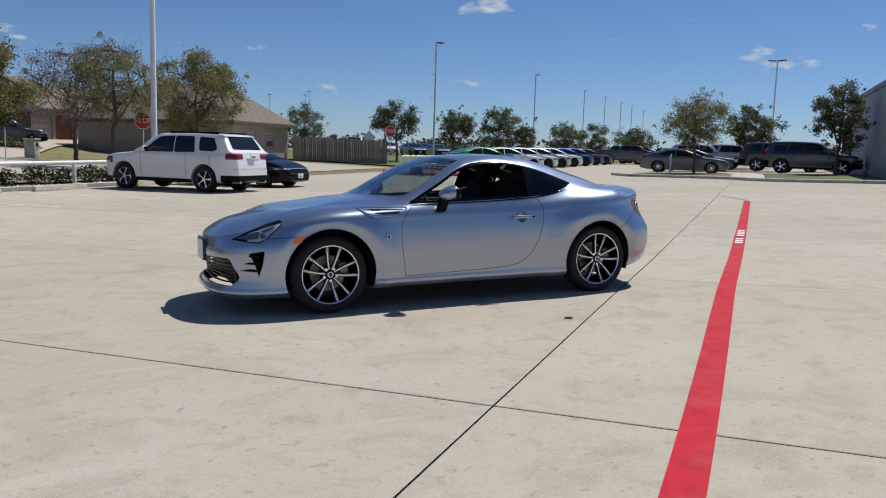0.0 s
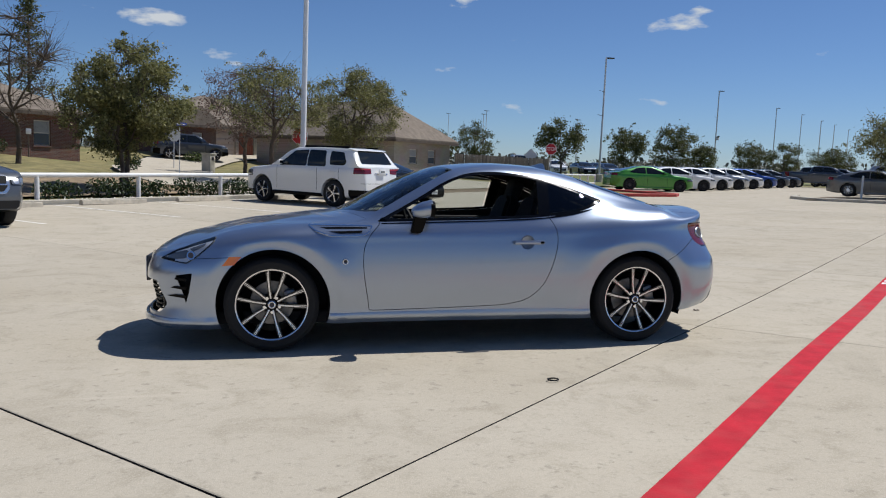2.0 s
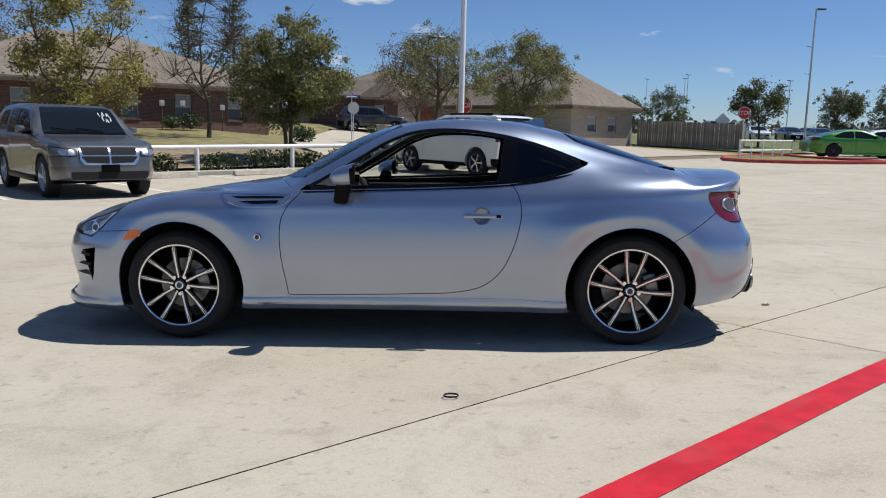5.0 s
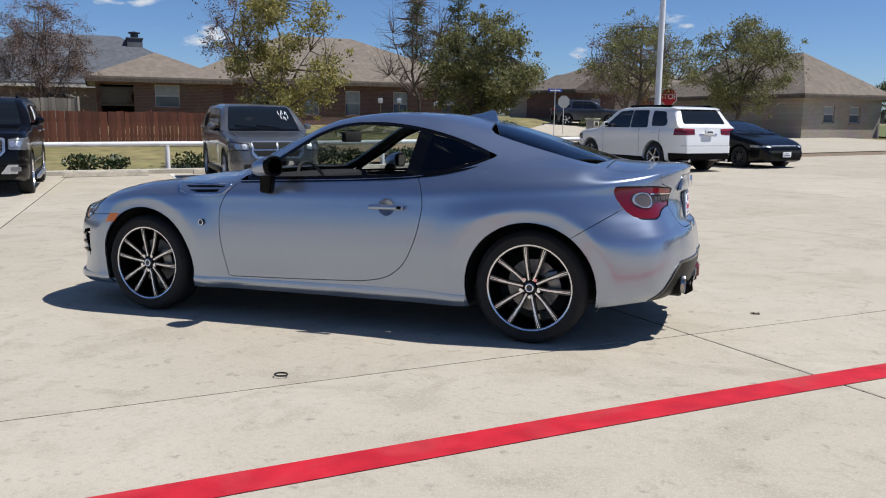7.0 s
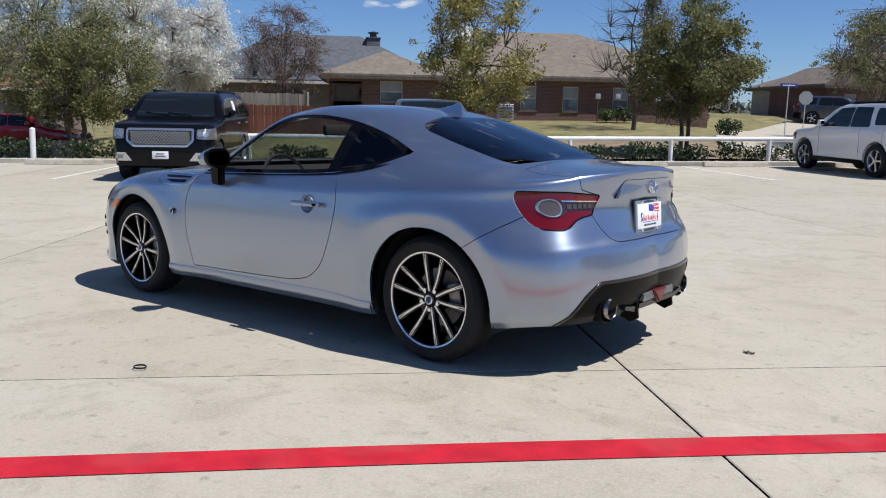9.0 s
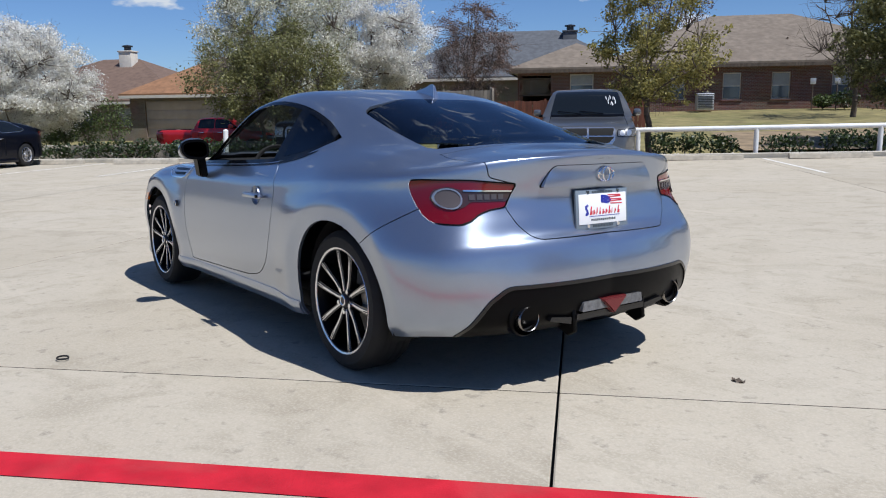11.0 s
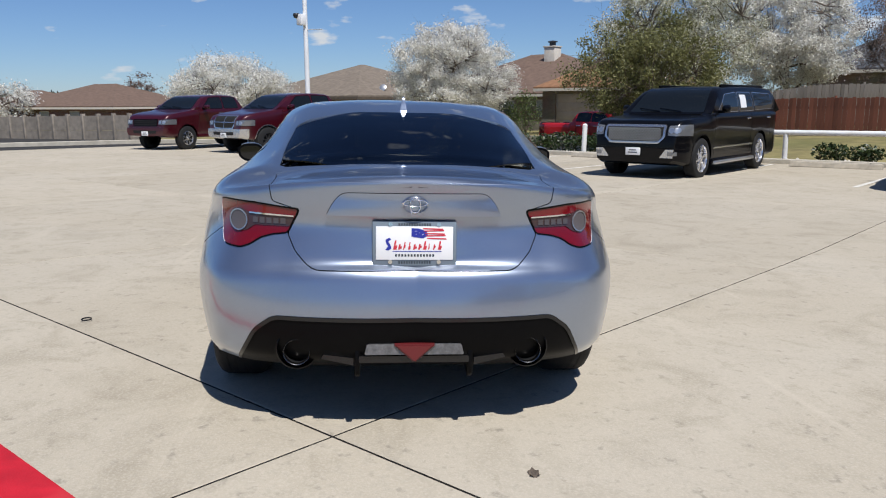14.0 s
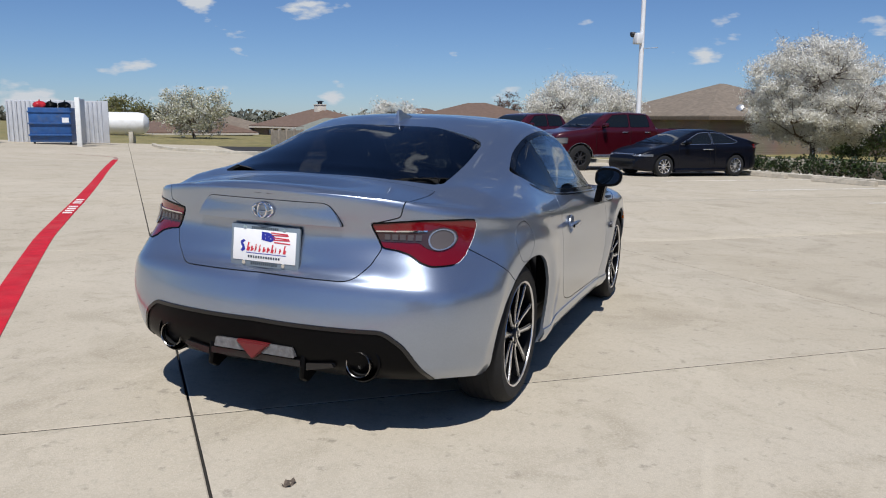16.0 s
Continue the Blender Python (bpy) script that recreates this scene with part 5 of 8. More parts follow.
for y in (-.37, .37):
    seat = part("front_seat", box(-.02, .48, y - .25, y + .25, .30, .50, .06), M_SEAT, coupe, "black bucket seat")
    bm = prism(rounded([(-.24, 0), (.24, 0), (.25, .32), (.17, .60), (.10, .64), (-.10, .64), (-.17, .60), (-.25, .32)], .05), "x", -.06, .06)
    bmesh.ops.bevel(bm, geom=bm.edges[:], offset=.03, segments=2, affect="EDGES")
    ob = part("seat_back", bm, M_SEAT, seat)
    ob.matrix_basis = Matrix.Translation((.44, y, .44)) @ Matrix.Rotation(radians(22), 4, "Y")
    bm = box(-.05, .05, -.12, .12, 0, .17, .04)
    ob = part("headrest", bm, M_SEAT, seat)
    ob.matrix_basis = Matrix.Translation((.68, y, 1.0)) @ Matrix.Rotation(radians(18), 4, "Y")
bm = lathe([(.165, 0), (.178, .012), (.190, 0), (.178, -.012), (.165, 0)], 40, "x")
wheel_ob = part("steering_wheel", bm, M_INTERIOR, coupe, "black steering wheel")
wheel_ob.matrix_basis = Matrix.Translation((-.28, -.37, .80)) @ Matrix.Rotation(radians(-24), 4, "Y")
part("wheel_boss", box(-.03, .03, -.17, .17, -.045, .045, .02), M_INTERIOR, wheel_ob)
ob = part("rear_view_mirror", box(-.02, .02, -.12, .12, -.035, .035, .012), M_INTERIOR, coupe)
ob.location = (-.20, 0, 1.13)
for s in (-1, 1):
    part("door_card", box(-.55, .60, .715 * s, .755 * s, .30, .84, .02), M_INTERIOR, coupe)


# ---- wheels ----
def alloy_wheel(parent, x, s, r, width, spokes, name="wheel"):
    """A wheel with its outer face towards s in y, standing at x."""
    hub = empty(name, Matrix.Translation((x, 0, r)))
    hub.parent = parent
    rim = .235
    prof = [(rim - .012, -width / 2 + .01), (rim + .012, -width / 2), (r - .03, -width / 2), (r - .010, -width / 2 + .014), (r, -width / 2 + .035), (r, width / 2 - .035),
            (r - .010, width / 2 - .014), (r - .03, width / 2), (rim + .012, width / 2), (rim - .012, width / 2 - .01)]
    mid = .735 * s

    def turn(prof, seg=48):
        return lathe([(a, mid + b * s) for a, b in prof], seg)
    tyre = part("tyre", turn(prof, 56), M_RUBBER, hub, "black low-profile tyre")
    for k in (-.05, -.018, .018, .05):
        part("tread_groove", lathe([(r - .004, mid + k - .004), (r + .0012, mid + k - .004), (r + .0012, mid + k + .004), (r - .004, mid + k + .004)], 56), M_INTERIOR, tyre)
    part("rim_barrel", turn([(rim - .004, -.10), (rim - .028, -.08), (rim - .032, .05), (rim - .012, .10)]), M_BLACKPLASTIC, hub)
    part("rim_lip", turn([(rim - .009, .090), (rim - .006, .103), (rim + .002, .106), (rim + .007, .098)], 64), M_BRIGHT, hub, "bright machined rim edge")
    part("brake_disc", turn([(.06, .0), (.145, .0), (.147, -.012), (.145, -.024)]), M_BRAKE, hub)
    bm = box(-.06, .06, min(mid - .02 * s, mid + .055 * s), max(mid - .02 * s, mid + .055 * s), .09, .165, .015)
    part("brake_caliper", bm, M_BRAKE, hub).rotation_euler = (0, radians(75 if s < 0 else -75), 0)
    part("hub_face", turn([(.0, .075), (.055, .075), (.066, .06), (.070, .02)], 32), M_BLACKPLASTIC, hub)
    cap = part("centre_cap", turn([(.0, .094), (.026, .094), (.031, .088), (.032, .07)], 28), M_DARKSTEEL, hub)
    part("cap_ring", turn([(.016, .095), (.020, .0965), (.024, .095)], 28), M_CHROME, cap)
    y0, y1 = mid + .072 * s, mid + .100 * s
    for k in range(spokes):
        half = 1 if k % 2 else -1
        mid_a = radians(90 - 7.5 * -s + 72 * (k // 2))
        a, b = mid_a + half * radians(17.5), mid_a + half * radians(14)
        bm, bf = bmesh.new(), bmesh.new()
        for mesh_, w0, w1, lift, depth in ((bm, .012, .016, -.004, .032), (bf, .0046, .0066, .0, .006)):
            va = []
            for rad, wd, yy, ang in ((.040, w0, y0 + .010 * s, a), (.110, w0 * .95, y0 + .014 * s, a + (b - a) * .25), (.170, (w0 + w1) / 2, (y0 + y1) / 2 + .008 * s, a + (b - a) * .7), (.226, w1, y1, b)):
                c, sn = math.cos(ang), math.sin(ang)
                for e in (-1, 1):
                    for dep in (0, 1):
                        va.append(mesh_.verts.new((rad * c - e * wd * sn, yy + (lift - dep * depth) * s, rad * sn + e * wd * c)))
            for i in range(3):
                p, q = va[i * 4:i * 4 + 4], va[i * 4 + 4:i * 4 + 8]
                for u, v in ((0, 1), (1, 3), (3, 2), (2, 0)):
                    mesh_.faces.new((p[u], p[v], q[v], q[u]))
            mesh_.faces.new(va[0:4][i] for i in (0, 1, 3, 2))
            mesh_.faces.new(va[12:16][i] for i in (0, 1, 3, 2))
            bmesh.ops.recalc_face_normals(mesh_, faces=mesh_.faces)
        spoke = part("spoke", bm, M_BLACKGLOSS, hub, smooth=25)
        part("machined_face", bf, M_BRIGHT, spoke, smooth=25)
        groove = bmesh.new()
        for rad, wd in ((.178, .0010), (.226, .0026)):
            f = (rad - .170) / .056
            ang = a + (b - a) * (.7 + .3 * f)
            yy = (y0 + y1) / 2 + .008 * s + (y1 - (y0 + y1) / 2 - .008 * s) * f + .0012 * s
            c, sn = math.cos(ang), math.sin(ang)
            for e in (-1, 1):
                groove.verts.new((rad * c - e * wd * sn, yy, rad * sn + e * wd * c))
        groove.verts.ensure_lookup_table()
        groove.faces.new([groove.verts[i] for i in (0, 1, 3, 2)])
        part("spoke_groove", groove, M_INTERIOR, spoke, smooth=0)
    for k in range(5):
        a = 2 * math.pi * (k + .5) / 5 + radians(90)
        p = Vector((.052 * math.cos(a), mid + .066 * s, .052 * math.sin(a)))
        part("lug_nut", cyl(p, p + Vector((0, .024 * s, 0)), .0105, seg=6), M_CHROME, hub)
    return hub


for x in (-1.285, 1.285):
    for s in (-1, 1):
        alloy_wheel(coupe, x, s, .312, .215, 10)

# ---- other vehicles ----
M_CARGLASS = mat("dark_car_glass", (0.008, 0.010, 0.011), 0.04, 0, specular=0.5)
M_LAMP = mat("clear_head_lamp", (0.20, 0.205, 0.215), 0.16, 0.4, coat=0.5)
# near-black for arches, seams, grille openings and rims: their shade is in the colour
M_HOLESHADE = mat("hole_shade_black", (0.008, 0.008, 0.008), 0.9)


def vehicle(name, label, place, paint, L, W, H, wb, front, hood, cowl, roof0, roof1, tail, deck, belt, r=.36, clear=.24, category="car", group="",
            pickup=False, grille="plain", rims=None, lower=None, windows=None, tilt=.18, plate=True, rails=False, skirt=False, scrawl=False, paper=None,
            nose=.84, head=None, rear=None, glass_z=None, chrome=False, spokes=5, round_=.30):
    """A car, van or truck, nose towards -x. cowl, roof0, roof1, tail: where the windscreen starts, the roof starts and ends, the rear glass ends.
    nose: the hood's height at its front edge, as a share of hood. head, rear: lamp outlines as inner y, outer y, low z, high z."""
    root = empty(name, place, label, category, group)
    xf, xr = -L / 2, L / 2
    fa, ra = xf + front, xf + front + wb
    top = [(xf, hood * nose * .66), (xf + .03, hood * nose * .84), (xf + .10, hood * nose * .95), (xf + .22, hood * (nose + .02)), ((xf + cowl) / 2, hood * (.5 + nose / 2) + .02), (cowl - .1, hood),
           (cowl, hood + .04), (roof0 - .12, H - .10), (roof0 + .12, H - .035), ((roof0 + roof1) / 2, H), (roof1 - .15, H - .03), (roof1, H - .07)]
    if pickup:
        top += [(tail, deck + .02), (tail + .05, deck), (xr - .06, deck), (xr, deck - .05)]
    else:
        top += [(tail, deck + .03), (tail + .06, deck), (xr - .10, deck - .04), (xr - .03, deck * .80), (xr, deck * .55)]
    xs = sorted(set([round(v, 3) for v in span(xf, xr, .06)] + [round(k[0], 3) for k in top]))
    bm = bmesh.new()
    net = []
    for x in xs:
        zt = curve_at(top, x)
        edge = min(x - xf, xr - x)
        w = W / 2 * (1 - round_ * max(0.0, 1 - edge / .62) ** 2.6 - .015 * (1 - step(.3, 1.6, edge)))
        b = min(belt, zt - .03)
        cl = clear + .08 * (1 - step(0, .5, edge))
        swell = .010 * max(step(r * 1.9, r * 1.2, abs(x - fa)), step(r * 1.9, r * 1.2, abs(x - ra)))
        mid = cl + (b - cl) * .55
        pts = [(0, cl), (w * .88, cl), (w * .955, cl + .05), (w * .978, cl + .15), (w * .980 + swell, mid), (w * .995 + swell, b - .17), (w * .993, b - .09), (w * .972, b - .025), (w * .950, b)]
        if zt > belt + .02:
            f = (zt - b) / max(H - belt, .1)
            wr = (W / 2) * (.955 - tilt * f)
            pts += [(w * .95 + (wr + .03 - w * .95) * .5 + .012 * f, b + (zt - b) * .45), (wr + .03, b + (zt - b) * .80), (wr - .02, b + (zt - b) * .92), (wr - .10, b + (zt - b) * .975), (wr * .5, zt - .008), (0, zt)]
        else:
            k = zt - b
            pts += [(w * .935, b + k * .35), (w * .90, b + k * .70), (w * .82, b + k * .90), (w * .66, b + k * .955), (w * .45, zt - .006), (0, zt)]
        net.append([bm.verts.new((x, y, z)) for y, z in pts] + [bm.verts.new((x, -y, z)) for y, z in reversed(pts[1:-1])])
    k = len(net[0])
    for a, c in zip(net, net[1:]):
        for j in range(k):
            bm.faces.new((a[j], a[(j + 1) % k], c[(j + 1) % k], c[j]))
    bm.faces.new(net[0])
    bm.faces.new(list(reversed(net[-1])))
    bmesh.ops.recalc_face_normals(bm, faces=bm.faces)
    solid = as_mesh(bm)
    solid.materials.append(paint)
    solid.materials.append(M_HOLESHADE)
    shell = solid.copy()

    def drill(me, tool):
        # cut faces take the near-black that stands in for shade
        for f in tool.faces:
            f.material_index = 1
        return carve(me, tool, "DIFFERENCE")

    def piece(pname, me, material, dx=0, dy=0, dz=0, parent=root, plabel=""):
        for v in me.vertices:
            v.co += Vector((dx, dy, dz))
        me.materials.clear()
        me.materials.append(material)
        for p in me.polygons:
            p.material_index = 0
        me.name = pname
        me.shade_smooth()
        me.set_sharp_from_angle(angle=radians(32))
        return link(pname, me, None, parent, plabel)

    def hug(pname, x0, x1, w, z0, z1, out, material, plabel="", parent=root):
        """A panel that follows the body, standing out from it a little."""
        me = carve(solid.copy(), box(x0, x1, -w, w, z0, z1), "INTERSECT")
        for v in me.vertices:
            v.co.x += out if (x0 + x1) > 0 else -out
            v.co.y *= 1 + 2 * out / W
        return piece(pname, me, material, parent=parent, plabel=plabel)

    def face_on(pname, outline, out, material, back=False, parent=root, plabel="", deep=.45, hole=None, dy=0):
        """What shows of an outline in y and z on the nose or the tail, standing out a little."""
        me = carve(solid.copy(), prism(outline, "x", xr - deep if back else xf - .3, xr + .3 if back else xf + deep), "INTERSECT")
        if hole:
            me = carve(me, prism(hole, "x", -9, 9), "DIFFERENCE")
        return piece(pname, me, material, out if back else -out, dy, .002, parent, plabel)

    def side_on(pname, outline, s, out, material, parent=root, hole=None, plabel=""):
        lo, hi = sorted((W * .30 * s, W * s))
        me = carve(solid.copy(), prism(outline, "y", lo, hi), "INTERSECT")
        if hole:
            me = carve(me, prism(hole, "y", -9, 9), "DIFFERENCE")
        return piece(pname, me, material, 0, out * s, .001, parent, plabel)
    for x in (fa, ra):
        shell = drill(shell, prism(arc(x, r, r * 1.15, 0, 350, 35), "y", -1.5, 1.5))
    if pickup:
        shell = drill(shell, box(tail + .12, xr - .07, -W / 2 + .09, W / 2 - .09, deck - .5, deck + .4))
    mid = (roof0 + roof1) / 2 - .05
    for s in (-1, 1):
        lo, hi = sorted((W / 2 * .90 * s, W * s))
        for x in ([cowl + .22, mid, roof1 - .35] if not pickup else [cowl + .22, (roof0 + roof1) / 2, roof1 - .02, tail + .06]):
            shell = drill(shell, box(x - .006, x + .006, lo, hi, clear + .16, belt - .02))
        # hood shut line
        lo, hi = sorted((W * .395 * s, W * .401 * s))
        shell = drill(shell, box(xf + .24, cowl, lo, hi, hood * nose * .8, hood + .3))
    if not pickup:
        shell = drill(shell, box(xr - .5, xr + .1, -W * .42, W * .42, deck * .60, deck * .60 + .010))
    shell.name = "body"
    shell.shade_smooth()
    shell.set_sharp_from_angle(angle=radians(30))
    link("body", shell, None, root)
    # arch lips
    for x in (fa, ra):
        for s in (-1, 1):
            ring = arc(x, r, r * 1.20, -12, 192, 30) + list(reversed(arc(x, r, r * 1.145, -12, 192, 30)))
            side_on("arch_lip", ring, s, .007, lower if lower and not skirt else paint)
    # glass
    if windows is None:
        windows = [[(cowl + .30, belt + .03), (roof0 + .14, H - .15), (mid - .04, H - .12), (mid - .04, belt + .03)],
                   [(mid + .04, belt + .03), (mid + .04, H - .12), (roof1 - .62, H - .13), (roof1 - .52, belt + .04)],
                   [(roof1 - .44, belt + .05), (roof1 - .54, H - .13), (roof1 - .02, H - .19), (min(tail - .12, roof1 + .25), belt + .08)]]
    for s in (-1, 1):
        for q in windows:
            q = rounded(q, .05)
            pane = side_on("side_window", q, s, .005, M_CARGLASS)
            side_on("window_frame", grown(q, .013), s, .004, M_TRIMCHROME if chrome else M_BLACKPLASTIC, pane, q)
    ws = rounded([(cowl + .03, -W * .405), (cowl + .03, W * .405), (roof0 - .05, W * .335), (roof0 - .05, -W * .335)], .06)
    screen = piece("windscreen", carve(solid.copy(), prism(ws, "z", belt - .10, H + .5), "INTERSECT"), M_CARGLASS, -.005, 0, .005)
    piece("cowl_strip", carve(solid.copy(), prism([(cowl - .06, -W * .39), (cowl - .06, W * .39), (cowl + .035, W * .40), (cowl + .035, -W * .40)], "z", belt - .2, H), "INTERSECT"), M_BLACKPLASTIC, -.003, 0, .006, screen)
    for y in (-.34, .12):
        part("wiper", cyl((cowl + .02, y, hood + .07), (cowl + .10, y + .50, hood + .13), .010, seg=5), M_BLACKPLASTIC, screen)
    part("rear_view_mirror", box(roof0 + .02, roof0 + .05, -.12, .12, H - .28, H - .20, .01), M_BLACKPLASTIC, screen)
    rear_y = W * .37
    z0, z1 = glass_z or ((belt + .06, H - .14) if pickup else (max(belt, deck) + .05, H - .12))
    rw = rounded([(-rear_y, z0), (rear_y, z0), (rear_y - .10, z1), (-rear_y + .10, z1)], .06)
    piece("rear_window", carve(solid.copy(), prism(rw, "x", roof1 - .3, tail + (.05 if pickup else .3)), "INTERSECT"), M_CARGLASS, .006, 0, .005)
    # lamps, mirrors, handles
    hy0, hy1, hz0, hz1 = head or (W * .30, W * .52, hood * .74, hood * .88)
    ry0, ry1, rz0, rz1 = rear or ((W * .41, W * .55, deck - .46, deck - .06) if pickup else (W * .24, W * .55, min(deck, belt) - .20, min(deck, belt) - .01))
    for s in (-1, 1):
        outline = rounded([(hy0 * s, hz0 + .02), (hy0 * s, hz1 - .03), (hy1 * s, hz1), (hy1 * s, hz0)], .035)
        lamp = face_on("head_lamp", outline, .006, M_BLACKGLOSS, dy=.004 * s, deep=.5)
        face_on("lamp_lens", grown(outline, -.014), .010, M_LAMP, parent=lamp, dy=.006 * s, deep=.5)
        for k_ in (.30, .70):
            y = hy0 + (min(hy1, W * .46) - hy0) * k_
            face_on("projector", arc(y * s, (hz0 + hz1) / 2, min(.055, (hz1 - hz0) * .30), 0, 340, 17), .014, M_ALLOY, parent=lamp, dy=.006 * s)
        outline = rounded([(ry0 * s, rz1 - .02), (ry0 * s, rz0 + .03), (ry1 * s, rz0), (ry1 * s, rz1)], .02)
        lamp = face_on("tail_lamp", outline, .006, M_REDLENS, True, dy=.004 * s, deep=.34)
        if not pickup:
            zc = rz0 + (rz1 - rz0) * .72
            face_on("lamp_band", [(ry0 * s + .02 * s, zc), (ry0 * s + .02 * s, zc + .03), (ry1 * s, zc + .03), (ry1 * s, zc)], .009, M_REDCAR, True, lamp, dy=.005 * s, deep=.3)
        mx = cowl + .46
        a, c = (W / 2 + .02) * s, (W / 2 + (.19 if not pickup else .26)) * s
        bmm = box(mx - .07, mx + .07, min(a, c), max(a, c), belt + .02, belt + .17, .05)
        for v in bmm.verts:
            if v.co.x < mx:
                v.co.z = belt + .09 + (v.co.z - belt - .09) * .8
        mir = part("wing_mirror", bmm, M_TRIMCHROME if chrome and pickup else paint, root)
        part("mirror_glass", box(mx + .07, mx + .076, min(a, c) + .03, max(a, c) - .03, belt + .05, belt + .14, .002), M_MIRROR, mir)
        part("mirror_arm", box(mx - .02, mx + .05, min(W * .44 * s, (W / 2 + .08) * s), max(W * .44 * s, (W / 2 + .08) * s), belt + .0, belt + .06, .01), M_BLACKPLASTIC, mir)
        for hx in (mid - .20, (roof1 - .55 if not pickup else roof1 - .16)):
            part("door_handle", box(hx - .10, hx + .10, min(W * .485 * s, (W / 2 + .022) * s), max(W * .485 * s, (W / 2 + .022) * s), belt - .15, belt - .115, .012), M_TRIMCHROME if pickup or chrome else paint, root)
    # grille, bumpers, plate
    gz0, gz1, gw = hz0 - .05, hz1 + .01, hy0 - .03
    if grille in ("cross", "ram"):
        gz0, gz1 = (hz0 - .14, hz1 + .02) if grille == "cross" else (hz0 - .08, hz1 + .12)
        outline = rounded([(-gw * .86, gz0), (gw * .86, gz0), (gw, gz0 + .10), (gw, gz1 - .04), (gw * .94, gz1), (-gw * .94, gz1), (-gw, gz1 - .04), (-gw, gz0 + .10)], .03)
        frame_ = face_on("grille", outline, .022, M_TRIMCHROME, plabel="chrome framed grille with a cross", deep=.40)
        zm = (gz0 + gz1) / 2
        for sy in (-1, 1):
            for low_, high in ((gz0 + .024, zm - .014), (zm + .014, gz1 - .022)):
                wide = (gw * .84 if low_ < zm else gw * .95) - .03
                hole = rounded([(.018 * sy, low_), (wide * sy, low_ + (.02 if low_ < zm else 0)), ((gw - .025) * sy, high), (.018 * sy, high)], .02)
                # no real opening: a near-black panel painted as the shaded hole
                dark = face_on("grille_hole", hole, .027, M_HOLESHADE, parent=frame_, deep=.40)
    elif grille == "mesh":
        gz0, gz1 = hz0 - .13, hz1 - .02
        outline = rounded([(-gw * .80, gz0), (gw * .80, gz0), (gw, gz0 + .12), (gw, gz1 - .03), (gw * .96, gz1), (-gw * .96, gz1), (-gw, gz1 - .03), (-gw, gz0 + .12)], .04)
        frame_ = face_on("grille", outline, .030, M_TRIMCHROME, plabel="chrome mesh grille")
        face_on("grille_back", grown(outline, -.045), .034, M_HOLESHADE, parent=frame_)
        bmg = bmesh.new()
        for i in range(19):
            for j in range(8):
                y, z = -gw + .09 + (i + .5 * (j % 2)) * (2 * gw - .20) / 18.5, gz0 + .075 + j * (gz1 - gz0 - .15) / 7
                if abs(y) > gw * .80 + (z - gz0 - .06) * .9:
                    continue
                q = [bmg.verts.new((xf - .040, y + dy, z + dz)) for dy, dz in ((-.020, 0), (0, -.016), (.020, 0), (0, .016))]
                bmg.faces.new(q)
        geo = bmesh.ops.extrude_face_region(bmg, geom=bmg.faces[:])
        bmesh.ops.translate(bmg, vec=(.02, 0, 0), verts=[g for g in geo["geom"] if isinstance(g, bmesh.types.BMVert)])
        part("grille_mesh", bmg, M_ALLOY, frame_, smooth=0)
        for s in (-1, 1):
            fog = rounded([(W * .27 * s, hood * .36), (W * .33 * s, hood * .49), (W * .47 * s, hood * .49), (W * .47 * s, hood * .36)], .02)
            ob = face_on("fog_lamp", fog, .020, M_TRIMCHROME, deep=.6)
            face_on("fog_well", grown(fog, -.022), .024, M_HOLESHADE, parent=ob, deep=.6)
            face_on("fog_lens", rounded([(W * .35 * s, hood * .395), (W * .35 * s, hood * .455), (W * .43 * s, hood * .455), (W * .43 * s, hood * .395)], .01), .028, M_LAMP, parent=ob, deep=.6)
            a, c = sorted((W * .43 * s, (W / 2 + .06) * s))
            part("running_board", box(fa + r * 1.3, ra - r * 1.3, a, c, clear - .02, clear + .05, .02), M_ALLOY, root, "bright running board")
            side_on("door_moulding", [(fa + r * 1.4, clear + .30), (ra - r * 1.25, clear + .30), (ra - r * 1.25, clear + .335), (fa + r * 1.4, clear + .335)], s, .008, M_TRIMCHROME)
    elif grille == "slim":
        bar = rounded([(-hy0 - .02, hz0 + .06), (hy0 + .02, hz0 + .06), (hy0 + .02, hz1 - .01), (-hy0 - .02, hz1 - .01)], .015)
        frame_ = face_on("grille", bar, .012, M_TRIMCHROME, plabel="slim chrome grille bar")
        low_ = rounded([(-W * .30, clear + .13), (W * .30, clear + .13), (W * .36, hz0 - .06), (-W * .36, hz0 - .06)], .03)
        face_on("lower_grille", low_, .010, M_HOLESHADE, parent=frame_)
    else:
        outline = rounded([(-gw, gz0 + .02), (gw, gz0 + .02), (gw, gz1 - .02), (-gw, gz1 - .02)], .03)
        frame_ = face_on("grille", outline, .015, M_BLACKPLASTIC)
        for i in range(3):
            z = gz0 + .05 + i * (gz1 - gz0 - .08) / 3
            face_on("grille_slot", [(-gw + .03, z), (gw - .03, z), (gw - .03, z + .03), (-gw + .03, z + .03)], .019, M_HOLESHADE, parent=frame_)
    low = lower or M_BLACKPLASTIC
    if pickup:
        hug("front_bumper", xf - .3, xf + .30, W, clear + .02, hz0 - .08, .045, low, "heavy front bumper")
        hug("air_dam", xf - .3, xf + .34, W * .44, clear - .10, clear + .03, .01, M_BLACKPLASTIC)
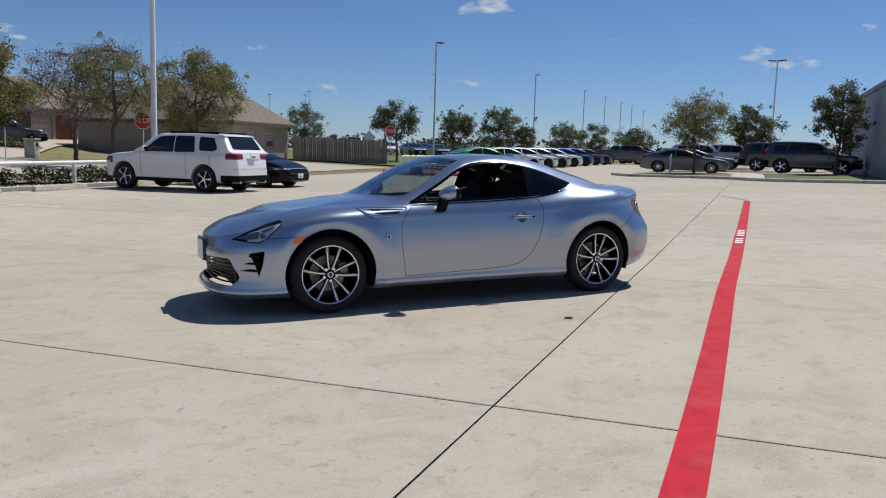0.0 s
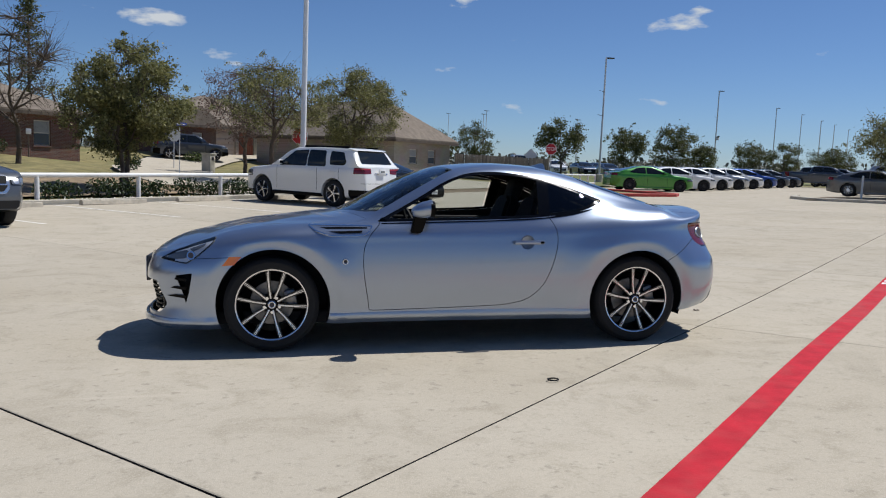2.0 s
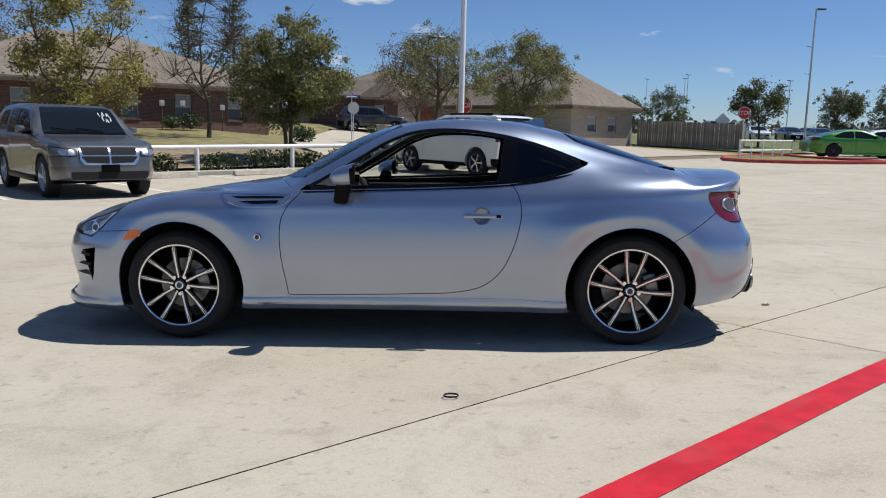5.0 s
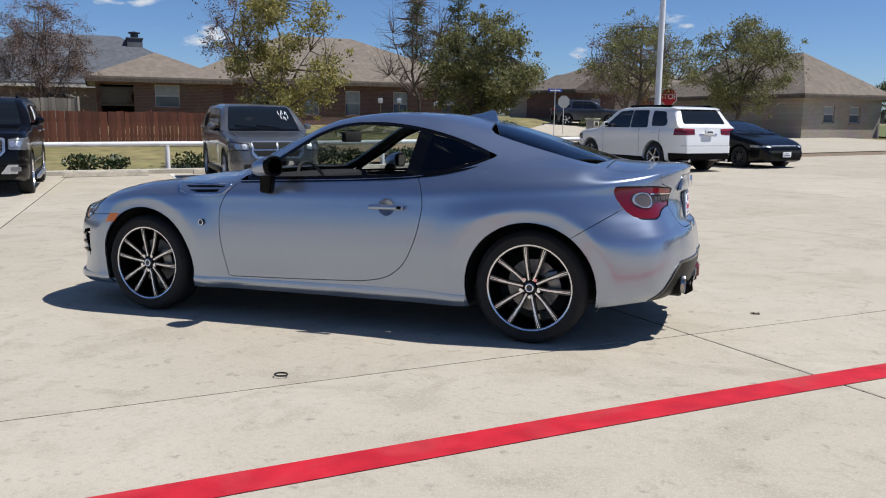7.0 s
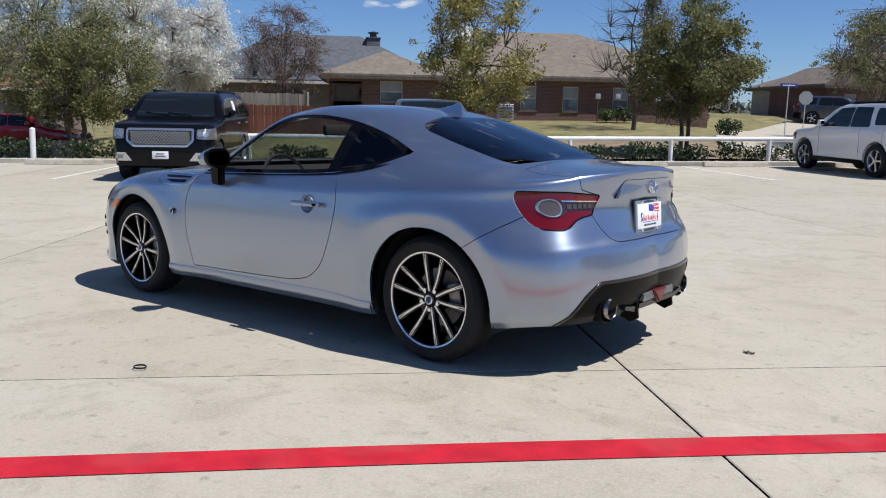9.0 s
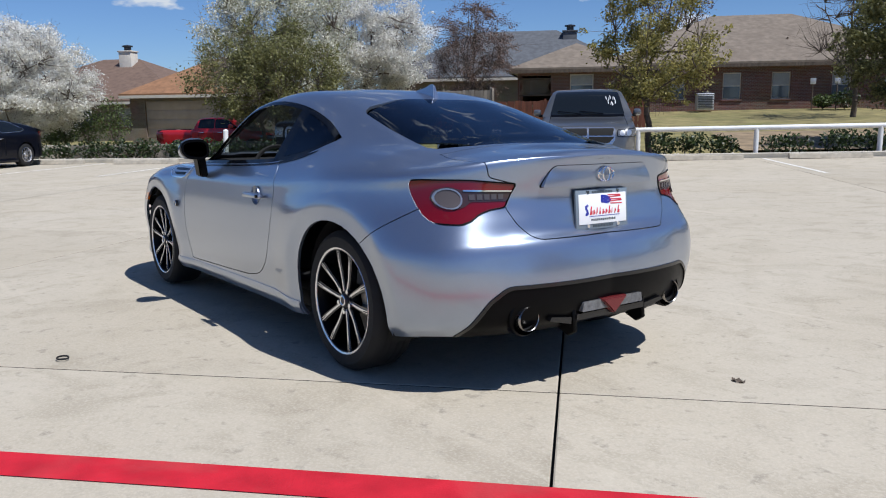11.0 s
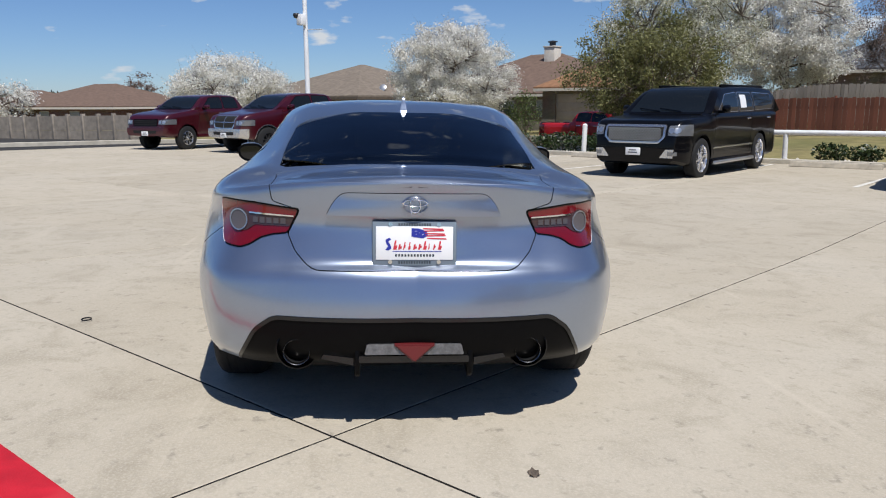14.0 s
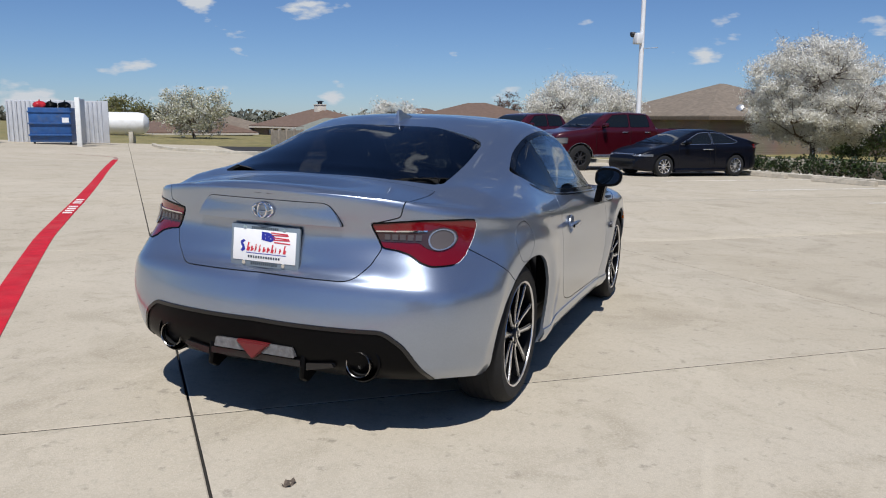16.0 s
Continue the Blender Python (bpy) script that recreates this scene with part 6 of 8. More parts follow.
        face_on("bumper_slot", rounded([(-W * .26, clear + .16), (W * .26, clear + .16), (W * .28, hz0 - .18), (-W * .28, hz0 - .18)], .03), .050, M_HOLESHADE)
    else:
        hug("front_bumper", xf - .3, xf + .46, W, clear + .02, min(hz0 - .10, hood * .52), .010, low)
    hug("rear_bumper", xr - (.46 if not pickup else .22), xr + .3, W, clear + .04, deck * .60 if not pickup else deck * .52, .012, low)
    for s in (-1, 1):
        a, c = sorted((W * .40 * s, (W / 2 + .004) * s))
        part("sill_trim", box(fa + r * 1.2, ra - r * 1.2, a, c, clear - .02, clear + .09, .02), low if not skirt else M_BLACKPLASTIC, root)
        if rails:
            a, c = sorted((W * .33 * s, W * .35 * s))
            part("roof_rail", box(roof0 + .35, roof1 - .2, a, c, H - .08, H + .02, .01), M_BLACKPLASTIC, root)
    if skirt:
        intake = rounded([(-W * .40, clear + .09), (W * .40, clear + .09), (W * .36, clear + .24), (-W * .36, clear + .24)], .03)
        face_on("lower_intake", intake, .014, M_HOLESHADE, plabel="dark lower air intake", deep=.6)
        hug("valance", xf - .3, xf + .5, W, clear - .06, clear + .08, .012, M_BLACKPLASTIC)
        hug("valance", xr - .5, xr + .3, W, clear - .06, clear + .24, .016, M_BLACKPLASTIC)
        hug("roof_spoiler", roof1 - .25, roof1 + .06, W * .36, H - .10, H + .1, .07, paint)
        for s in (-1, 1):
            face_on("fog_lamp", arc(W * .385 * s, clear + .20, .05, 0, 340, 17), .020, M_LAMP, deep=.6, plabel="round fog lamp")
            y = .10 * s
            part("tail_pipe", cyl((xr - .3, W * .33 * s, clear + .04), (xr + .02, W * .33 * s, clear + .04), .04, seg=12), M_TRIMCHROME, root)
        part("plate_holder", box(xf - .05, xf + .02, -.16, .16, hz0 - .27, hz0 - .13, .01), M_BLACKPLASTIC, root, "empty black plate holder")
        hug("liftgate_handle", xr - .4, xr + .3, W * .15, rz0 + .02, rz0 + .05, .02, M_TRIMCHROME)
    if plate:
        pz = clear + .18 if grille == "slim" else hz0 - .36
        front_plate = part("number_plate", box(xf - .055, xf - .03, -.155, .155, pz, pz + .15, .003), M_PLATE, root, "white dealer plate")
        for k_ in range(2):
            part("print_bar", box(xf - .057, xf - .0545, -.10 + .03 * k_, .10 - .02 * k_, pz + .045 + .045 * k_, pz + .065 + .045 * k_), M_DARKINK, front_plate, smooth=0)
    if plate or skirt:
        back_plate = part("number_plate", box(xr + .0, xr + .03, -.155, .155, (rz0 + rz1) / 2 - .08, (rz0 + rz1) / 2 + .07, .003), M_PLATE, root, "white dealer plate")
        part("print_bar", box(xr + .029, xr + .032, -.09, .09, (rz0 + rz1) / 2 - .02, (rz0 + rz1) / 2 + .02), M_DARKINK, back_plate, smooth=0)
    if scrawl:
        for k_ in range(9):
            y, z = -W * .31 + .045 * (k_ % 5), H - .28 - .11 * (k_ // 5) + .018 * (k_ % 3)
            stroke = carve(solid.copy(), prism([(y, z), (y + .012, z), (y + .030 - .03 * (k_ % 2), z + .07), (y + .018 - .03 * (k_ % 2), z + .075)], "x", cowl, roof0 + .1), "INTERSECT")
            piece("paint_stroke", stroke, M_SIGNWHITE, -.009, 0, .008, plabel="white marker stroke on the glass")
    if paper:
        sheet_ = carve(solid.copy(), box(paper[0], paper[1], -W, -W * .2, paper[2], paper[3]), "INTERSECT")
        piece("price_sheet", sheet_, M_SIGNWHITE, 0, -.009, .002, plabel="white paper sheet behind the window")
    # wheels
    for x in (fa, ra):
        for s in (-1, 1):
            hub = empty("wheel", Matrix.Translation((x, (W / 2 - .135) * s, r)))
            hub.parent = root
            wd, rim = .245, r * (.68 if not pickup else .58)

            def turn(prof, seg=36):
                return lathe([(p, q * s) for p, q in prof], seg)
            part("tyre", turn([(rim, -wd / 2), (r - .04, -wd / 2), (r - .012, -wd / 2 + .015), (r, -wd / 2 + .045), (r, wd / 2 - .045), (r - .012, wd / 2 - .015), (r - .04, wd / 2), (rim, wd / 2), (rim - .01, wd / 2 - .03)]), M_RUBBER, hub)
            face = part("rim", turn([(rim + .005, wd / 2 - .012), (rim - .012, wd / 2 - .004), (rim - .022, wd / 2 - .03), (rim - .027, .0)]), rims or M_ALLOY, hub)
            # near-black disc painted as the shade behind the spokes
            part("rim_back", turn([(.0, .02), (rim - .02, .02)]), M_HOLESHADE, hub)
            for q in range(spokes):
                bmw = bmesh.new()
                ya, yb = wd / 2 - .060, wd / 2 - .012
                ring = []
                for rad, half in ((.03, .030), (rim * .55, .62 / spokes * .17), (rim - .012, 1.0 / spokes * .20)):
                    ring.append([bmw.verts.new((e * half, yy * s, rad)) for e, yy in ((-1, ya), (-.8, yb - .012), (.8, yb - .012), (1, ya))])
                for u, v in zip(ring, ring[1:]):
                    for j in range(3):
                        bmw.faces.new((u[j], u[j + 1], v[j + 1], v[j]))
                bmesh.ops.recalc_face_normals(bmw, faces=bmw.faces)
                ob = part("spoke", bmw, rims or M_ALLOY, face)
                ob.rotation_euler = (0, 2 * math.pi * q / spokes + .3, 0)
            part("hub_cap", turn([(.0, wd / 2 - .005), (.045, wd / 2 - .008), (.055, wd / 2 - .05)], 20), rims or M_ALLOY, hub)
    return root


def facing(m, n, turn):
    """turn 0: nose along -n, out of the stall; 180: nose into the stall."""
    return stand(m, n, 90 + turn)


SUV = dict(L=5.07, W=1.93, H=1.80, wb=3.04, front=.93, hood=1.18, cowl=-1.16, roof0=-.36, roof1=2.0, tail=2.40, deck=1.22, belt=1.18, r=.40, clear=.30, category="car", nose=.86, round_=.24,
           head=(.56, 1.0, .80, .985), rear=(.44, 1.1, 1.0, 1.20), glass_z=(1.31, 1.69),
           windows=[[(-.86, 1.20), (-.28, 1.63), (.28, 1.67), (.28, 1.20)], [(.34, 1.20), (.34, 1.67), (1.0, 1.66), (1.08, 1.21)], [(1.26, 1.26), (1.22, 1.65), (1.72, 1.62), (1.88, 1.34), (1.80, 1.26)]])
white_suv = vehicle("white_suv", "white mid-size suv nosed into a stall at the hedge", facing(12.25 + .98, 13.9, 180), M_WHITECAR, grille="cross", lower=M_WHITECAR, rims=M_BRIGHT, rails=True, skirt=True, **SUV)
vehicle("grey_suv", "dark grey suv facing out with a chrome cross grille", facing(1.62, 13.55, 0), M_GREYCAR, grille="cross", lower=M_GREYCAR, rails=False, skirt=True, plate=False, scrawl=True, **SUV)
vehicle("black_suv", "long black suv with a chrome mesh grille", facing(-3.92, 13.75, 0), M_BLACKCAR, L=5.70, W=2.04, H=1.88, wb=3.30, front=.98, hood=1.27, cowl=-1.50, roof0=-.72, roof1=2.44, tail=2.72,
        deck=1.24, belt=1.30, r=.41, clear=.28, grille="mesh", rims=M_BRIGHT, lower=M_BLACKCAR, rails=True, chrome=True, category="car", paper=(.24, .58, 1.40, 1.68), nose=.91, round_=.16, spokes=6,
        head=(.68, 1.1, .86, 1.12), glass_z=(1.34, 1.74), tilt=.15,
        windows=[[(-1.05, 1.33), (-.58, 1.68), (.06, 1.73), (.06, 1.33)], [(.14, 1.33), (.14, 1.73), (.92, 1.73), (1.02, 1.34)], [(1.12, 1.35), (1.06, 1.73), (2.20, 1.70), (2.40, 1.38)]])
SEDAN = dict(L=4.63, W=1.80, H=1.415, wb=2.70, front=.92, hood=.96, cowl=-1.12, roof0=-.16, roof1=.82, tail=1.98, deck=1.04, belt=.95, r=.325, clear=.17, category="car", tilt=.26, nose=.74,
             head=(.46, .95, .60, .70), rear=(.40, 1.0, .84, .98), spokes=10, grille="slim")
SEDAN_W = [[(-.84, .97), (-.06, 1.29), (.34, 1.32), (.34, .98)], [(.40, .98), (.40, 1.32), (.86, 1.27), (1.36, 1.05), (1.20, 1.00)]]
vehicle("navy_sedan", "midnight blue compact sedan facing out", facing(-15.15, 14.45, 0), M_NAVYCAR, windows=SEDAN_W, lower=M_NAVYCAR, rims=M_BRIGHT, chrome=True, plate=False, **SEDAN)
TRUCK = dict(L=6.0, W=2.02, H=1.96, wb=3.80, front=1.0, hood=1.42, cowl=-1.62, roof0=-.86, roof1=.78, tail=1.0, deck=1.42, belt=1.42, r=.43, clear=.46, pickup=True, category="pickup", nose=.86, round_=.16,
             head=(.60, 1.1, .90, 1.12), spokes=8)
TRUCK_W = [[(-1.20, 1.46), (-.70, 1.84), (-.12, 1.87), (-.12, 1.46)], [(-.04, 1.46), (-.04, 1.87), (.66, 1.86), (.74, 1.47)]]
vehicle("maroon_pickup", "maroon crew-cab pickup with a chrome bumper", facing(-18.55, 14.25, 0), M_MAROON, grille="ram", windows=TRUCK_W, lower=M_TRIMCHROME, rims=M_DARKSTEEL, **TRUCK)
vehicle("maroon_pickup", "maroon crew-cab pickup with body-coloured bumpers", facing(-23.2, 13.6, 14), M_MAROON, windows=TRUCK_W, lower=M_MAROON, rims=M_BRIGHT, **TRUCK)
vehicle("red_pickup", "bright red old pickup parked beyond the hedge", stand(-11.9, 23.7, 180), M_REDCAR, windows=[[(p * .80, q * .775) for p, q in w] for w in TRUCK_W], lower=M_TRIMCHROME, rims=M_ALLOY,
        **dict(TRUCK, L=4.7, W=1.72, H=1.53, wb=2.95, front=.8, hood=1.06, cowl=-1.25, roof0=-.68, roof1=.60, tail=.80, deck=1.08, belt=1.10, r=.33, clear=.30, head=(.50, .95, .70, .86)))
vehicle("black_sedan", "black compact sedan facing out beside the white suv", facing(16.4, 14.0, 0), M_BLACKCAR, windows=SEDAN_W, lower=M_BLACKCAR, rims=M_DARKSTEEL, **SEDAN)
MUSCLE = dict(SEDAN, L=5.04, W=1.90, H=1.47, wb=3.05, front=.90, hood=1.0, cowl=-1.05, roof0=-.08, roof1=.95, tail=2.0, deck=1.08, belt=1.0, r=.355, clear=.19, nose=.82, head=(.50, 1.0, .66, .78), rear=(.25, 1.0, .86, 1.0))
MUSCLE_W = [[(-.75, 1.02), (.0, 1.34), (.42, 1.36), (.42, 1.03)], [(.50, 1.03), (.50, 1.36), (.98, 1.32), (1.45, 1.10), (1.2, 1.05)]]
green = vehicle("green_sedan", "vivid green muscle sedan parked nose-out in a row", stand(39.8, 12.8, 132), M_GREENCAR, group="row of muscle sedans", windows=MUSCLE_W, lower=M_GREENCAR, rims=M_DARKSTEEL, **MUSCLE)
white_row = vehicle("white_sedan", "white muscle sedan parked nose-out in a row", stand(43.8, 12.6, 130), M_WHITECAR, group="row of muscle sedans", windows=MUSCLE_W, lower=M_WHITECAR, rims=M_DARKSTEEL, **MUSCLE)
silver_row = vehicle("silver_sedan", "silver muscle sedan parked nose-out in a row", stand(50.6, 12.2, 130), M_SILVERCAR, group="row of muscle sedans", windows=MUSCLE_W, lower=M_SILVERCAR, rims=M_DARKSTEEL, **MUSCLE)
blue_row = vehicle("blue_sedan", "blue muscle sedan parked nose-out in a row", stand(57.6, 11.8, 131), M_BLUECAR, group="row of muscle sedans", windows=MUSCLE_W, lower=M_BLUECAR, rims=M_DARKSTEEL, **MUSCLE)
dark_row = vehicle("dark_sedan", "dark slate sedan parked in a row", stand(61.2, 11.6, 130), M_DARKCAR, group="row of muscle sedans", windows=MUSCLE_W, lower=M_DARKCAR, rims=M_DARKSTEEL, **MUSCLE)
grey_sedan = vehicle("grey_sedan", "grey four-door sedan parked behind a small tree", stand(42.6, 1.0, 90), M_GREYCAR, windows=MUSCLE_W, lower=M_GREYCAR, rims=M_BRIGHT, **MUSCLE)
slate_suv = vehicle("slate_suv", "dark slate-blue suv parked beside the building", stand(41.4, -5.9, 80), M_DARKCAR, grille="plain", rims=M_BRIGHT, **SUV)
silver_suv = vehicle("silver_suv", "silver suv parked in the far rows", stand(52.5, .4, 90), M_SILVERCAR, group="cars in the far rows", grille="plain", rims=M_BRIGHT, **SUV)
dark_truck = vehicle("dark_pickup", "dark pickup parked in the far rows", stand(72.0, 8.5, 100), M_DARKCAR, group="cars in the far rows", windows=TRUCK_W, lower=M_DARKCAR, rims=M_ALLOY, **TRUCK)


# ---- houses and fences ----
def brick_mat(name, c1, c2, mortar):
    m = bpy.data.materials.new(name)
    m.use_nodes = True
    nd, lk = m.node_tree.nodes, m.node_tree.links
    b = nd["Principled BSDF"]
    co, t, mp = nd.new("ShaderNodeTexCoord"), nd.new("ShaderNodeTexBrick"), nd.new("ShaderNodeMapping")
    mp.inputs["Rotation"].default_value = (radians(90), 0, 0)
    t.inputs["Scale"].default_value = 1.0
    t.inputs["Brick Width"].default_value, t.inputs["Row Height"].default_value, t.inputs["Mortar Size"].default_value = .21, .075, .008
    t.inputs["Color1"].default_value, t.inputs["Color2"].default_value, t.inputs["Mortar"].default_value = (*c1, 1), (*c2, 1), (*mortar, 1)
    n, x = nd.new("ShaderNodeTexNoise"), nd.new("ShaderNodeMix")
    n.inputs["Scale"].default_value, n.inputs["Detail"].default_value = .9, 6
    x.data_type, x.blend_type = "RGBA", "MULTIPLY"
    x.inputs["Factor"].default_value = .45
    lk.new(co.outputs["Object"], mp.inputs["Vector"])
    lk.new(mp.outputs["Vector"], t.inputs["Vector"])
    lk.new(co.outputs["Object"], n.inputs["Vector"])
    lk.new(t.outputs["Color"], x.inputs["A"])
    lk.new(n.outputs["Color"], x.inputs["B"])
    lk.new(x.outputs["Result"], b.inputs["Base Color"])
    b.inputs["Roughness"].default_value = .9
    return m


M_BRICK = brick_mat("red_brown_brick", (0.20, 0.085, 0.06), (0.13, 0.058, 0.045), (0.25, 0.22, 0.19))
M_TANBRICK = brick_mat("tan_brick", (0.25, 0.195, 0.15), (0.19, 0.15, 0.115), (0.28, 0.25, 0.21))
M_PALEBRICK = brick_mat("pale_tan_brick", (0.46, 0.39, 0.33), (0.38, 0.32, 0.265), (0.48, 0.43, 0.38))
M_ROOFTAN = mat("weathered_tan_shingle", (0.195, 0.158, 0.122), 0.95, 0, 0.22, 3.0, 0.3, 40, stain=(0.145, 0.115, 0.088), stain_scale=.8)
M_ROOFGREY = mat("charcoal_shingle", (0.10, 0.105, 0.115), 0.95, 0, 0.2, 3.0, 0.3, 40)
M_ROOFBROWN = mat("brown_shingle", (0.15, 0.098, 0.072), 0.95, 0, 0.2, 3.0, 0.3, 40)
M_ROOFORANGE = mat("rust_brown_shingle", (0.26, 0.135, 0.07), 0.95, 0, 0.2, 3.0, 0.3, 40)
M_ROOFGREEN = mat("grey_green_shingle", (0.20, 0.21, 0.18), 0.95, 0, 0.15, 3.0)
M_TRIM = mat("cream_trim", (0.62, 0.57, 0.49), 0.7, 0, 0.08, 3)
M_GARAGE = mat("beige_garage_door", (0.42, 0.35, 0.29), 0.7, 0, 0.08, 2)
M_WINDOW = mat("window_glass", (0.10, 0.12, 0.14), 0.06, 0, coat=1.0)
M_BLIND = mat("white_blind", (0.30, 0.31, 0.31), 0.6, 0, 0.1, 6)
M_REDWOOD = mat("red_stained_fence_board", (0.16, 0.055, 0.032), 0.85, 0, 0.3, 7, 0.2, 60, per_object=0.3, stretch=(1, 1, .2))
M_GREYWOOD = mat("weathered_fence_board", (0.27, 0.235, 0.195), 0.9, 0, 0.25, 7, 0.2, 60, per_object=0.25, stretch=(1, 1, .2))
M_PANELWALL = mat("grey_tan_wall_panel", (0.25, 0.215, 0.175), 0.9, 0, 0.2, 4, 0.2, 30, per_object=0.12)
M_STUCCO = mat("grey_metal_cladding", (0.34, 0.35, 0.37), 0.6, 0.1, 0.05, 1)


def house(m0, m1, n0, n1, base, eave, ridge, roof, wall, label, turn=0, openings=(), over=.45, hip=.5, gable_front=False):
    """A one-storey house over m0..m1, n0..n1; heights are true heights. openings: (kind, m, width, sill, head) in the wall that faces the lot."""
    cm, cn = (m0 + m1) / 2, (n0 + n1) / 2
    root = empty("house", pose(*lot(cm, cn), 0, 0, 0, math.degrees(A) + turn), label, "house")
    a, b = (m1 - m0) / 2, (n1 - n0) / 2
    front = as_mesh(box(-a, a, -b, -b + .25, base, eave))
    for kind, m, w, z0, z1 in openings:
        front = carve(front, box(m - cm - w / 2, m - cm + w / 2, -b - .2, -b + .5, z0, z1), "DIFFERENCE")
    front.name = "front_wall"
    link("front_wall", front, wall, root)
    part("back_wall", box(-a, a, b - .25, b, base, eave), wall, root, smooth=0)
    part("side_wall", box(-a, -a + .25, -b + .25, b - .25, base, eave), wall, root, smooth=0)
    part("side_wall", box(a - .25, a, -b + .25, b - .25, base, eave), wall, root, smooth=0)
    for kind, m, w, z0, z1 in openings:
        x = m - cm
        if kind == "window":
            win = part("window", box(x - w / 2, x + w / 2, -b + .10, -b + .16, z0, z1), M_TRIM, root, "", 0)
            zc = (z0 + z1) / 2
            part("pane", box(x - w / 2 + .06, x + w / 2 - .06, -b + .08, -b + .11, zc + .03, z1 - .06), M_BLIND, win, smooth=0)
            part("pane", box(x - w / 2 + .06, x + w / 2 - .06, -b + .07, -b + .11, z0 + .06, zc - .03), M_WINDOW, win, smooth=0)
            part("sill", box(x - w / 2 - .06, x + w / 2 + .06, -b - .06, -b + .1, z0 - .08, z0), wall, win, smooth=0)
        elif kind == "gap":
            continue
        elif kind == "door":
            d = part("front_door", box(x - w / 2, x + w / 2, -b + .12, -b + .18, z0, z1), M_REDWOOD, root, "", 0)
            part("knob", box(x + w / 2 - .14, x + w / 2 - .09, -b + .07, -b + .12, z0 + .95, z0 + 1.0, .01), M_CHROME, d)
        else:
            d = part("garage_door", box(x - w / 2, x + w / 2, -b + .14, -b + .2, z0, z1), M_GARAGE, root, "", 0)
            for k in range(4):
                z = z0 + (z1 - z0) * k / 4
                part("panel", box(x - w / 2 + .05, x + w / 2 - .05, -b + .11, -b + .14, z + .03, z + (z1 - z0) / 4 - .03, .01), M_GARAGE, d)
    # roof
    bm = bmesh.new()
    ea, eb = a + over, b + over
    e = [bm.verts.new(p) for p in ((-ea, -eb, eave), (ea, -eb, eave), (ea, eb, eave), (-ea, eb, eave))]
    if a >= b:
        run = eb * 2 * hip
        r = [bm.verts.new((-ea + run, 0, ridge)), bm.verts.new((ea - run, 0, ridge))]
        for q in ((e[0], e[1], r[1], r[0]), (e[2], e[3], r[0], r[1]), (e[1], e[2], r[1]), (e[3], e[0], r[0])):
            bm.faces.new(q)
    else:
        run = ea * 2 * hip
        r = [bm.verts.new((0, -eb + (0.02 if gable_front else run), ridge)), bm.verts.new((0, eb - run, ridge))]
        for q in ((e[1], e[2], r[1], r[0]), (e[3], e[0], r[0], r[1]), (e[0], e[1], r[0]), (e[2], e[3], r[1])):
            bm.faces.new(q)
    geo = bmesh.ops.extrude_face_region(bm, geom=bm.faces[:])
    bmesh.ops.translate(bm, vec=(0, 0, .16), verts=[g for g in geo["geom"] if isinstance(g, bmesh.types.BMVert)])
    bmesh.ops.recalc_face_normals(bm, faces=bm.faces)
    part("roof", bm, roof, root, "", 10)
    for q in ((-ea, ea, -eb - .02, -eb + .02), (-ea, ea, eb - .02, eb + .02)):
        part("fascia", box(q[0], q[1], q[2], q[3], eave - .12, eave + .06), M_TRIM if roof is not M_ROOFTAN else M_BARK, root, smooth=0)
    for s in (-1, 1):
        part("fascia", box(s * ea - .02, s * ea + .02, -eb + .02, eb - .02, eave - .12, eave + .06), M_TRIM if roof is not M_ROOFTAN else M_BARK, root, smooth=0)
    part("soffit", box(-ea + .03, ea - .03, -eb + .03, eb - .03, eave - .05, eave - .01), M_TRIM, root, smooth=0)
    return root, cm, cn


def chimney(root, cm, cn, m, n, z0, z1, w, material):
    ch = part("chimney", box(m - cm - w / 2, m - cm + w / 2, n - cn - w / 2, n - cn + w / 2, z0, z1, .02), material, root)
    part("chimney_cap", box(m - cm - w / 2 - .06, m - cm + w / 2 + .06, n - cn - w / 2 - .06, n - cn + w / 2 + .06, z1, z1 + .10, .01), material, ch)
    part("flue", cyl((m - cm, n - cn, z1 + .1), (m - cm, n - cn, z1 + .42), w * .26, seg=12), M_DARKSTEEL, ch)
    part("flue_hood", lathe([(w * .40, 0), (w * .40, .08), (.0, .16)], 12, "z"), M_DARKSTEEL, ch).location = (m - cm, n - cn, z1 + .40)


H1, hm, hn = house(3.0, 20.6, 40, 53, .3, 3.15, 6.2, M_ROOFTAN, M_BRICK, "long red-brick ranch house with a tan shingle hip roof",
                   openings=tuple(("window", m, .95, 1.35, 2.75) for m in (6.8, 9.7, 12.2, 15.2, 18.4)))
for m, n in ((6.2, 42), (8.5, 42.6), (13, 42.5)):
    z = 3.2 + (n - 39.5) * .42
    part("roof_vent", cyl((m - hm, n - hn, z - .2), (m - hm, n - hn, z + .25), .06, seg=10), M_ROOFTAN, H1)
P1, pm1, pn1 = house(-1.7, 4.6, 39, 47, .3, 3.0, 4.5, M_ROOFTAN, M_BRICK, "brick porch wing with a tan hip roof", openings=(("gap", -.75, 1.7, .5, 2.75), ("window", 1.75, 1.25, 1.65, 2.8)))
lattice = empty("lattice_screen", pose(*lot(-.75, 39.1), 0, 0, 0, math.degrees(A)), "dark wooden lattice screen at the porch", "screen")
for k in range(12):
    for s in (-1, 1):
        x = -.62 + k * .113
        part("lath", cyl((x - .25 * s, -.1, 1.75), (x + .25 * s, -.1, 2.55), .014, seg=4), M_GREYWOOD, lattice)
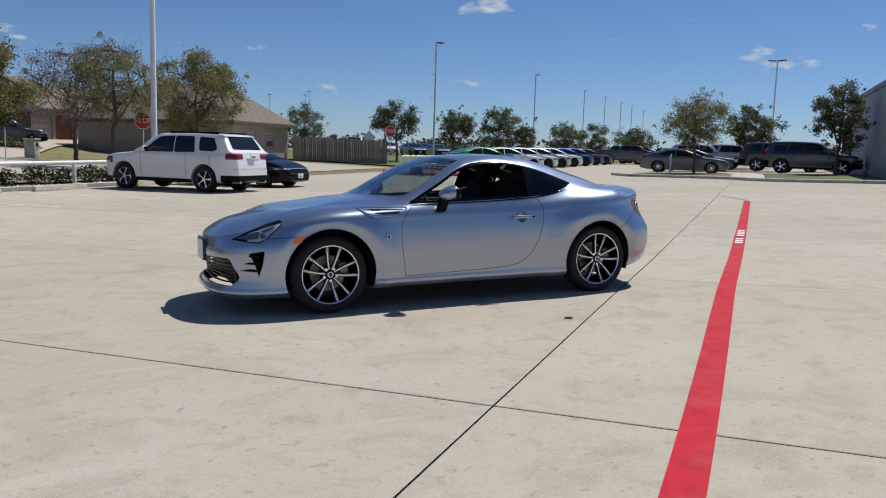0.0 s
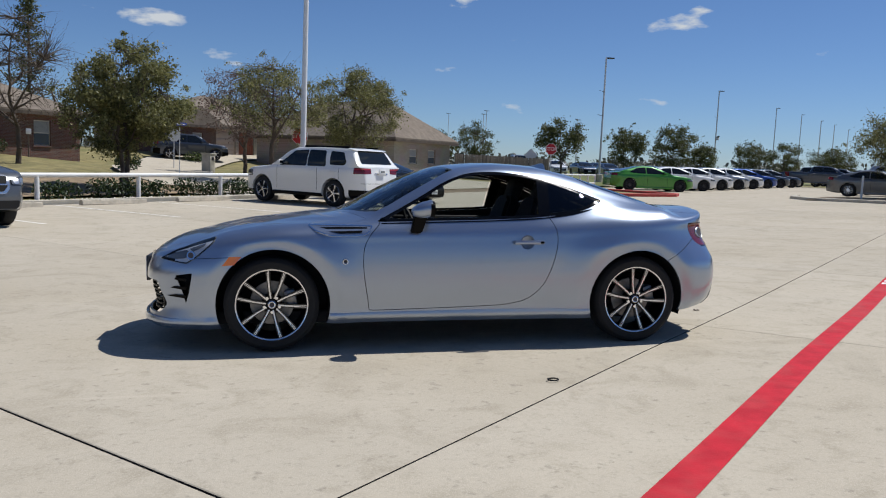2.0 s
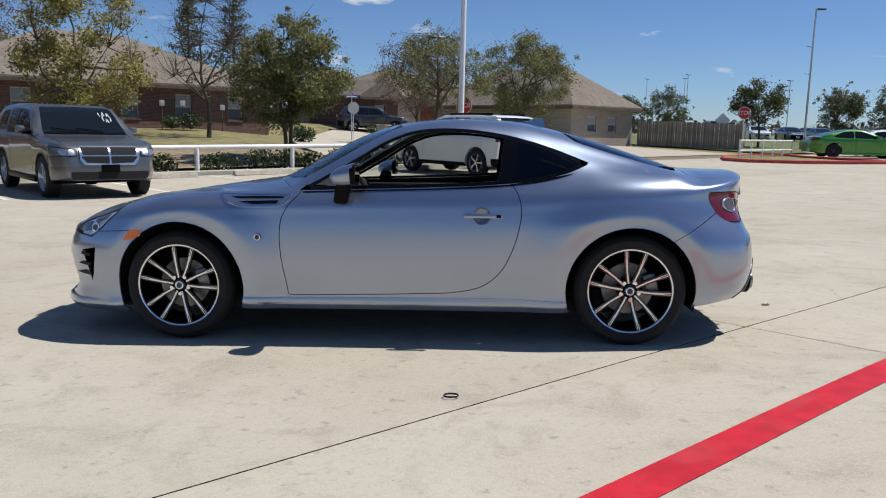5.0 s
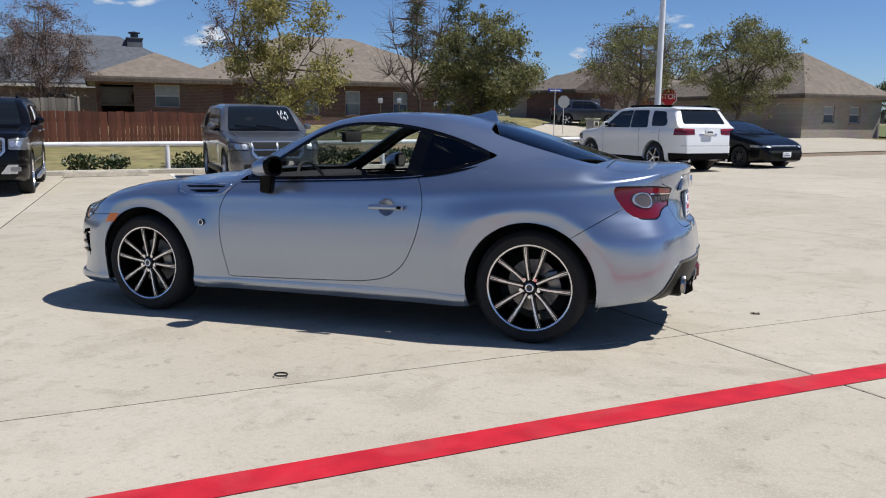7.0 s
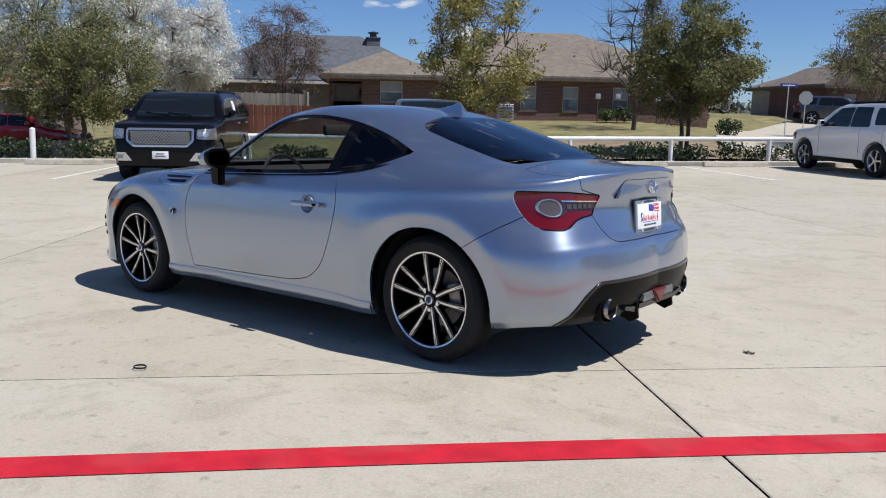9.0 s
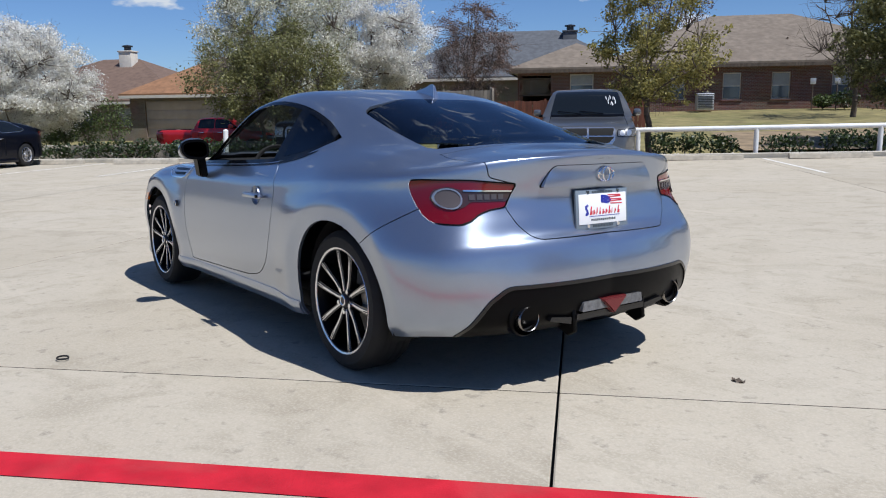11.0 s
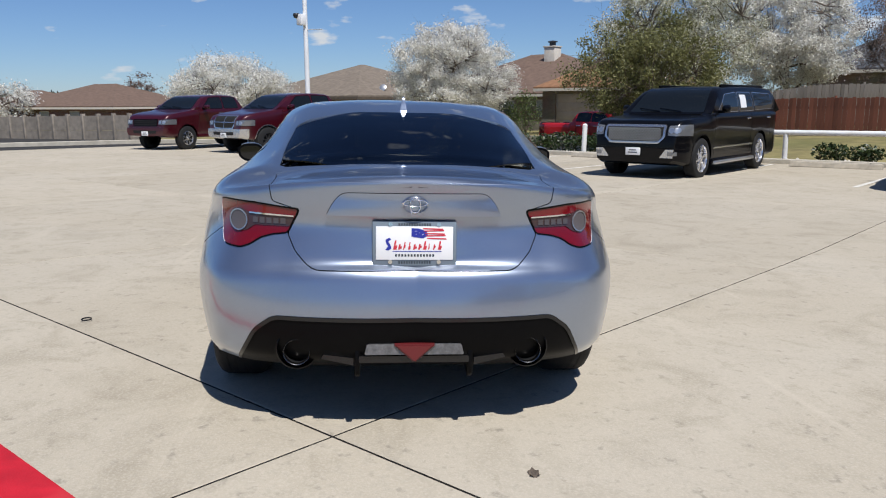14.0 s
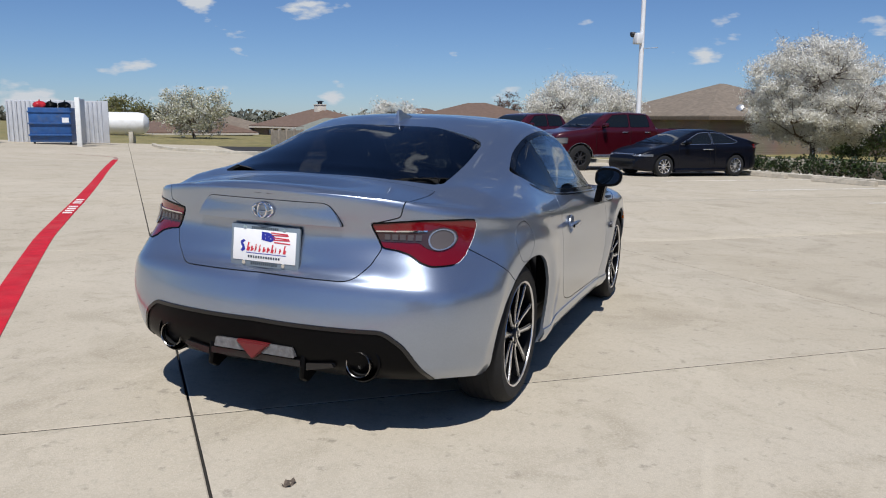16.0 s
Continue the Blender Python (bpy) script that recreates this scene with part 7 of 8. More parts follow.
part("lattice_frame", box(-.9, .9, -.16, -.10, 1.68, 1.76), M_BARK, lattice, smooth=0)
part("lattice_frame", box(-.9, .9, -.16, -.10, 2.54, 2.62), M_BARK, lattice, smooth=0)
H0, am, an = house(-12, 6, 50, 62, .3, 3.0, 6.5, M_ROOFGREY, M_TANBRICK, "house with a charcoal shingle hip roof behind the fence")
chimney(H0, am, an, 1.0, 55, 4, 6.4, 1.0, M_ROOFGREY)
house(32.5, 46, 46, 58, .2, 3.4, 6.0, M_ROOFTAN, M_PALEBRICK, "pale tan brick house with two garage doors and a red-brown entry",
      openings=(("garage", 36.0, 2.6, 1.2, 3.0), ("door", 38.4, 1.6, 1.2, 3.1), ("garage", 41.2, 2.8, 1.2, 3.0)))
house(30.8, 34.2, 44.6, 52, .2, 3.3, 4.6, M_ROOFTAN, M_BRICK, "gabled brick wing of the pale house", openings=(("window", 32.5, .9, 1.6, 2.8),), gable_front=True)
house(36.8, 43.5, 29.5, 43, .1, 2.75, 5.5, M_ROOFTAN, M_PALEBRICK, "tan brick house with a large shingle hip roof",
      openings=(("window", 39.0, .9, 1.2, 2.2), ("window", 41.2, .9, 1.2, 2.2)))
H2, bm_, bn_ = house(-42, -25.5, 46.5, 60, -1, 1.75, 5.0, M_ROOFBROWN, M_TANBRICK, "tan brick house with a brown shingle hip roof and white chimney",
                     openings=(("window", -29.5, 1.5, .1, 1.4), ("window", -33, 1.5, .1, 1.4)))
chimney(H2, bm_, bn_, -32.5, 52.2, 3, 5.6, 1.0, M_TRIM)
house(-26, -18.2, 41, 50, -1, 2.05, 4.3, M_ROOFORANGE, M_TANBRICK, "garage wing with a rust-brown shingle roof", openings=(("garage", -22.3, 5.4, -.5, 1.75),))
H3, cm_, cn_ = house(-52, -38.5, 36, 50, -1, 1.6, 4.2, M_ROOFTAN, M_TANBRICK, "tan house with a broad shingle hip roof")
dish = empty("satellite_dish", pose(*lot(-39.2, 39.2), .6, 0, 0, math.degrees(A) + 20), "grey satellite dish on a mast", "satellite dish")
part("mast", cyl((0, 0, -.6), (0, 0, 1.7), .04, seg=8), M_POLE, dish)
ob = part("dish_bowl", lathe([(.0, 0), (.12, .015), (.22, .05), (.29, .09)], 24, "y"), M_SIGNBACK, dish)
ob.matrix_basis = Matrix.Translation((0, 0, 1.8)) @ Matrix.Rotation(radians(-30), 4, "X")
for m, n, w, d, roof, z in ((-92, 6, 13, 11, M_ROOFBROWN, 1.7), (-93, 22, 14, 11, M_ROOFBROWN, 2.4), (-84, 21, 8, 9, M_ROOFGREEN, 1.3), (-88, 34, 12, 10, M_ROOFBROWN, 2.6), (-72, 34, 14, 11, M_ROOFBROWN, 3.0),
                            (-96, -4, 12, 10, M_ROOFTAN, 1.4), (-104, 12, 13, 11, M_ROOFTAN, 1.6), (-70, 48, 13, 11, M_ROOFTAN, 3.0)):
    r_, x_, y_ = house(m - w / 2, m + w / 2, n - d / 2, n + d / 2, -2.2, z - 2.1, z, roof, M_TANBRICK if n != 34 else M_BRICK, "distant tan house with a low shingle roof", turn=15,
                       openings=(("window", m - 2, 1.4, z - 3.4, z - 2.4), ("window", m + 2, 1.4, z - 3.4, z - 2.4)))
    if n in (6, 22):
        chimney(r_, x_, y_, m + 1.5, n - .5, z - 1.5, z + .6, 1.1, M_TRIM)


def board_fence(points, height, material, label, board=.14, gap=.008, rail=True, lean=.0, seed=3):
    """Boards set upright along a line of (m, n) points, on posts and rails."""
    rng = random.Random(seed)
    m0, n0 = points[0]
    root = empty("board_fence", stand(m0, n0), label, "fence")
    inv = root.matrix_basis.inverted()
    shared = {}
    for (ma, na), (mb, nb) in zip(points, points[1:]):
        d = math.hypot(mb - ma, nb - na)
        k = int(d / (board + gap))
        ang = math.atan2(nb - na, mb - ma)
        for i in range(k):
            t = (i + .5) / k
            h = round(height * rng.uniform(.985, 1.015), 2)
            if h not in shared:
                me = done("board", prism([(-board / 2, 0), (board / 2, 0), (board / 2, h - .03), (board / 2 - .03, h), (-board / 2 + .03, h), (-board / 2, h - .03)], "y", -.010, .010), 0)
                me.materials.append(material)
                shared[h] = me
            ob = link("board", shared[h], None, root)
            p = inv @ on_lot(ma + (mb - ma) * t, na + (nb - na) * t, -.04)
            ob.matrix_basis = Matrix.Translation(p) @ Matrix.Rotation(ang, 4, "Z") @ Matrix.Rotation(rng.gauss(0, .006), 4, "Y")
        s = Vector((-math.sin(ang), math.cos(ang))) * .05
        for z in (.35, height - .35):
            part("fence_rail", cyl(inv @ on_lot(ma + s.x, na + s.y, z), inv @ on_lot(mb + s.x, nb + s.y, z), .045, seg=4), material, root)
        for i in range(int(d / 2.4) + 1):
            t = min(1, i * 2.4 / d)
            part("fence_post", cyl(inv @ on_lot(ma + (mb - ma) * t + s.x, na + (nb - na) * t + s.y, -.1), inv @ on_lot(ma + (mb - ma) * t + s.x, na + (nb - na) * t + s.y, height + .03), .05, seg=6), material, root)
    return root


board_fence([(-7.0, 28.0), (4.3, 27.4)], 1.30, M_REDWOOD, "red-brown stained board fence on the lawn")
board_fence([(-7.0, 28.0), (-9.4, 33.0)], 1.30, M_REDWOOD, "red-brown stained board fence going back")
board_fence([(-9.6, 33.2), (-2.4, 32.6)], 1.60, M_GREYWOOD, "weathered grey board fence behind the red one")
board_fence([(-2.4, 32.6), (-3.2, 38.4)], 1.60, M_GREYWOOD, "weathered grey board fence going back")
board_fence([(43.8, 29.2), (45.4, 22.2)], 1.75, M_GREYWOOD, "weathered grey board fence beside the tan house")
board_fence([(45.4, 22.2), (52, 25.5)], 1.75, M_GREYWOOD, "weathered grey board fence along the grass")

# panel wall behind the grass at the far end
wall_root = empty("panel_wall", stand(-38, 12.5), "low grey-tan panel wall with posts", "wall")
inv = wall_root.matrix_basis.inverted()
pts = [(-52 + .9 * i, 8.6 + .34 * i) for i in range(23)]
for (ma, na), (mb, nb) in zip(pts, pts[1:]):
    bm = bmesh.new()
    a, b = inv @ on_lot(ma, na), inv @ on_lot(mb, nb)
    up = 1.25 + .25 * (ma + 52) / 20
    side = Vector((-(b - a).y, (b - a).x, 0)).normalized() * .05
    for k in range(2):
        z0, z1 = k * up / 2 - .3, (k + 1) * up / 2 - .31
        low = [bm.verts.new(p + o + Vector((0, 0, z0))) for p, o in ((a, side), (b, side), (b, -side), (a, -side))]
        high = [bm.verts.new(p + o + Vector((0, 0, z1))) for p, o in ((a, side), (b, side), (b, -side), (a, -side))]
        bm.faces.new(high)
        bm.faces.new(list(reversed(low)))
        for q in range(4):
            bm.faces.new((low[q], low[(q + 1) % 4], high[(q + 1) % 4], high[q]))
    part("wall_panel", bm, M_PANELWALL, wall_root, smooth=0)
    part("wall_post", box(a.x - .09, a.x + .09, a.y - .09, a.y + .09, a.z - .3, a.z + up - .22, .01), M_PANELWALL, wall_root)
# low masonry wall beyond the left hedge
low_wall = empty("garden_wall", stand(-18, 21.8), "low brown garden wall behind the hedge", "wall")
inv = low_wall.matrix_basis.inverted()
for i in range(9):
    m = -27 + 2.0 * i
    a = inv @ on_lot(m, 21.8)
    part("wall_block", box(a.x, a.x + 1.98, a.y - .12, a.y + .12, a.z - .1, a.z + .62, .02), M_STOPBLOCK if i % 3 == 1 else M_PANELWALL, low_wall)

# air-conditioning unit by the brick house
ac = empty("air_conditioner", stand(8.2, 39.2), "grey outdoor air-conditioning unit by the brick wall", "air conditioner")
part("casing", box(-.42, .42, -.42, .42, 0, .88, .04), M_POLE, ac)
for k in range(9):
    part("louvre", box(-.40, .40, -.47, -.45, .10 + k * .085, .14 + k * .085, .004), M_DARKSTEEL, ac)
part("fan_guard", lathe([(.0, .95), (.36, .95), (.38, .92)], 20, "z"), M_DARKSTEEL, ac)

# grey building at the end of the lane
block = empty("grey_building", stand(47, -13.6), "plain grey metal-clad building with a tall window", "building")
part("wall", box(-15, 7, -5, 5, -.6, 4.35, .02), M_STUCCO, block, smooth=0)
part("parapet", box(-15.1, 7.1, -5.1, 5.1, 4.35, 4.6, .02), M_STUCCO, block)
glazing = part("window", box(1.5, 6.2, 5.0, 5.06, -.1, 2.3), M_WINDOW, block, "tall window with bars", 0)
for k in range(7):
    part("mullion", box(1.5 + k * .76, 1.57 + k * .76, 5.06, 5.12, -.1, 2.3), M_DARKSTEEL, glazing, smooth=0)
for k in range(3):
    part("transom", box(1.5, 6.2, 5.06, 5.10, .4 + k * .75, .46 + k * .75), M_DARKSTEEL, glazing, smooth=0)
# walk and kerbed strip before it
kerb("kerb", [(22, -10.0), (28.2, -7.8), (29.3, -4.2), (30.2, -3.0), (32.0, -2.0), (34.6, 1.6), (35.6, 3.2), (37.5, 4.4), (40, 4.6)], .2, .14, M_CURB, "pale kerb round the planted strip")
bed("lawn", 30.2, 38.6, -8.4, -3.5, M_GREENGRASS, "mown green grass strip beside the building", .07)
bed("walk", 32.2, 41, -3.4, -1.9, M_CURB, "pale concrete walk across the strip", .06)
bed("strip_earth", 35.2, 39.8, -1.8, 3.4, M_EARTH, "bare brown earth of the planted strip", .06)
marker = empty("marker_post", stand(38.4, 1.4), "thin white marker post at the strip", "post")
part("post", cyl((0, 0, -.1), (0, 0, 1.15), .05, seg=10), M_WHITEPAINT, marker)
part("cap", lathe([(.052, 0), (.04, .02), (.0, .03)], 10, "z"), M_WHITEPAINT, marker).location = (0, 0, 1.15)

# skip enclosure and gas tank at the far end
M_SKIPBLUE = mat("blue_skip_paint", (0.02, 0.085, 0.26), 0.5, 0, 0.2, 4, stain=(0.10, 0.11, 0.13), stain_scale=3)
M_ENCLOSURE = mat("grey_corrugated_gate", (0.55, 0.56, 0.58), 0.5, 0.2, 0.08, 3)
skip = empty("blue_skip", stand(-38.6, -4.5, -8), "blue steel waste skip with black bags on top", "skip")
bm = box(-.9, .9, -.92, .92, .12, 1.75, .02)
for v in bm.verts:
    if v.co.z > 1 and v.co.x > 0:
        v.co.x += .1
part("bin", bm, M_SKIPBLUE, skip)
for z in (.45, 1.0, 1.55):
    part("rib", box(-.95, 1.02, -.96, .96, z - .04, z + .04, .01), M_SKIPBLUE, skip)
part("skip_label", box(.98, 1.01, .55, .85, 1.05, 1.28), M_SIGNWHITE, skip)
for y in (-.8, .8):
    part("castor", cyl((.6, y - .03, .08), (.6, y + .03, .08), .08, seg=12), M_RUBBER, skip)
for y, c in ((-.6, M_SIGNRED), (-.1, M_BLACKPLASTIC), (.5, M_BLACKPLASTIC)):
    bag = empty("rubbish_bag", stand(-38.6, -4.5 + y, 10 * y, 1.66), "knotted rubbish bag on the skip", "bag")
    bm = bmesh.new()
    bmesh.ops.create_icosphere(bm, subdivisions=3, radius=.3)
    for v in bm.verts:
        v.co *= 1 + .25 * noise.noise(v.co * 5 + Vector((y * 9, 0, 0)))
        v.co.z *= .75
    bmesh.ops.translate(bm, vec=(0, 0, .18), verts=bm.verts)
    part("sack", bm, c, bag)
    part("knot", cyl((0, 0, .36), (.03, .02, .48), .05, .02, 8), c, bag)
pen = empty("skip_enclosure", stand(-38.6, -4.5, -8), "grey corrugated skip enclosure with an open gate", "enclosure")
part("back_panel", box(-2.1, -2.0, -2.6, 2.2, 0, 2.15, .01), M_ENCLOSURE, pen)
gate = part("gate", box(1.3, 2.9, 1.55, 1.65, .1, 2.15, .01), M_ENCLOSURE, pen)
for k in range(9):
    part("gate_rib", box(1.35 + k * .18, 1.40 + k * .18, 1.50, 1.55, .15, 2.1), M_ENCLOSURE, gate, smooth=0)
part("gate_post", box(2.85, 3.0, 1.5, 1.72, -.1, 2.2, .02), M_WHITEPAINT, pen)
for k in range(22):
    part("panel_rib", box(-2.0, -1.95, -2.6 + k * .21, -2.52 + k * .21, 0, 2.1), M_ENCLOSURE, pen, smooth=0)
gate2 = part("gate", box(.2, 2.6, -2.75, -2.65, .1, 2.1, .01), M_ENCLOSURE, pen)
for k in range(12):
    part("gate_rib", box(.25 + k * .19, .30 + k * .19, -2.65, -2.60, .15, 2.05), M_ENCLOSURE, gate2, smooth=0)
tank = empty("gas_tank", stand(-46.2, -1.8, 80), "large white cylindrical gas tank on stands", "gas tank")
part("shell", lathe([(.0, -2.6), (.35, -2.55), (.58, -2.35), (.66, -2.0), (.66, 1.4), (.58, 1.75), (.35, 1.95), (.0, 2.0)], 32, "x"), M_WHITEPAINT, tank).location = (0, 0, 1.1)
for x in (-1.6, 1.0):
    part("saddle", box(x - .12, x + .12, -.5, .5, -.1, .62, .01), M_CURB, tank)

# island with white rail near the far pole
ISLAND = [(30.0, 14.6), (29.2, 13.0), (29.7, 11.1), (31.1, 9.7), (32.6, 8.8), (33.6, 9.0), (35.2, 11.4), (36.4, 14.0), (38.8, 16.0), (36.5, 17.0), (33.0, 16.4)]
kerb("kerb", ISLAND + ISLAND[:1], .22, .15, M_REDKERB, "worn red painted kerb of a small island")
isl = link("island_earth", done("island_earth", prism([on_lot(m, n).to_2d()[:] for m, n in ISLAND], "z", -.3, .16), 0), M_GRASS)
tagged(isl, "straw-coloured grass of a small island", "ground", kind="structure")
low_rail = empty("white_fence", stand(31.0, 14.5, 8), "white painted low pipe fence", "fence")
for k in range(6):
    part("fence_post", cyl((k * 1.5, 0, -.1), (k * 1.5, 0, .98), .05, seg=10), M_WHITEPAINT, low_rail)
for z in (.45, .92):
    part("fence_rail", cyl((0, 0, z), (7.5, 0, z), .045, seg=10), M_WHITEPAINT, low_rail)

# ---- trees ----
M_DARKOAK = island_mat("dark_oak_leaves", (0.045, 0.055, 0.018), (0.16, 0.17, 0.06), 0.6, 0.35)
def tree(m, n, height, spread, clear, leaves, label, seed, count=5200, leaf_size=.11, trunk=.13, bare=0.0, category="tree", gaps=.35, stems=1, clumps=90, flat=.5, ragged=12):
    """A tapered trunk that forks into limbs and twigs, and leaves in clumps round the twig ends."""
    rng = random.Random(seed)
    root = empty("tree", stand(m, n), label, category)
    mid, half = Vector((0, 0, clear + (height - clear) * flat)), (height - clear)
    segs = []

    def limb(p, q, r0, r1, k, bend):
        side = Vector((rng.gauss(0, 1), rng.gauss(0, 1), rng.gauss(.3, .6))) * bend * (q - p).length
        pts = []
        for i in range(k + 1):
            t = i / k
            pts.append(p.lerp(q, t) + side * (4 * t * (1 - t)) * .25 + Vector((rng.gauss(0, 1), rng.gauss(0, 1), rng.gauss(0, 1))) * (.015 * (q - p).length * (0 < i < k)))
        for i in range(k):
            segs.append((pts[i], pts[i + 1], r0 + (r1 - r0) * i / k, r0 + (r1 - r0) * (i + 1) / k))
        return pts

    def inside(f):
        d = Vector((rng.gauss(0, 1), rng.gauss(0, 1), rng.gauss(0, 1))).normalized()
        k = f * (1 + .13 * noise.noise(d * 2.3 + Vector((seed, 0, 0))))
        up = half * (1 - flat) if d.z > 0 else half * flat
        return mid + Vector((d.x * spread * k, d.y * spread * k, d.z * up * k))
    nodes = []
    for st in range(stems):
        a = 6.28 * st / stems + rng.random()
        foot = Vector((.14 * math.cos(a), .14 * math.sin(a), -.1)) * (stems > 1) + Vector((0, 0, -.1)) * (stems == 1)
        fork = Vector((rng.gauss(0, .06) + .35 * spread * .3 * math.cos(a) * (stems > 1), rng.gauss(0, .06) + .35 * spread * .3 * math.sin(a) * (stems > 1), clear))
        tr = trunk / (1 if stems == 1 else 1.5)
        limb(foot, fork, tr, tr * .82, 5, .08)
        lead = limb(fork, mid + Vector((fork.x * 1.2, fork.y * 1.2, half * (1 - flat) * .75)), tr * .7, .012, 7, .12)
        nodes += [(q, tr * .35) for q in lead[1:]]
        for k in range(9 if stems == 1 else 5):
            start = rng.choice(lead[:4])
            d = 6.28 * k / (9 if stems == 1 else 5) + rng.gauss(0, .3) + a
            e = Vector((math.cos(d), math.sin(d), 0)) * spread * rng.uniform(.5, .8) + mid + Vector((0, 0, half * rng.uniform(-flat * .55, .25)))
            main = limb(start, e, tr * rng.uniform(.38, .55), .012, 6, .25)
            nodes += [(q, tr * .22) for q in main[1:]]
    ends = []
    for k in range(clumps):
        c = inside(rng.random() ** .36)
        near = min(nodes, key=lambda q: (q[0] - c).length)
        twig = limb(near[0], c, min(near[1], .03), .005, 4, .2)
        for j in range(3):
            limb(rng.choice(twig[1:]), c + Vector((rng.gauss(0, 1), rng.gauss(0, 1), rng.gauss(.3, 1))) * spread * .15, .008, .003, 2, .2)
        if rng.random() > gaps * .6:
            ends.append((c, rng.uniform(.6, 1.3)))
    for k in range(ragged):
        c = inside(rng.uniform(1.06, 1.22))
        near = min(nodes, key=lambda q: (q[0] - c).length)
        limb(near[0], c, .014, .003, 4, .2)
        ends.append((c, .38))
    verts, faces = [], []
    for p, q, r0, r1 in segs:
        u = (q - p)
        if u.length < 1e-4:
            continue
        u.normalize()
        a = u.orthogonal().normalized()
        b = u.cross(a)
        base, sides = len(verts), (8 if r0 > .05 else 5 if r0 > .02 else 3)
        for c, r in ((p, r0), (q, r1)):
            for k in range(sides):
                t = 2 * math.pi * k / sides
                verts.append(c + (a * math.cos(t) + b * math.sin(t)) * r)
        faces += [(base + k, base + (k + 1) % sides, base + sides + (k + 1) % sides, base + sides + k) for k in range(sides)]
    me = bpy.data.meshes.new("trunk")
    me.from_pydata(verts, [], faces)
    me.shade_smooth()
    link("trunk", me, M_BARK, root)
    if count:
        quads = []
        sd = spread * .10 * (90 / clumps) ** .33
        total = sum(k ** 2 for _, k in ends)
        for c, k in ends:
            for _ in range(int(count * k ** 2 / total)):
                o = Vector((rng.gauss(0, 1), rng.gauss(0, 1), rng.gauss(0, .8))) * sd * k
                leaf(quads, c + o, leaf_size * rng.uniform(.6, 1.3), rng)
        link("crown", leaf_mesh("crown", quads), leaves, root)
    return root


def pine(m, n, height, spread, label, seed):
    """A straight trunk with tiers of drooping boughs that carry needle tufts."""
    rng = random.Random(seed)
    root = empty("tree", stand(m, n), label, "tree")
    bm = cyl((0, 0, -.2), (0, 0, height), .19, .02, 10)
    quads = []
    for k in range(64):
        z = height * (.22 + .78 * k / 64)
        reach = spread * (1.06 - (z / height) ** 1.6) * rng.uniform(.55, 1.1)
        a = k * 2.4 + rng.gauss(0, .2)
        tip = Vector((reach * math.cos(a), reach * math.sin(a), z + reach * rng.uniform(-.1, .35)))
        cyl((0, 0, z), tip, .035, .01, 5, bm)
        for j in range(90):
            t = rng.uniform(.25, 1.05)
            c = Vector((0, 0, z)).lerp(tip, t) + Vector((rng.gauss(0, 1), rng.gauss(0, 1), rng.gauss(.3, .8))) * .22
            leaf(quads, c, .10 * rng.uniform(.6, 1.3), rng)
    part("trunk", bm, M_BARK, root)
    link("crown", leaf_mesh("crown", quads), M_DARKOAK, root)
    return root


def shrub(m, n, r, h, material, label, seed, count=700):
    rng = random.Random(seed)
    root = empty("shrub", stand(m, n), label, "shrub")
    quads = []
    leaf_cloud(quads, (0, 0, h * .5), (r, r, h * .52), count, .07, rng)
    link("foliage", leaf_mesh("foliage", quads), material, root)
    for k in range(6):
        a = k * 1.05
        bm = bmesh.new()
        cyl((0, 0, -.05), (r * .5 * math.cos(a), r * .5 * math.sin(a), h * .6), .025, .01, 6, bm)
        part("stem", bm, M_BARK, root)
    return root


tree(3.6, 19.4, 5.5, 1.9, 1.5, M_YELLOWOAK, "slender oak with sparse yellow-green spring leaves", 11, 17000, 0.050, .10, gaps=.5, clumps=110, flat=.42)
tree(11.4, 21.6, 5.3, 2.1, 1.3, M_LIVEOAK, "live oak with a dense olive-green crown", 12, 40000, 0.054, .13, stems=2, gaps=.3, clumps=130, flat=.45)
tree(13.8, 33.6, 7.2, 2.5, 1.6, M_BARETWIG, "bare grey-brown spring tree on the lawn", 13, 700, 0.030, .13, gaps=.2, clumps=230, ragged=60)
tree(20.2, 23.6, 5.7, 2.3, 1.9, M_LIVEOAK, "open live oak with sparse leaves", 14, 13000, 0.050, .12, gaps=.7, clumps=130, ragged=25)
tree(27.0, 24.6, 5.9, 2.5, 1.6, M_LIVEOAK, "live oak with an olive-green crown", 15, 26000, 0.052, .13, gaps=.5, clumps=120, ragged=22)
tree(25.2, 31.0, 6.2, 2.6, 1.4, M_TWIGS, "hazy budding tree beside the house", 16, 8550, 0.050, .12, clumps=150)
pine(24.6, 61, 11.6, 2.3, "tall dark pine behind the houses", 18)
pine(28.2, 60, 12.6, 2.5, "tall dark pine behind the houses", 19)
tree(9, 60, 11, 3.2, 3.0, M_TWIGS, "tall bare tree behind the roof", 33, 4750, 0.084, .2)
tree(-9.3, 22.2, 4.75, 2.5, 1.2, M_LIVEOAK, "broad live oak with an olive-green crown", 20, 36000, 0.048, .14, gaps=.25, stems=2, clumps=170, flat=.45, ragged=34)
tree(-13.6, 34, 8.7, 4.0, 1.3, M_BUDS, "pear tree going from blossom to green", 21, 70000, 0.058, .14, gaps=0, clumps=280, ragged=2)
tree(-10.0, 40, 7.95, 3.2, 1.4, M_BLOSSOM, "pear tree in full white blossom", 22, 70000, 0.058, .14, gaps=0, clumps=300, flat=.42, ragged=2)
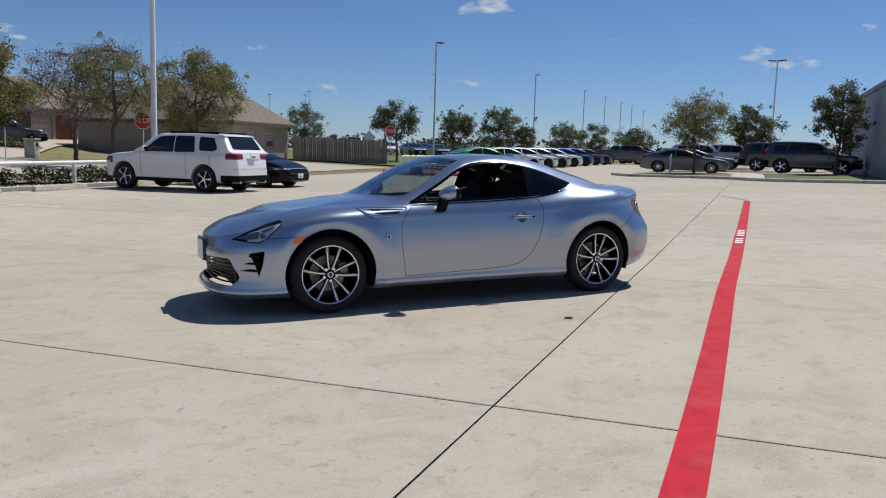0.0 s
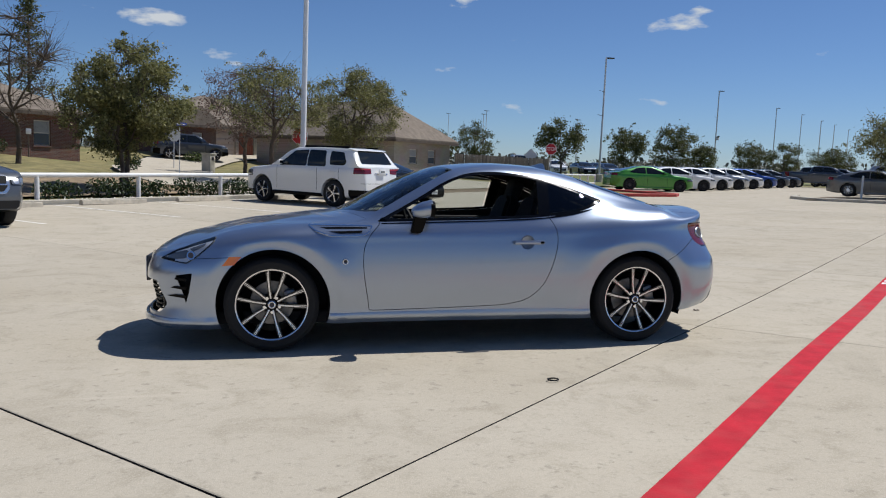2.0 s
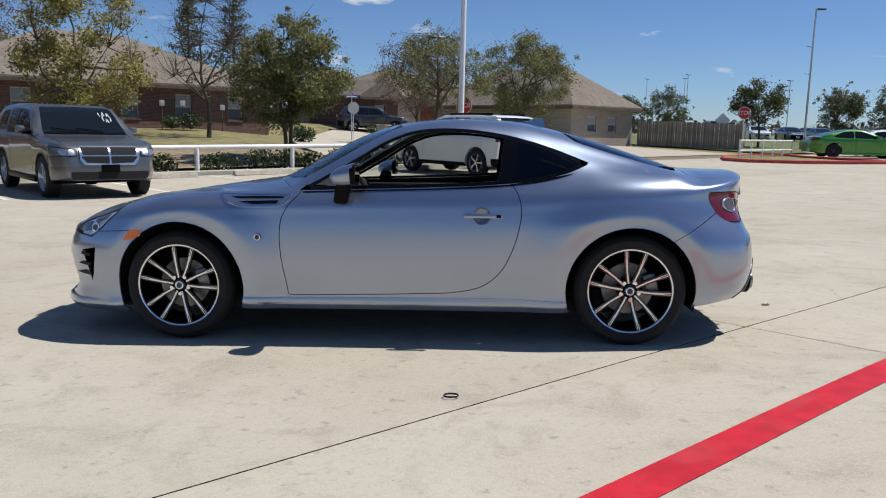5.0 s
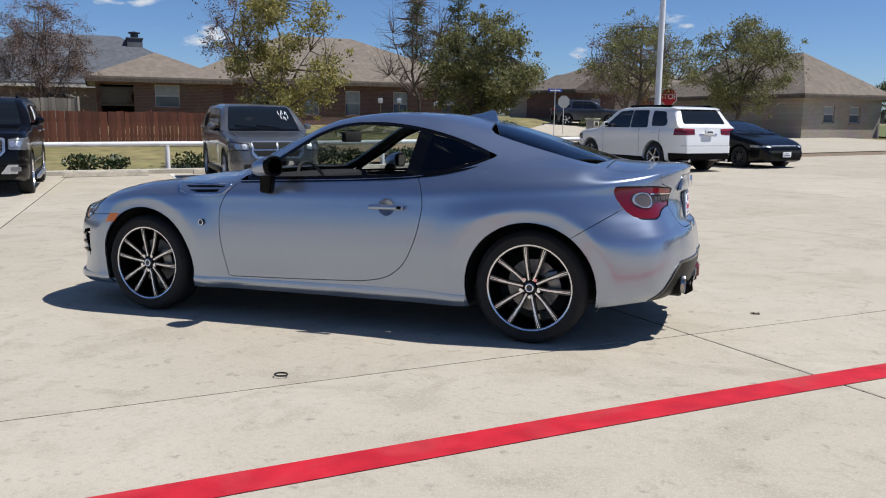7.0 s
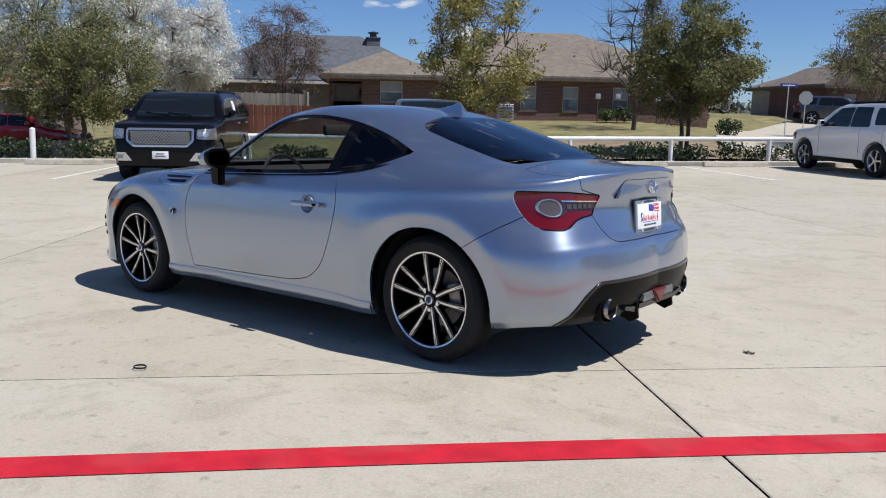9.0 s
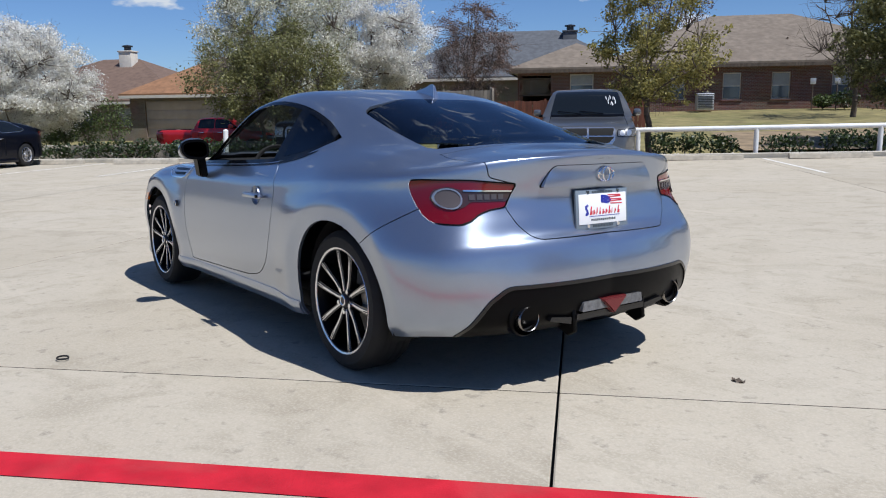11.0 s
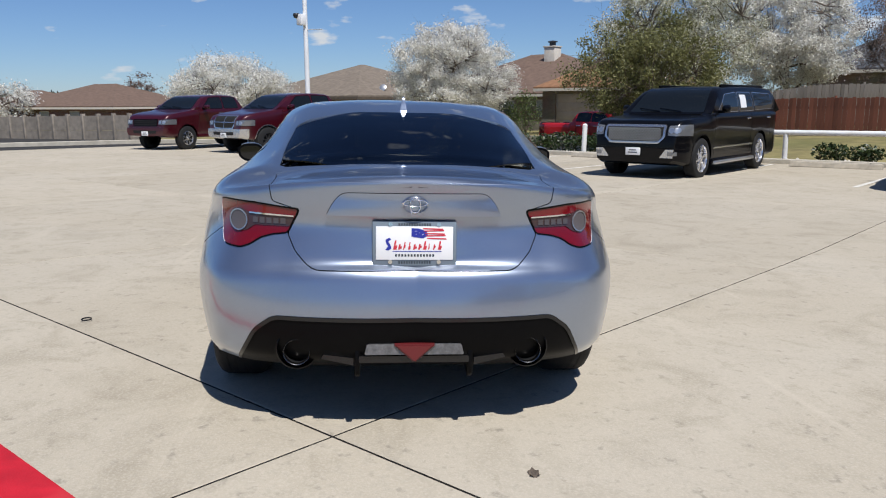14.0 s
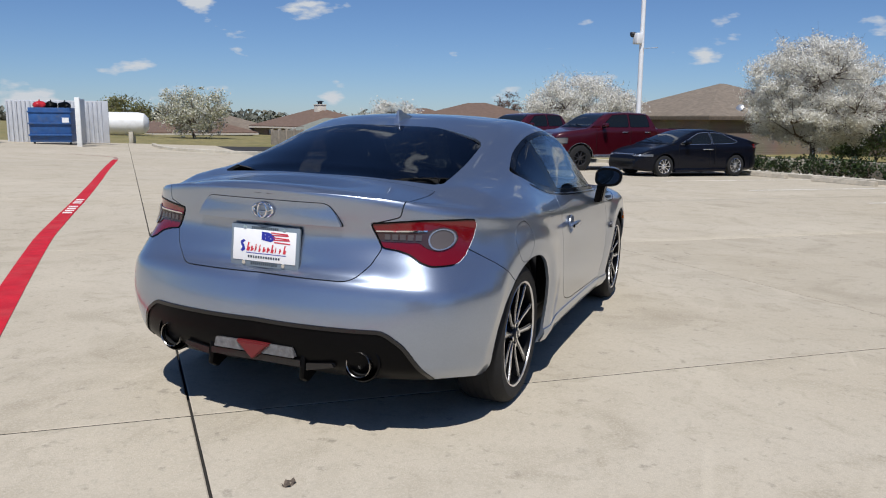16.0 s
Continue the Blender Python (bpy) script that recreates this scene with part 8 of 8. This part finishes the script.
tree(-3.9, 36.6, 6.2, 2.3, .7, M_TWIGS, "red-brown bare crepe myrtle", 23, 26000, 0.036, .10, stems=4, gaps=.1, clumps=240, ragged=50)
tree(-28.7, 34.9, 6.95, 3.9, .9, M_BLOSSOM, "large round pear tree in full white blossom", 24, 120000, 0.056, .17, gaps=0, clumps=420, flat=.42, ragged=0)
tree(-47.7, 31.5, 5.5, 4.2, .9, M_BLOSSOM, "round pear tree in white blossom", 25, 50000, 0.072, .16, gaps=0, clumps=220, ragged=0)
tree(-76, 25.8, 4.2, 3.4, .3, M_BLOSSOM, "small pear tree in white blossom", 26, 8550, 0.105, .15, gaps=.1)
tree(-70.2, 5.0, 4.3, 3.2, .4, M_BUDS, "round pear tree among the far houses", 27, 12350, 0.105, .16, gaps=.1)
tree(-76, -1.0, 3.4, 2.6, .3, M_LIVEOAK, "dark green tree among the far houses", 28, 6650, 0.105, .16, gaps=.1)
tree(-80, 42, 5.6, 1.9, 1.2, M_TWIGS, "bare upright tree above the roofs", 29, 3420, 0.084, .15)
for i, (m, n, h, s, c) in enumerate(((52.3, 24.6, 5.4, 2.6, 1.6), (66.1, 24.7, 5.4, 2.6, 1.5), (67.2, 20.6, 5.6, 3.0, 1.5), (84.6, 22.9, 4.6, 2.4, 1.2), (100.4, 21.3, 5.6, 3.0, 1.5), (111, 19.4, 6, 3.2, 1.5),
                                     (74.2, 46.7, 6.0, 3.2, 1.5), (76.2, 53.5, 5.0, 3.0, 1.2), (125, 16, 6, 3.6, 1.4), (118, 14, 5.6, 3.4, 1.4))):
    tree(m, n, h * .92, s * .75, c, M_DARKOAK, "small live oak on the far grass", 100 + i, 7000, .085, .10, gaps=.35, clumps=70)
tree(40.2, .2, 4.5, 2.0, 1.6, M_LIVEOAK, "small round oak with olive leaves in a kerbed strip", 111, 14000, 0.05, .09, gaps=.12)
tree(53.1, -2.8, 4.4, 1.8, 1.5, M_DARKOAK, "small dark oak in the far strip", 112, 8550, 0.077, .10, gaps=.15)
tree(38.9, -6.9, 4.7, 1.5, 1.3, M_DARKOAK, "small dark oak beside the building", 113, 9880, 0.059, .10, gaps=.15)
for i, (m, n, r, h) in enumerate(((15.0, 38.6, .75, .9), (14.0, 38.8, .6, .7), (18.6, 41.5, .8, .8), (17.1, 30.0, .65, .8), (30.4, 42.0, 1.0, .7), (-2.0, 34.6, .5, .8), (-.8, 34.6, .5, .7), (21.4, 43.0, .7, .7))):
    shrub(m, n, r, h, M_SHRUB if i % 3 else M_HEDGE, "rounded garden shrub on the lawn", 200 + i)
for i, (m, n, r, h) in enumerate(((-27.4, 38.5, 1.0, 2.2), (-25.8, 38.8, 1.1, 2.8), (-29.6, 39.5, .9, 1.3), (-31, 40, .8, 1.1), (-18.2, 38.5, .9, 1.5))):
    shrub(m, n, r, h, M_SHRUB, "garden shrub before the tan house", 240 + i, 1300)

# far woods along the horizon, their haze put into the leaf colour
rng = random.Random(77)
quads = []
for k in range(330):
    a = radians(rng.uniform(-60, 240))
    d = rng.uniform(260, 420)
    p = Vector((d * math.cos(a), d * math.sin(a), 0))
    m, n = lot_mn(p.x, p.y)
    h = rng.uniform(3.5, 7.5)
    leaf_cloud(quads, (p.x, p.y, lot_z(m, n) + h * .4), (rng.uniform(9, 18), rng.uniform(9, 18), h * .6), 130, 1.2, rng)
tagged(link("far_woods", leaf_mesh("far_woods", quads), M_HAZETREE), "low line of distant woods with haze in the leaf colour", "woods", kind="stuff")

# ---- everything joins the scene; then the repeats ----
for ob in PENDING:
    scene.collection.objects.link(ob)
PENDING.clear()
copy_thing(white_row, stand(47.2, 12.4, 131))
copy_thing(white_row, stand(54.0, 12.0, 130))
copy_thing(dark_row, stand(64.7, 11.4, 130))
copy_thing(grey_sedan, stand(47.0, .6, 92))
copy_thing(slate_suv, stand(46.4, -4.6, 84))
for m, n, t in ((57.0, -1.6, 90), (70, 1, 90), (78, 4, 95)):
    copy_thing(silver_suv, stand(m, n, t))
for m, n, t in ((78, 10.4, 100), (84, 9, 95), (90, 7, 98), (64, -2.4, 88), (96, 10, 92)):
    copy_thing(dark_truck, stand(m, n, t))
for m, n, t in ((66, 30, 40), (71, 28.5, 40), (76, 27.5, 42), (82, 27, 40), (88, 31, 44), (100, 28, 40), (94, 26, 40)):
    copy_thing((silver_suv, dark_row, white_row)[int(m) % 3], stand(m, n + 6, t))
copy_thing(slate_suv, stand(30.6, 43.0, 150))
copy_thing(white_row, stand(22.0, 50, 20))
copy_thing(silver_suv, stand(25.5, 52, 24))
for k in range(-8, 4):
    if k:
        copy_thing(stop_block, stand(7.8 + STALL * k, 16.6 + .12 * math.sin(k * 2.3), 1.5 * math.sin(k * 1.7)))

# ---- the concrete slabs of the lot, their joints and paint: last ----
pavement = new("pavement", done("pavement", sheet([-44] + span(-29.9, 79, 2.225), span(-26, 17.25, 1.2), -.028), 0))
pavement.data.materials.append(M_JOINT)
tagged(pavement, "pale concrete lot cast in large slabs with dark joints", "pavement", kind="structure")
SM, SN, M0, N0, GAP = 4.54, 4.815, -3.25, -1.665, .0055


def joint_m(i, n):
    """The joints across the lane do not run quite square to it."""
    return M0 + SM * i + (.040 if i == 0 else .008) * (n + 1.68)


def slab(i, n0, n1):
    bm = bmesh.new()
    m0, m1 = M0 + SM * i + (.007 if i == 0 else .005), M0 + SM * (i + 1) - (.007 if i == -1 else .005)
    inv = Matrix.Translation(-on_lot((m0 + m1) / 2, (n0 + n1) / 2))

    def skew(m, n):
        t = (m - m0) / (m1 - m0)
        return m + (joint_m(i, n) - M0 - SM * i) * (1 - t) + (joint_m(i + 1, n) - M0 - SM * (i + 1)) * t, n - .013 * m
    ms = [m0, m0 + .005] + span(m0 + .3, m1 - .3, 1.3) + [m1 - .005, m1]
    ns = [n0, n0 + .005] + span(n0 + .3, n1 - .3, 1.3) + [n1 - .005, n1]
    rows = [[bm.verts.new(inv @ on_lot(*skew(m, n), -.003 if (m in (m0, m1) or n in (n0, n1)) else 0)) for n in ns] for m in ms]
    for a, b in zip(rows, rows[1:]):
        for i in range(len(ns) - 1):
            bm.faces.new((a[i], b[i], b[i + 1], a[i + 1]))
    edge = [e for e in bm.edges if e.is_boundary]
    ext = bmesh.ops.extrude_edge_only(bm, edges=edge)
    bmesh.ops.translate(bm, vec=(0, 0, -.05), verts=[g for g in ext["geom"] if isinstance(g, bmesh.types.BMVert)])
    for g in ext["geom"]:
        if isinstance(g, bmesh.types.BMFace):
            g.material_index = 1
    ob = new("slab", done("slab", bm, 30))
    ob.data.materials.append(M_CONCRETE)
    ob.data.materials.append(M_JOINT)
    ob.parent = pavement
    ob.location = on_lot((m0 + m1) / 2, (n0 + n1) / 2)


for i in range(-9, 18):
    for j in range(-5, 4):
        m0, n0 = M0 + SM * i, N0 + SN * j
        m1, n1 = m0 + SM, min(n0 + SN, 17.22)
        if m0 < -30 and n0 > -1:
            continue
        slab(i, n0 + GAP, n1 - GAP)


def stripe(name, m0, m1, n0, n1, material, label, up=.004, d=1.1):
    ob = new(name, done(name, sheet(span(m0, m1, d), span(n0, n1, d), up), 0))
    ob.data.materials.append(material)
    return tagged(ob, label, "road marking", kind="structure")


LINE = [(-22.4, -1.86), (-16.7, -2.11), (-12.6, -2.25), (-8.7, -2.40), (-5.7, -2.54), (-3.8, -2.610), (-1.3, -2.622), (.3, -2.622), (3.9, -2.665), (10.7, -2.715), (15.45, -2.74)]
bm = bmesh.new()
prev = None
for m in span(-22.3, 15.35, .4):
    n = curve_at(LINE, m)
    pair = [bm.verts.new(on_lot(m, n - .083, .004)), bm.verts.new(on_lot(m, n + .083, .004))]
    if prev:
        bm.faces.new((prev[0], pair[0], pair[1], prev[1]))
    prev = pair
line_ob = new("fire_lane_line", done("fire_lane_line", bm, 0))
line_ob.data.materials.append(M_REDLINE)
tagged(line_ob, "bright red painted fire lane line", "road marking", kind="structure")


def line_hook(points, half):
    bm, prev = bmesh.new(), None
    way = chain([(m, n, 0) for m, n in points], 6)
    for i, q in enumerate(way):
        run = (way[min(i + 1, len(way) - 1)] - way[max(i - 1, 0)]).normalized()
        pair = [bm.verts.new(on_lot(q.x + run.y * half, q.y - run.x * half, .004)), bm.verts.new(on_lot(q.x - run.y * half, q.y + run.x * half, .004))]
        if prev:
            bm.faces.new((prev[0], pair[0], pair[1], prev[1]))
        prev = pair
    bmesh.ops.recalc_face_normals(bm, faces=bm.faces[:])
    hook = new("fire_lane_line", done("fire_lane_line", bm, 0))
    hook.data.materials.append(M_OLDRED)
    return tagged(hook, "thin worn end of the red fire lane line", "road marking", kind="structure")


line_hook([(15.36, -2.74), (15.75, -2.70), (16.3, -2.52), (17.2, -2.2), (17.8, -1.95)], .045)
line_hook([(-22.3, -1.87), (-23.3, -1.83), (-24.2, -1.93), (-24.9, -2.25), (-25.5, -2.75), (-26.4, -3.4)], .06)
for s in (5.1, -8.4):
    for k in range(8):
        if k != 3:
            stripe("stencil_bar", s + k * .26, s + k * .26 + .17, curve_at(LINE, s + k * .26) - .055, curve_at(LINE, s + k * .26) + .055, M_STENCIL, "faded white stencil on the red line", .007)
for k in range(-9, 4):
    stripe("stall_line", POST0 + STALL * k - .05, POST0 + STALL * k + .05, 11.6, 16.9, M_WHITELINE, "worn white stall line", .004, 1.0)

# a black elastic ring, a flattened leaf and a bright scrap lying on the concrete
ringlet = new("rubber_ring", done("rubber_ring", lathe([(.029, 0), (.0325, .0045), (.036, 0), (.0325, -.0045), (.029, 0)], 28, "z")))
ringlet.data.materials.append(M_RUBBER)
ringlet.matrix_world = TILT @ Matrix.Translation((.334, -1.804, .006)) @ Matrix.Diagonal((1, .8, 1, 1))
tagged(ringlet, "small black rubber ring lying on the concrete", "rubber ring")
bm = bmesh.new()
bmesh.ops.create_grid(bm, x_segments=6, y_segments=4, size=.5)
for v in bm.verts:
    v.co = Vector((v.co.x * .06 * (1 - .5 * abs(v.co.y)), v.co.y * .036, .008 + .008 * math.sin(v.co.x * 9) * math.cos(v.co.y * 7)))
scrap = new("dead_leaf", done("dead_leaf", bm))
scrap.data.materials.append(M_BARK)
scrap.matrix_world = TILT @ Matrix.Translation((2.457, .388, .0))
tagged(scrap, "crumpled dark leaf on the concrete", "leaf")
